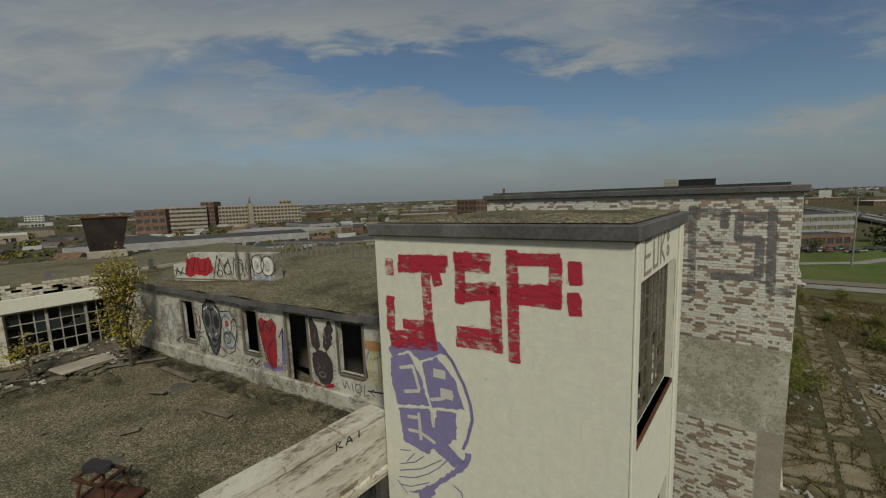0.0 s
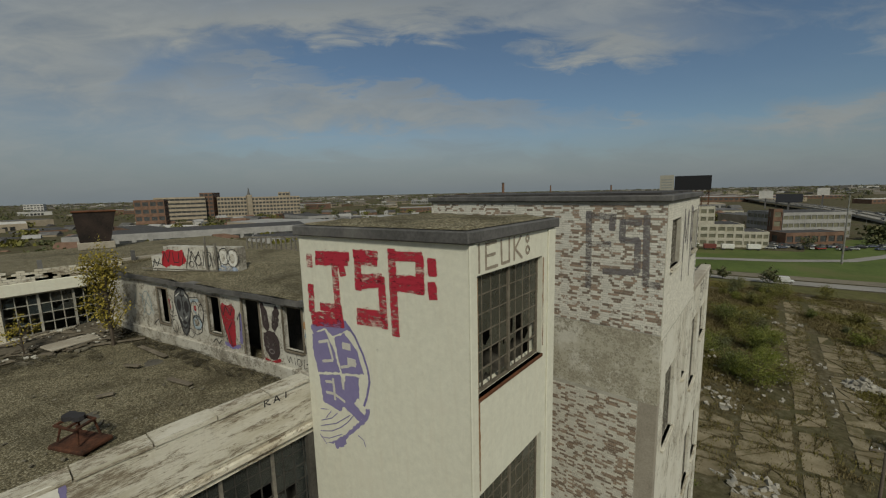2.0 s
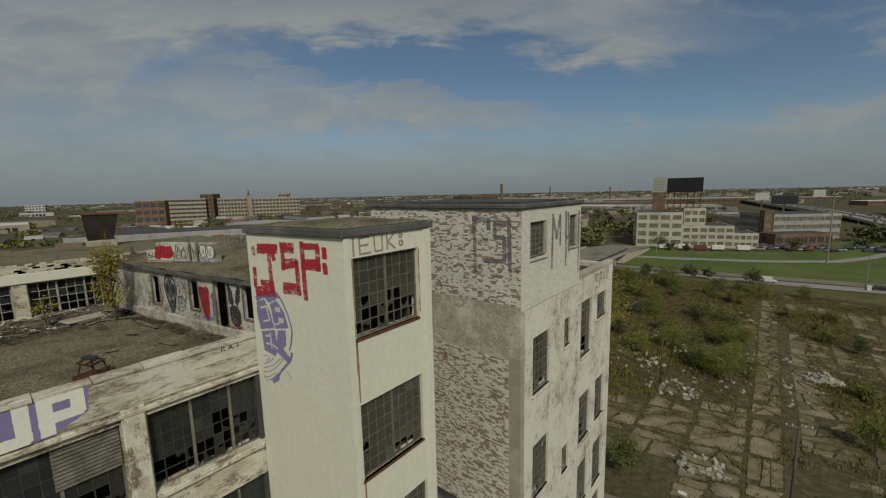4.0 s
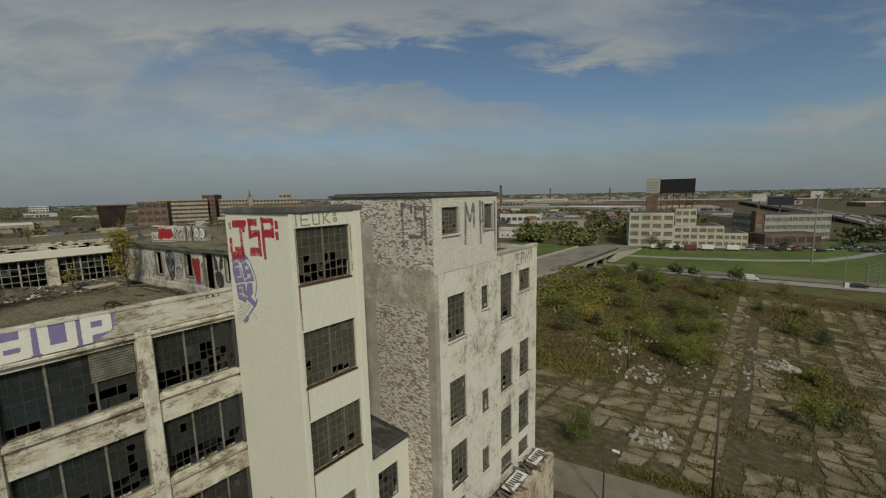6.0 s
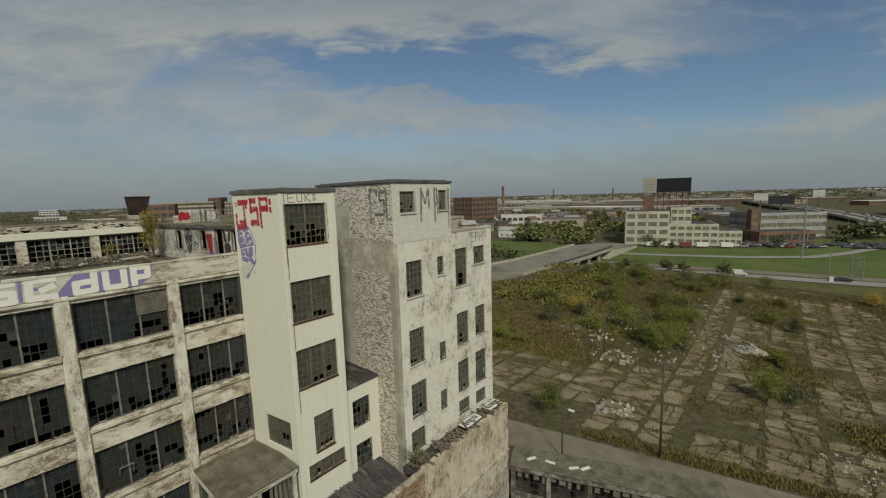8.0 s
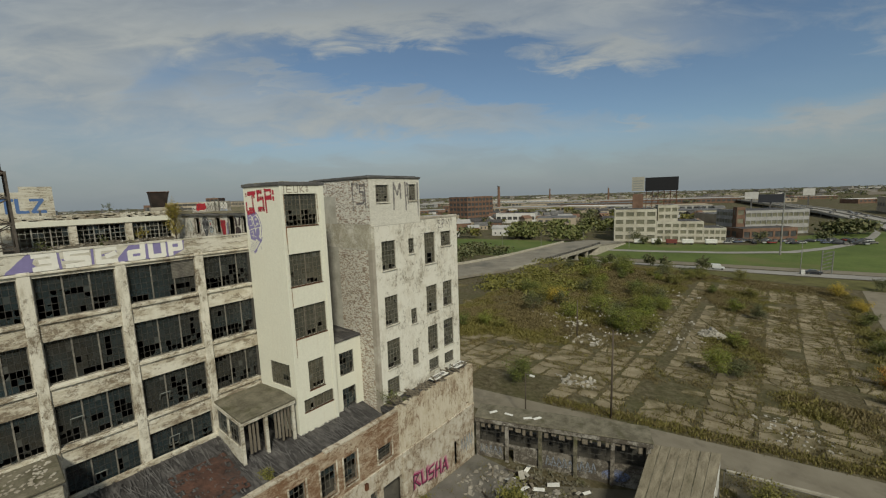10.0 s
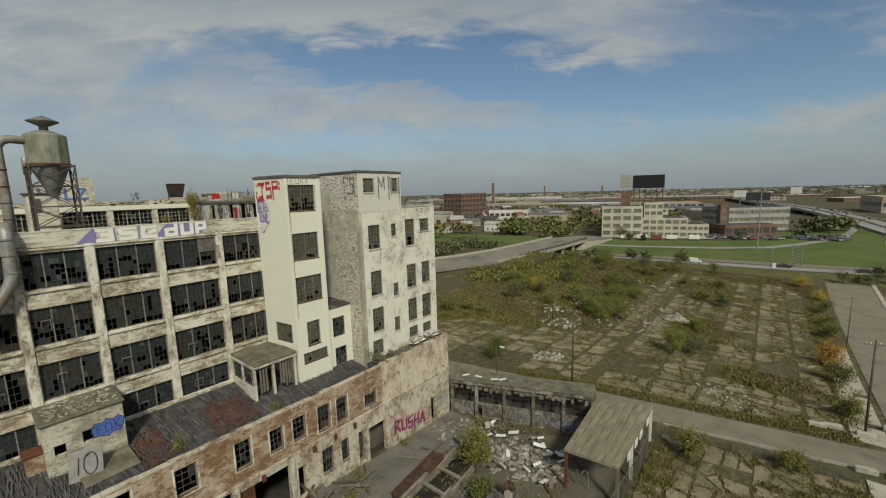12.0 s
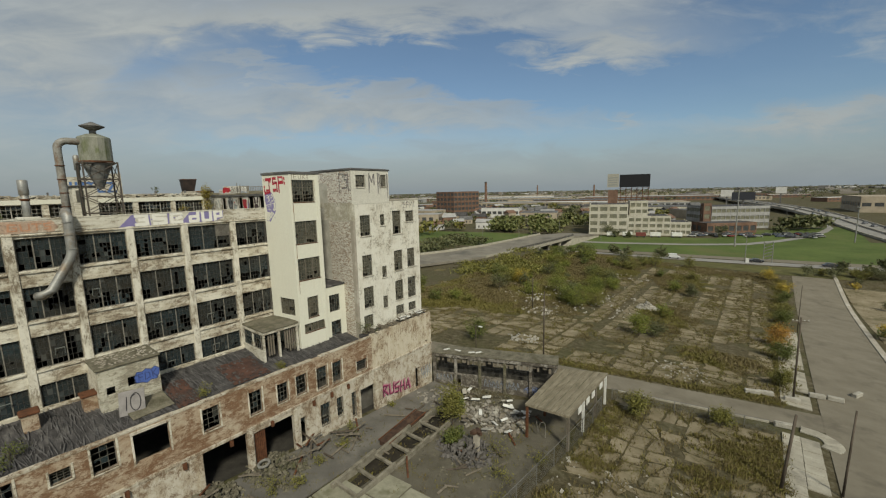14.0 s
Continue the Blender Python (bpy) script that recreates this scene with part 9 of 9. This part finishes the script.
bill = thing("billboard", "black roof billboard on a lattice of steel legs", "billboard", at=(0, 0, 0))
BM = run((-38.5, 270.0), (-20.5, 275.0))
part("panel", boxes(((0, 25.8, -0.6), (18.6, 34.3, 0)), m=BM), paint("billboard_black", (0.012, 0.012, 0.014), 0.6), bill, "large blank black panel")
BS = run((-46.4, 269.6), (-38.9, 270.0))
part("side_panel", boxes(((0, 26.0, -0.6), (7.4, 35.0, 0)), m=BS), paint("billboard_pale", (0.38, 0.36, 0.30)), bill, "pale side panel with faded bars")
part("side_panel", boxes(*[((0.6, 27.2 + 1.6 * i, 0), (6.6, 27.9 + 1.6 * i, 0.02)) for i in range(4)], m=BS), paint("faded_bars", (0.28, 0.29, 0.27)), bill)
for i in range(6):
    part("leg", boxes(((0.6 + 3.4 * i, FZ, -0.9), (1.0 + 3.4 * i, 25.8, -0.5)), m=BM), RUST, bill)
    if i < 5:
        bm = bmesh.new()
        for z in (12, 18.5):
            add_tube(bm, BM @ Vector((0.8 + 3.4 * i, z, -0.7)), BM @ Vector((4.2 + 3.4 * i, z + 6.5, -0.7)), 0.14, sides=4)
        part("brace", bm, RUST, bill)
part("walkway", boxes(((-0.5, 25.0, -0.2), (19.0, 25.25, 0.9)), m=BM), RUST, bill)
part("tower", boxes(((-7.0, FZ, -6), (-0.8, 24, -0.8)), m=BM), BROWNB, bill, "brown brick stair tower under the sign")
for k, (x, y, w, z) in enumerate(((2, 640, 14, 22), (22, 560, 22, 20), (60, 720, 12, 24))):
    b_ = thing("billboard", "distant roadside billboard on one leg", "billboard", "roadside billboards", at=(x, y, FZ))
    part("panel", boxes(((-w / 2, -0.4, z - 9), (w / 2, 0.4, z))), paint("billboard_dark", (0.04, 0.042, 0.05)) if k == 1 else PALEB, b_)
    part("leg", boxes(((-0.8, 0.5, 0), (0.8, 2.1, z - 2))), TIN, b_)

def mast(x, y, top, label, r=0.25, lamp_=False, z=FZ):
    ob = thing("light_mast", label, "mast", "light masts", at=(x, y, z))
    part("shaft", tube((0, 0, -0.2), (0, 0, top - z), r, r * 0.5, 8), GALV, ob)
    if lamp_:
        part("ring", lathe([(0.5, top - z - 0.5), (1.0, top - z - 0.3), (1.0, top - z), (0.4, top - z + 0.1)], 10), GALV, ob)
    return ob
mast(29.6, 210.2, 24.7, "very tall grey freeway light mast", 0.35, True)
mast(74.5, 250.8, 14.0, "tall grey freeway light mast", 0.3, True)
mast(34.6, 164.9, 8.0, "grey roadside pole with a white cabinet", 0.16)
for x, y in ((-62, 170), (-54, 205), (-72, 150), (-30, 205), (-36, 240), (100, 300), (60, 400)):
    mast(x, y, 7.5, "thin grey street lamp", 0.12)
cab = thing("cabinet", "white roadside cabinet beside a pole", "cabinet", at=(35.3, 164.6, FZ))
part("box", bevelled((-0.5, -0.4, 0), (0.5, 0.4, 1.6), 0.04), WHITE, cab)
gantry = thing("sign_gantry", "grey lattice gantry legs by the road", "gantry", at=(41.2, 169.0, FZ))
for x in (-1.3, 1.3):
    for y in (-0.6, 0.6):
        part("leg", tube((x, y, -0.2), (x, y, 7.8), 0.12, sides=6), GALV, gantry)
for i in range(6):
    bm = bmesh.new()
    for s in (-0.6, 0.6):
        add_tube(bm, (-1.3, s, 0.6 + 1.2 * i), (1.3, s, 1.8 + 1.2 * i), 0.07, sides=4)
    part("brace", bm, GALV, gantry)
for x, y, h, lab in ((-551, 1230, 41, "far dark factory chimney"), (-330, 560, 42, "far striped thin chimney"), (-322, 1100, 36, "far dark factory chimney shaft")):
    ch = thing("chimney", lab, "chimney", "far chimneys", at=(x, y, FZ))
    part("shaft", tube((0, 0, 0), (0, 0, h), 2.6, 1.9, 12), BROWNB, ch)
    part("rim", tube((0, 0, h), (0, 0, h + 1), 2.3, 2.3, 12), TIN, ch)

# cars
CARS = {}
def car(x, y, rz, colour, z=None, label="parked car", van=False):
    ob = thing("van" if van else "car", label, "van" if van else "car", "cars", at=(x, y, (gz(x, y) if z is None else z) + 0.14), rz=rz)
    key = (colour, van)
    if key not in CARS:
        bm = boxes(((-2.2, -0.88, 0.35), (2.2, 0.88, 0.95)))
        for s in (-1, 1):
            pass
        bmesh.ops.bevel(bm, geom=bm.edges[:], offset=0.14, segments=2, affect="EDGES")
        body = bpy.data.meshes.new("body")
        bm.to_mesh(body)
        bm.free()
        body.materials.append(paint("car_paint", colour, 0.3, 0.05))
        bm = bmesh.new()
        t_, w_ = (1.95, 0.8) if van else (1.5, 0.68)
        lo = [bm.verts.new(q) for q in ((-2.1 if van else -1.55, -0.82, 0.9), (1.35, -0.82, 0.9), (1.35, 0.82, 0.9), (-2.1 if van else -1.55, 0.82, 0.9))]
        hi = [bm.verts.new(q) for q in ((-2.05 if van else -0.95, -w_, t_), (0.9 if van else 0.5, -w_, t_), (0.9 if van else 0.5, w_, t_), (-2.05 if van else -0.95, w_, t_))]
        bm.faces.new(hi)
        for i in range(4):
            bm.faces.new((lo[i], lo[(i + 1) % 4], hi[(i + 1) % 4], hi[i]))
        cab_ = bpy.data.meshes.new("cabin")
        bm.to_mesh(cab_)
        bm.free()
        cab_.materials.append(paint("car_paint", colour, 0.3, 0.05) if van else DARKGLAZE)
        wb = tube((0, -0.1, 0), (0, 0.1, 0), 0.33, sides=12)
        wheel = bpy.data.meshes.new("wheel")
        wb.to_mesh(wheel)
        wb.free()
        wheel.materials.append(BLACK)
        CARS[key] = (body, cab_, wheel)
    body, cab_, wheel = CARS[key]
    for nm, me, at in (("body", body, (0, 0, 0)), ("cabin", cab_, (0, 0, 0)), *(("wheel", wheel, (dx, dy, 0.33)) for dx in (-1.4, 1.4) for dy in (-0.82, 0.82))):
        o_ = new(nm, me)
        o_.parent = ob
        o_.location = at
        if nm == "wheel" and y < 200:
            part("hub", tube((0, -0.115, 0), (0, 0.115, 0), 0.18, sides=8), STEEL, o_)
cr = random.Random(77)
for x, y, rz, c, v in ((12, 160.8, 8, (0.6, 0.6, 0.58), True), (38, 166.5, 8, (0.04, 0.04, 0.045), False), (58, 167.5, 8, (0.05, 0.05, 0.06), False), (-12, 168.2, 6, (0.03, 0.03, 0.035), False), (84, 171, 8, (0.25, 0.03, 0.03), False)):
    car(x, y, rz, c, label="white van on the service road" if v else "dark car on the freeway", van=v)
for k in range(60):
    x, y = cr.uniform(8, 64), cr.uniform(244, 264)
    car(x, y + 0.35 * (x - 10), cr.choice((10, 100, 40)), cr.choice(((0.5, 0.5, 0.48), (0.04, 0.04, 0.05), (0.3, 0.05, 0.04), (0.12, 0.14, 0.2), (0.2, 0.19, 0.17))), FZ, "old car in a scrap yard")
for k in range(26):
    i = cr.randint(3, 9)
    f = cr.random()
    x, y, z = (a + (b - a) * f for a, b in zip((*mid[i], lift[i]), (*mid[i + 1], lift[i + 1])))
    s = cr.choice((-7.5, -4.5, 3, 6, 8.5))
    car(x + s, y, 100, cr.choice(((0.5, 0.5, 0.5), (0.05, 0.05, 0.06), (0.3, 0.3, 0.32))), z, "car driving on the raised freeway")
for k, (x, y) in enumerate(((-22, 232), (-8, 236), (-15, 233), (2, 240), (-30, 229))):
    tr = thing("trailer", "white box trailer before the beige factory" if k != 2 else "red box trailer before the beige factory", "trailer", "trailers", at=(x, y - 4, FZ), rz=17)
    part("box", bevelled((-2.6, -1.2, 0.9), (2.6, 1.2, 2.9), 0.05), paint("trailer_red", (0.16, 0.05, 0.04)) if k == 2 else WHITE, tr)
    for dx in (-1.8, 1.8):
        part("wheel", tube((dx, -1.1, 0.45), (dx, 1.1, 0.45), 0.45, sides=10), BLACK, tr)

# houses and halls of the town
hr = random.Random(90)
hues = [GREYB, TANB, BROWNB, BROWNB, PALEB, TANB]
def clear_of(x, y):
    k = next((i for i in range(len(mid) - 1) if mid[i][1] <= y < mid[i + 1][1]), None)
    if k is not None:
        (xa, ya), (xb, yb) = mid[k], mid[k + 1]
        if abs(x - xa - (xb - xa) * (y - ya) / (yb - ya)) < 75:
            return False
    return not (-125 < x < 175 and y < 330) and not (-35 < x < 5 and y < 30) and not (x > -60 and y < 330)
def polar(lo, hi, a0=80, a1=182, power=1.0):
    while True:
        a, d = radians(hr.uniform(a0, a1)), lo + (hi - lo) * hr.random() ** power
        x, y = 15 + d * math.cos(a), d * math.sin(a)
        if clear_of(x, y):
            return x, y, d
roofs = [TIN, BROWNB, TAR, GREYB]
for k in range(240):
    x, y, d = polar(150, 620)
    ob = thing("house", "small far house with a pitched roof", "house", "town houses", at=(x, y, FZ), rz=hr.uniform(0, 90))
    w, l, h = hr.uniform(3, 5), hr.uniform(4, 7), hr.uniform(3, 6)
    part("wall", boxes(((-l, -w, -1), (l, w, h))), hr.choice(hues), ob)
    bm = bmesh.new()
    vs = [bm.verts.new(q) for q in ((-l - 0.4, -w - 0.4, h), (l + 0.4, -w - 0.4, h), (l + 0.4, w + 0.4, h), (-l - 0.4, w + 0.4, h), (-l - 0.4, 0, h + w * 0.7), (l + 0.4, 0, h + w * 0.7))]
    for f in ((0, 1, 5, 4), (2, 3, 4, 5), (0, 4, 3), (1, 2, 5), (0, 3, 2, 1)):
        bm.faces.new([vs[i] for i in f])
    part("roof", bm, hr.choice(roofs), ob)
    bm = bmesh.new()
    for i in range(3):
        for s in (-1, 1):
            add_box(bm, (-l * 0.7 + i * l * 0.6, s * w - 0.05, 1.0), (-l * 0.7 + i * l * 0.6 + 1.1, s * w + 0.05, 2.5))
    tagged(part("window", bm, DARKGLAZE, ob), kind="stuff")
for k in range(70):
    x, y, d = polar(170, 1200, power=0.8)
    l, w, h = hr.uniform(14, 45), hr.uniform(10, 22), hr.uniform(5, 11)
    ob = thing("hall", "far flat-roofed industrial hall", "hall", "town halls", at=(x, y, FZ), rz=hr.uniform(-25, 25) + 15)
    part("wall", boxes(((-l, -w, -1), (l, w, h))), hr.choice(hues), ob)
    part("roof", boxes(((-l + 0.3, -w + 0.3, h), (l - 0.3, w - 0.3, h + 0.25))), hr.choice((GREYB, PALEB, TAR, TIN)), ob)
    bm = bmesh.new()
    for i in range(int(l / 3)):
        add_box(bm, (-l + 2 + i * 6, -w - 0.06, h * 0.4), (-l + 5.5 + i * 6, -w + 0.05, h * 0.75))
        add_box(bm, (l - 0.05, -w + 2 + (i % 4) * 5, h * 0.4), (l + 0.06, -w + 5.5 + (i % 4) * 5, h * 0.75))
    tagged(part("glazing_strip", bm, DARKGLAZE, ob), kind="stuff")
big_building("long_shed", "very long dark-roofed shed behind the factory", (-300, 30), (-245, 150), 45, FZ, 8, 1, 16, GREYB, DARKGLAZE, 0.3)
big_building("long_shed", "long pale-roofed shed behind the factory", (-215, 95), (-170, 170), 30, FZ, 5, 1, 14, GREYB, DARKGLAZE, 0.3, roof=TAR)
bm = bmesh.new()
for k in range(900):
    x, y, d = polar(900, 3800, 70, 190, 0.7)
    l, w, h = hr.uniform(5, 30), hr.uniform(5, 18), hr.uniform(3, 7) if hr.random() < 0.99 else hr.uniform(12, 22)
    add_box(bm, (-l, -w, -1), (l, w, h), pose(x, y, FZ, 0, 0, hr.uniform(0, 90)))
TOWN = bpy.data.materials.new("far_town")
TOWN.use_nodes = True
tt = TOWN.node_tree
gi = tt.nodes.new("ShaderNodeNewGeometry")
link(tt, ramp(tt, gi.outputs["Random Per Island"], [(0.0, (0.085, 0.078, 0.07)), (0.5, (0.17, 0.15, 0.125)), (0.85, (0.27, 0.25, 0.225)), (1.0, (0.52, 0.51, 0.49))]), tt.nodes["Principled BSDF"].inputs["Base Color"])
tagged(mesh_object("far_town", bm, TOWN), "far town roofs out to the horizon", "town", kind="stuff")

FIELD = mottled("far_dry_field", (0.20, 0.165, 0.11), (0.34, 0.29, 0.205), 0.006, 0.95, grain=0.05, bump=0.0, stain=(0.12, 0.115, 0.06), stain_scale=0.01, spread=(1, 0.5, 1))
tagged(mesh_object("far_field", boxes(((-900, 900, FZ - 0.5), (-60, 2100, FZ + 0.6))), FIELD), "wide tan open field beyond the town", "field", kind="structure")
for k, (x, y, l, w, h, m_) in enumerate(((-420, 820, 130, 40, 9, TANB), (-230, 700, 110, 30, 8, BROWNB), (-120, 610, 80, 24, 7, GREYB), (-300, 560, 70, 20, 8, TANB), (-60, 470, 45, 16, 7, BEIGE), (-560, 1000, 150, 40, 10, PALEB), (-150, 900, 120, 40, 9, BROWNB))):
    ob = thing("hall", "very long low industrial hall with a flat roof", "hall", "town halls", at=(x, y, FZ), rz=18)
    part("wall", boxes(((-l, -w, -1), (l, w, h))), m_, ob)
    part("roof", bevelled((-l - 0.4, -w - 0.4, h), (l + 0.4, w + 0.4, h + 0.5), 0.1), (GREYB, TIN, TANB)[k % 3], ob)
    bm = bmesh.new()
    for i in range(int(l / 4)):
        add_box(bm, (-l + 3 + i * 8, -w - 0.08, h * 0.35), (-l + 8.6 + i * 8, -w + 0.05, h * 0.75))
    tagged(part("glazing_strip", bm, DARKGLAZE, ob), kind="stuff")

# woods
def woods(name, label, n, lo, hi, size, mat, seed, a0=70, a1=190, power=1.0, per=26, keep=None, leaf=0.2):
    r = random.Random(seed)
    verts, faces = [], []
    made = 0
    while made < n:
        a, d = radians(r.uniform(a0, a1)), lo + (hi - lo) * r.random() ** power
        x, y = 15 + d * math.cos(a), d * math.sin(a)
        if not (keep or clear_of)(x, y):
            continue
        made += 1
        s = size * r.uniform(0.6, 1.4)
        for i in range(per):
            cx, cy, cz_ = x + r.gauss(0, s * 0.36), y + r.gauss(0, s * 0.36), FZ + s * (0.25 + 0.75 * r.random() ** 0.8) * 0.95
            k = len(verts)
            q = Euler((r.uniform(-1.3, 1.3), r.uniform(-1.3, 1.3), r.uniform(0, 6.28)))
            for u, v in ((-0.5, -0.3), (0.5, -0.4), (0.55, 0.35), (-0.4, 0.45)):
                w_ = Vector((u, v, 0.1 * (u + v))) * s * leaf
                w_.rotate(q)
                verts.append((cx + w_.x, cy + w_.y, cz_ + w_.z))
            faces.append((k, k + 1, k + 2, k + 3))
    me = bpy.data.meshes.new(name)
    me.from_pydata(verts, [], faces)
    me.materials.append(mat)
    return tagged(new(name, me), label, "woods", kind="stuff")
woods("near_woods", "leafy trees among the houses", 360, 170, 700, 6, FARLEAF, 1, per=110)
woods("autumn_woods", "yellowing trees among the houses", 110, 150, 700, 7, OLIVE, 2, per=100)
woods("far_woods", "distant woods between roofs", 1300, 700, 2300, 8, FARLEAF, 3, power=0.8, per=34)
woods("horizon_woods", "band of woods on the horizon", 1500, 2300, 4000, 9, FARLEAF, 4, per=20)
woods("bridge_woods", "leafy trees beyond the bridge", 40, 205, 330, 6.5, leafy("mid_green_leaves", (0.10, 0.115, 0.04), (0.125, 0.14, 0.045), (0.16, 0.15, 0.055)), 5, 98, 128, per=200, keep=lambda x, y: -125 < x < -58 and 215 < y < 330)
woods("bridge_thicket", "green thicket beside the bridge", 90, 60, 200, 4.2, OLIVE, 6, 95, 150, per=620, leaf=0.085, keep=lambda x, y: -38 < x < -14 and 80 < y < 130)
woods("road_trees", "dark green trees left of the bridge road", 26, 90, 220, 6.0, FARLEAF, 8, 95, 160, per=520, leaf=0.1, keep=lambda x, y: -88 < x < -66 and 98 < y < 150)
woods("yard_trees", "dark trees behind the scrap yard", 7, 200, 420, 7, FARLEAF, 7, 70, 95, per=220, keep=lambda x, y: 40 < x < 72 and 270 < y < 330)
for k, (x, y, h) in enumerate(((-32.7, 225.5, 8.5), (-20, 223, 4), (-27, 224, 5), (22, 250, 8), (-4, 155, 4.5), (8, 156, 6.0), (-9, 153, 5), (-22, 150, 4), (60, 160, 4), (70, 163, 5), (66, 158, 4))):
    shrub("tree", "dark bushy tree beside the grass", (x, y, gz(x, y)), h, h * 0.45, FARLEAF, 400 + k, 700, 0.6, 16, category="tree", group="verge trees")

# ---- bricks of the brick tower, course by course ----
def brick_shape(single):
    me = bpy.data.meshes.new("brick")
    bm = boxes(((-0.088, -0.0265, -0.03), (0.088, 0.0265, 0.0)))
    for v in bm.verts:
        if v.co.z > -0.01:
            v.co.x *= 0.985
            v.co.y *= 0.95
    bmesh.ops.recalc_face_normals(bm, faces=bm.faces)
    bm.to_mesh(me)
    bm.free()
    me.materials.append(single)
    return me


kr = random.Random(140)
BRICK = brick_shape(WASHED_ONE)


def courses(u0, u1, v0, v1, holes=()):
    """Places of the bricks, headers and stretchers in turn: centre and length factor."""
    row = 0
    v = v0 + 0.031
    while v + 0.03 < v1:
        u, k = u0 - (0.137 if row % 2 else 0.0), row
        while u < u1 - 0.04:
            long_ = 0.18 if k % 2 else 0.085
            a, b = max(u, u0), min(u + long_, u1)
            if b - a > 0.04 and not any(h[0] - 0.02 < b and a < h[1] + 0.02 and h[2] - 0.03 < v < h[3] + 0.03 for h in holes):
                yield (a + b) / 2, v, (b - a) / 0.18
            u += long_ + 0.007
            k += 1
        row += 1
        v += 0.0615


def joined(name, m, places, mat, parent):
    bm = bmesh.new()
    for u, v, l in places:
        proud = 0.008 + kr.uniform(-0.004, 0.005)
        add_box(bm, (u - 0.088 * l, v - 0.026, -0.02), (u + 0.088 * l, v + 0.026, proud), m)
    ob = part(name, bm, mat, parent)
    tagged(ob, kind="stuff")


near = [q for q in courses(3.4, 7.49, 25.1, 28.42)]
singles = [q for q in near if 5.75 < q[0] < 7.45 and 26.3 < q[1] < 28.42][:300]
taken = set(singles)
for u, v, l in singles:
    o_ = new("brick", BRICK)
    o_.parent = bf_up
    o_.matrix_basis = BF @ pose(u, v, 0.009 + kr.uniform(-0.004, 0.005), 0, kr.uniform(-1, 1), 0) @ Matrix.Diagonal((l, 1, 1, 1))
joined("brickwork", BF, [q for q in near if q not in taken] + list(courses(0, 3.38, 27.2, 28.42)), WASHED, bf_up)
joined("brickwork", BF, courses(3.4, 7.04, 9.5, 23.15), WORN, bf_lo)
joined("brickwork", BX, courses(7.08, 12.34, 24.95, 28.42, [h for h in bx_w if h[2] > 25]), FLAKED, bx_up)
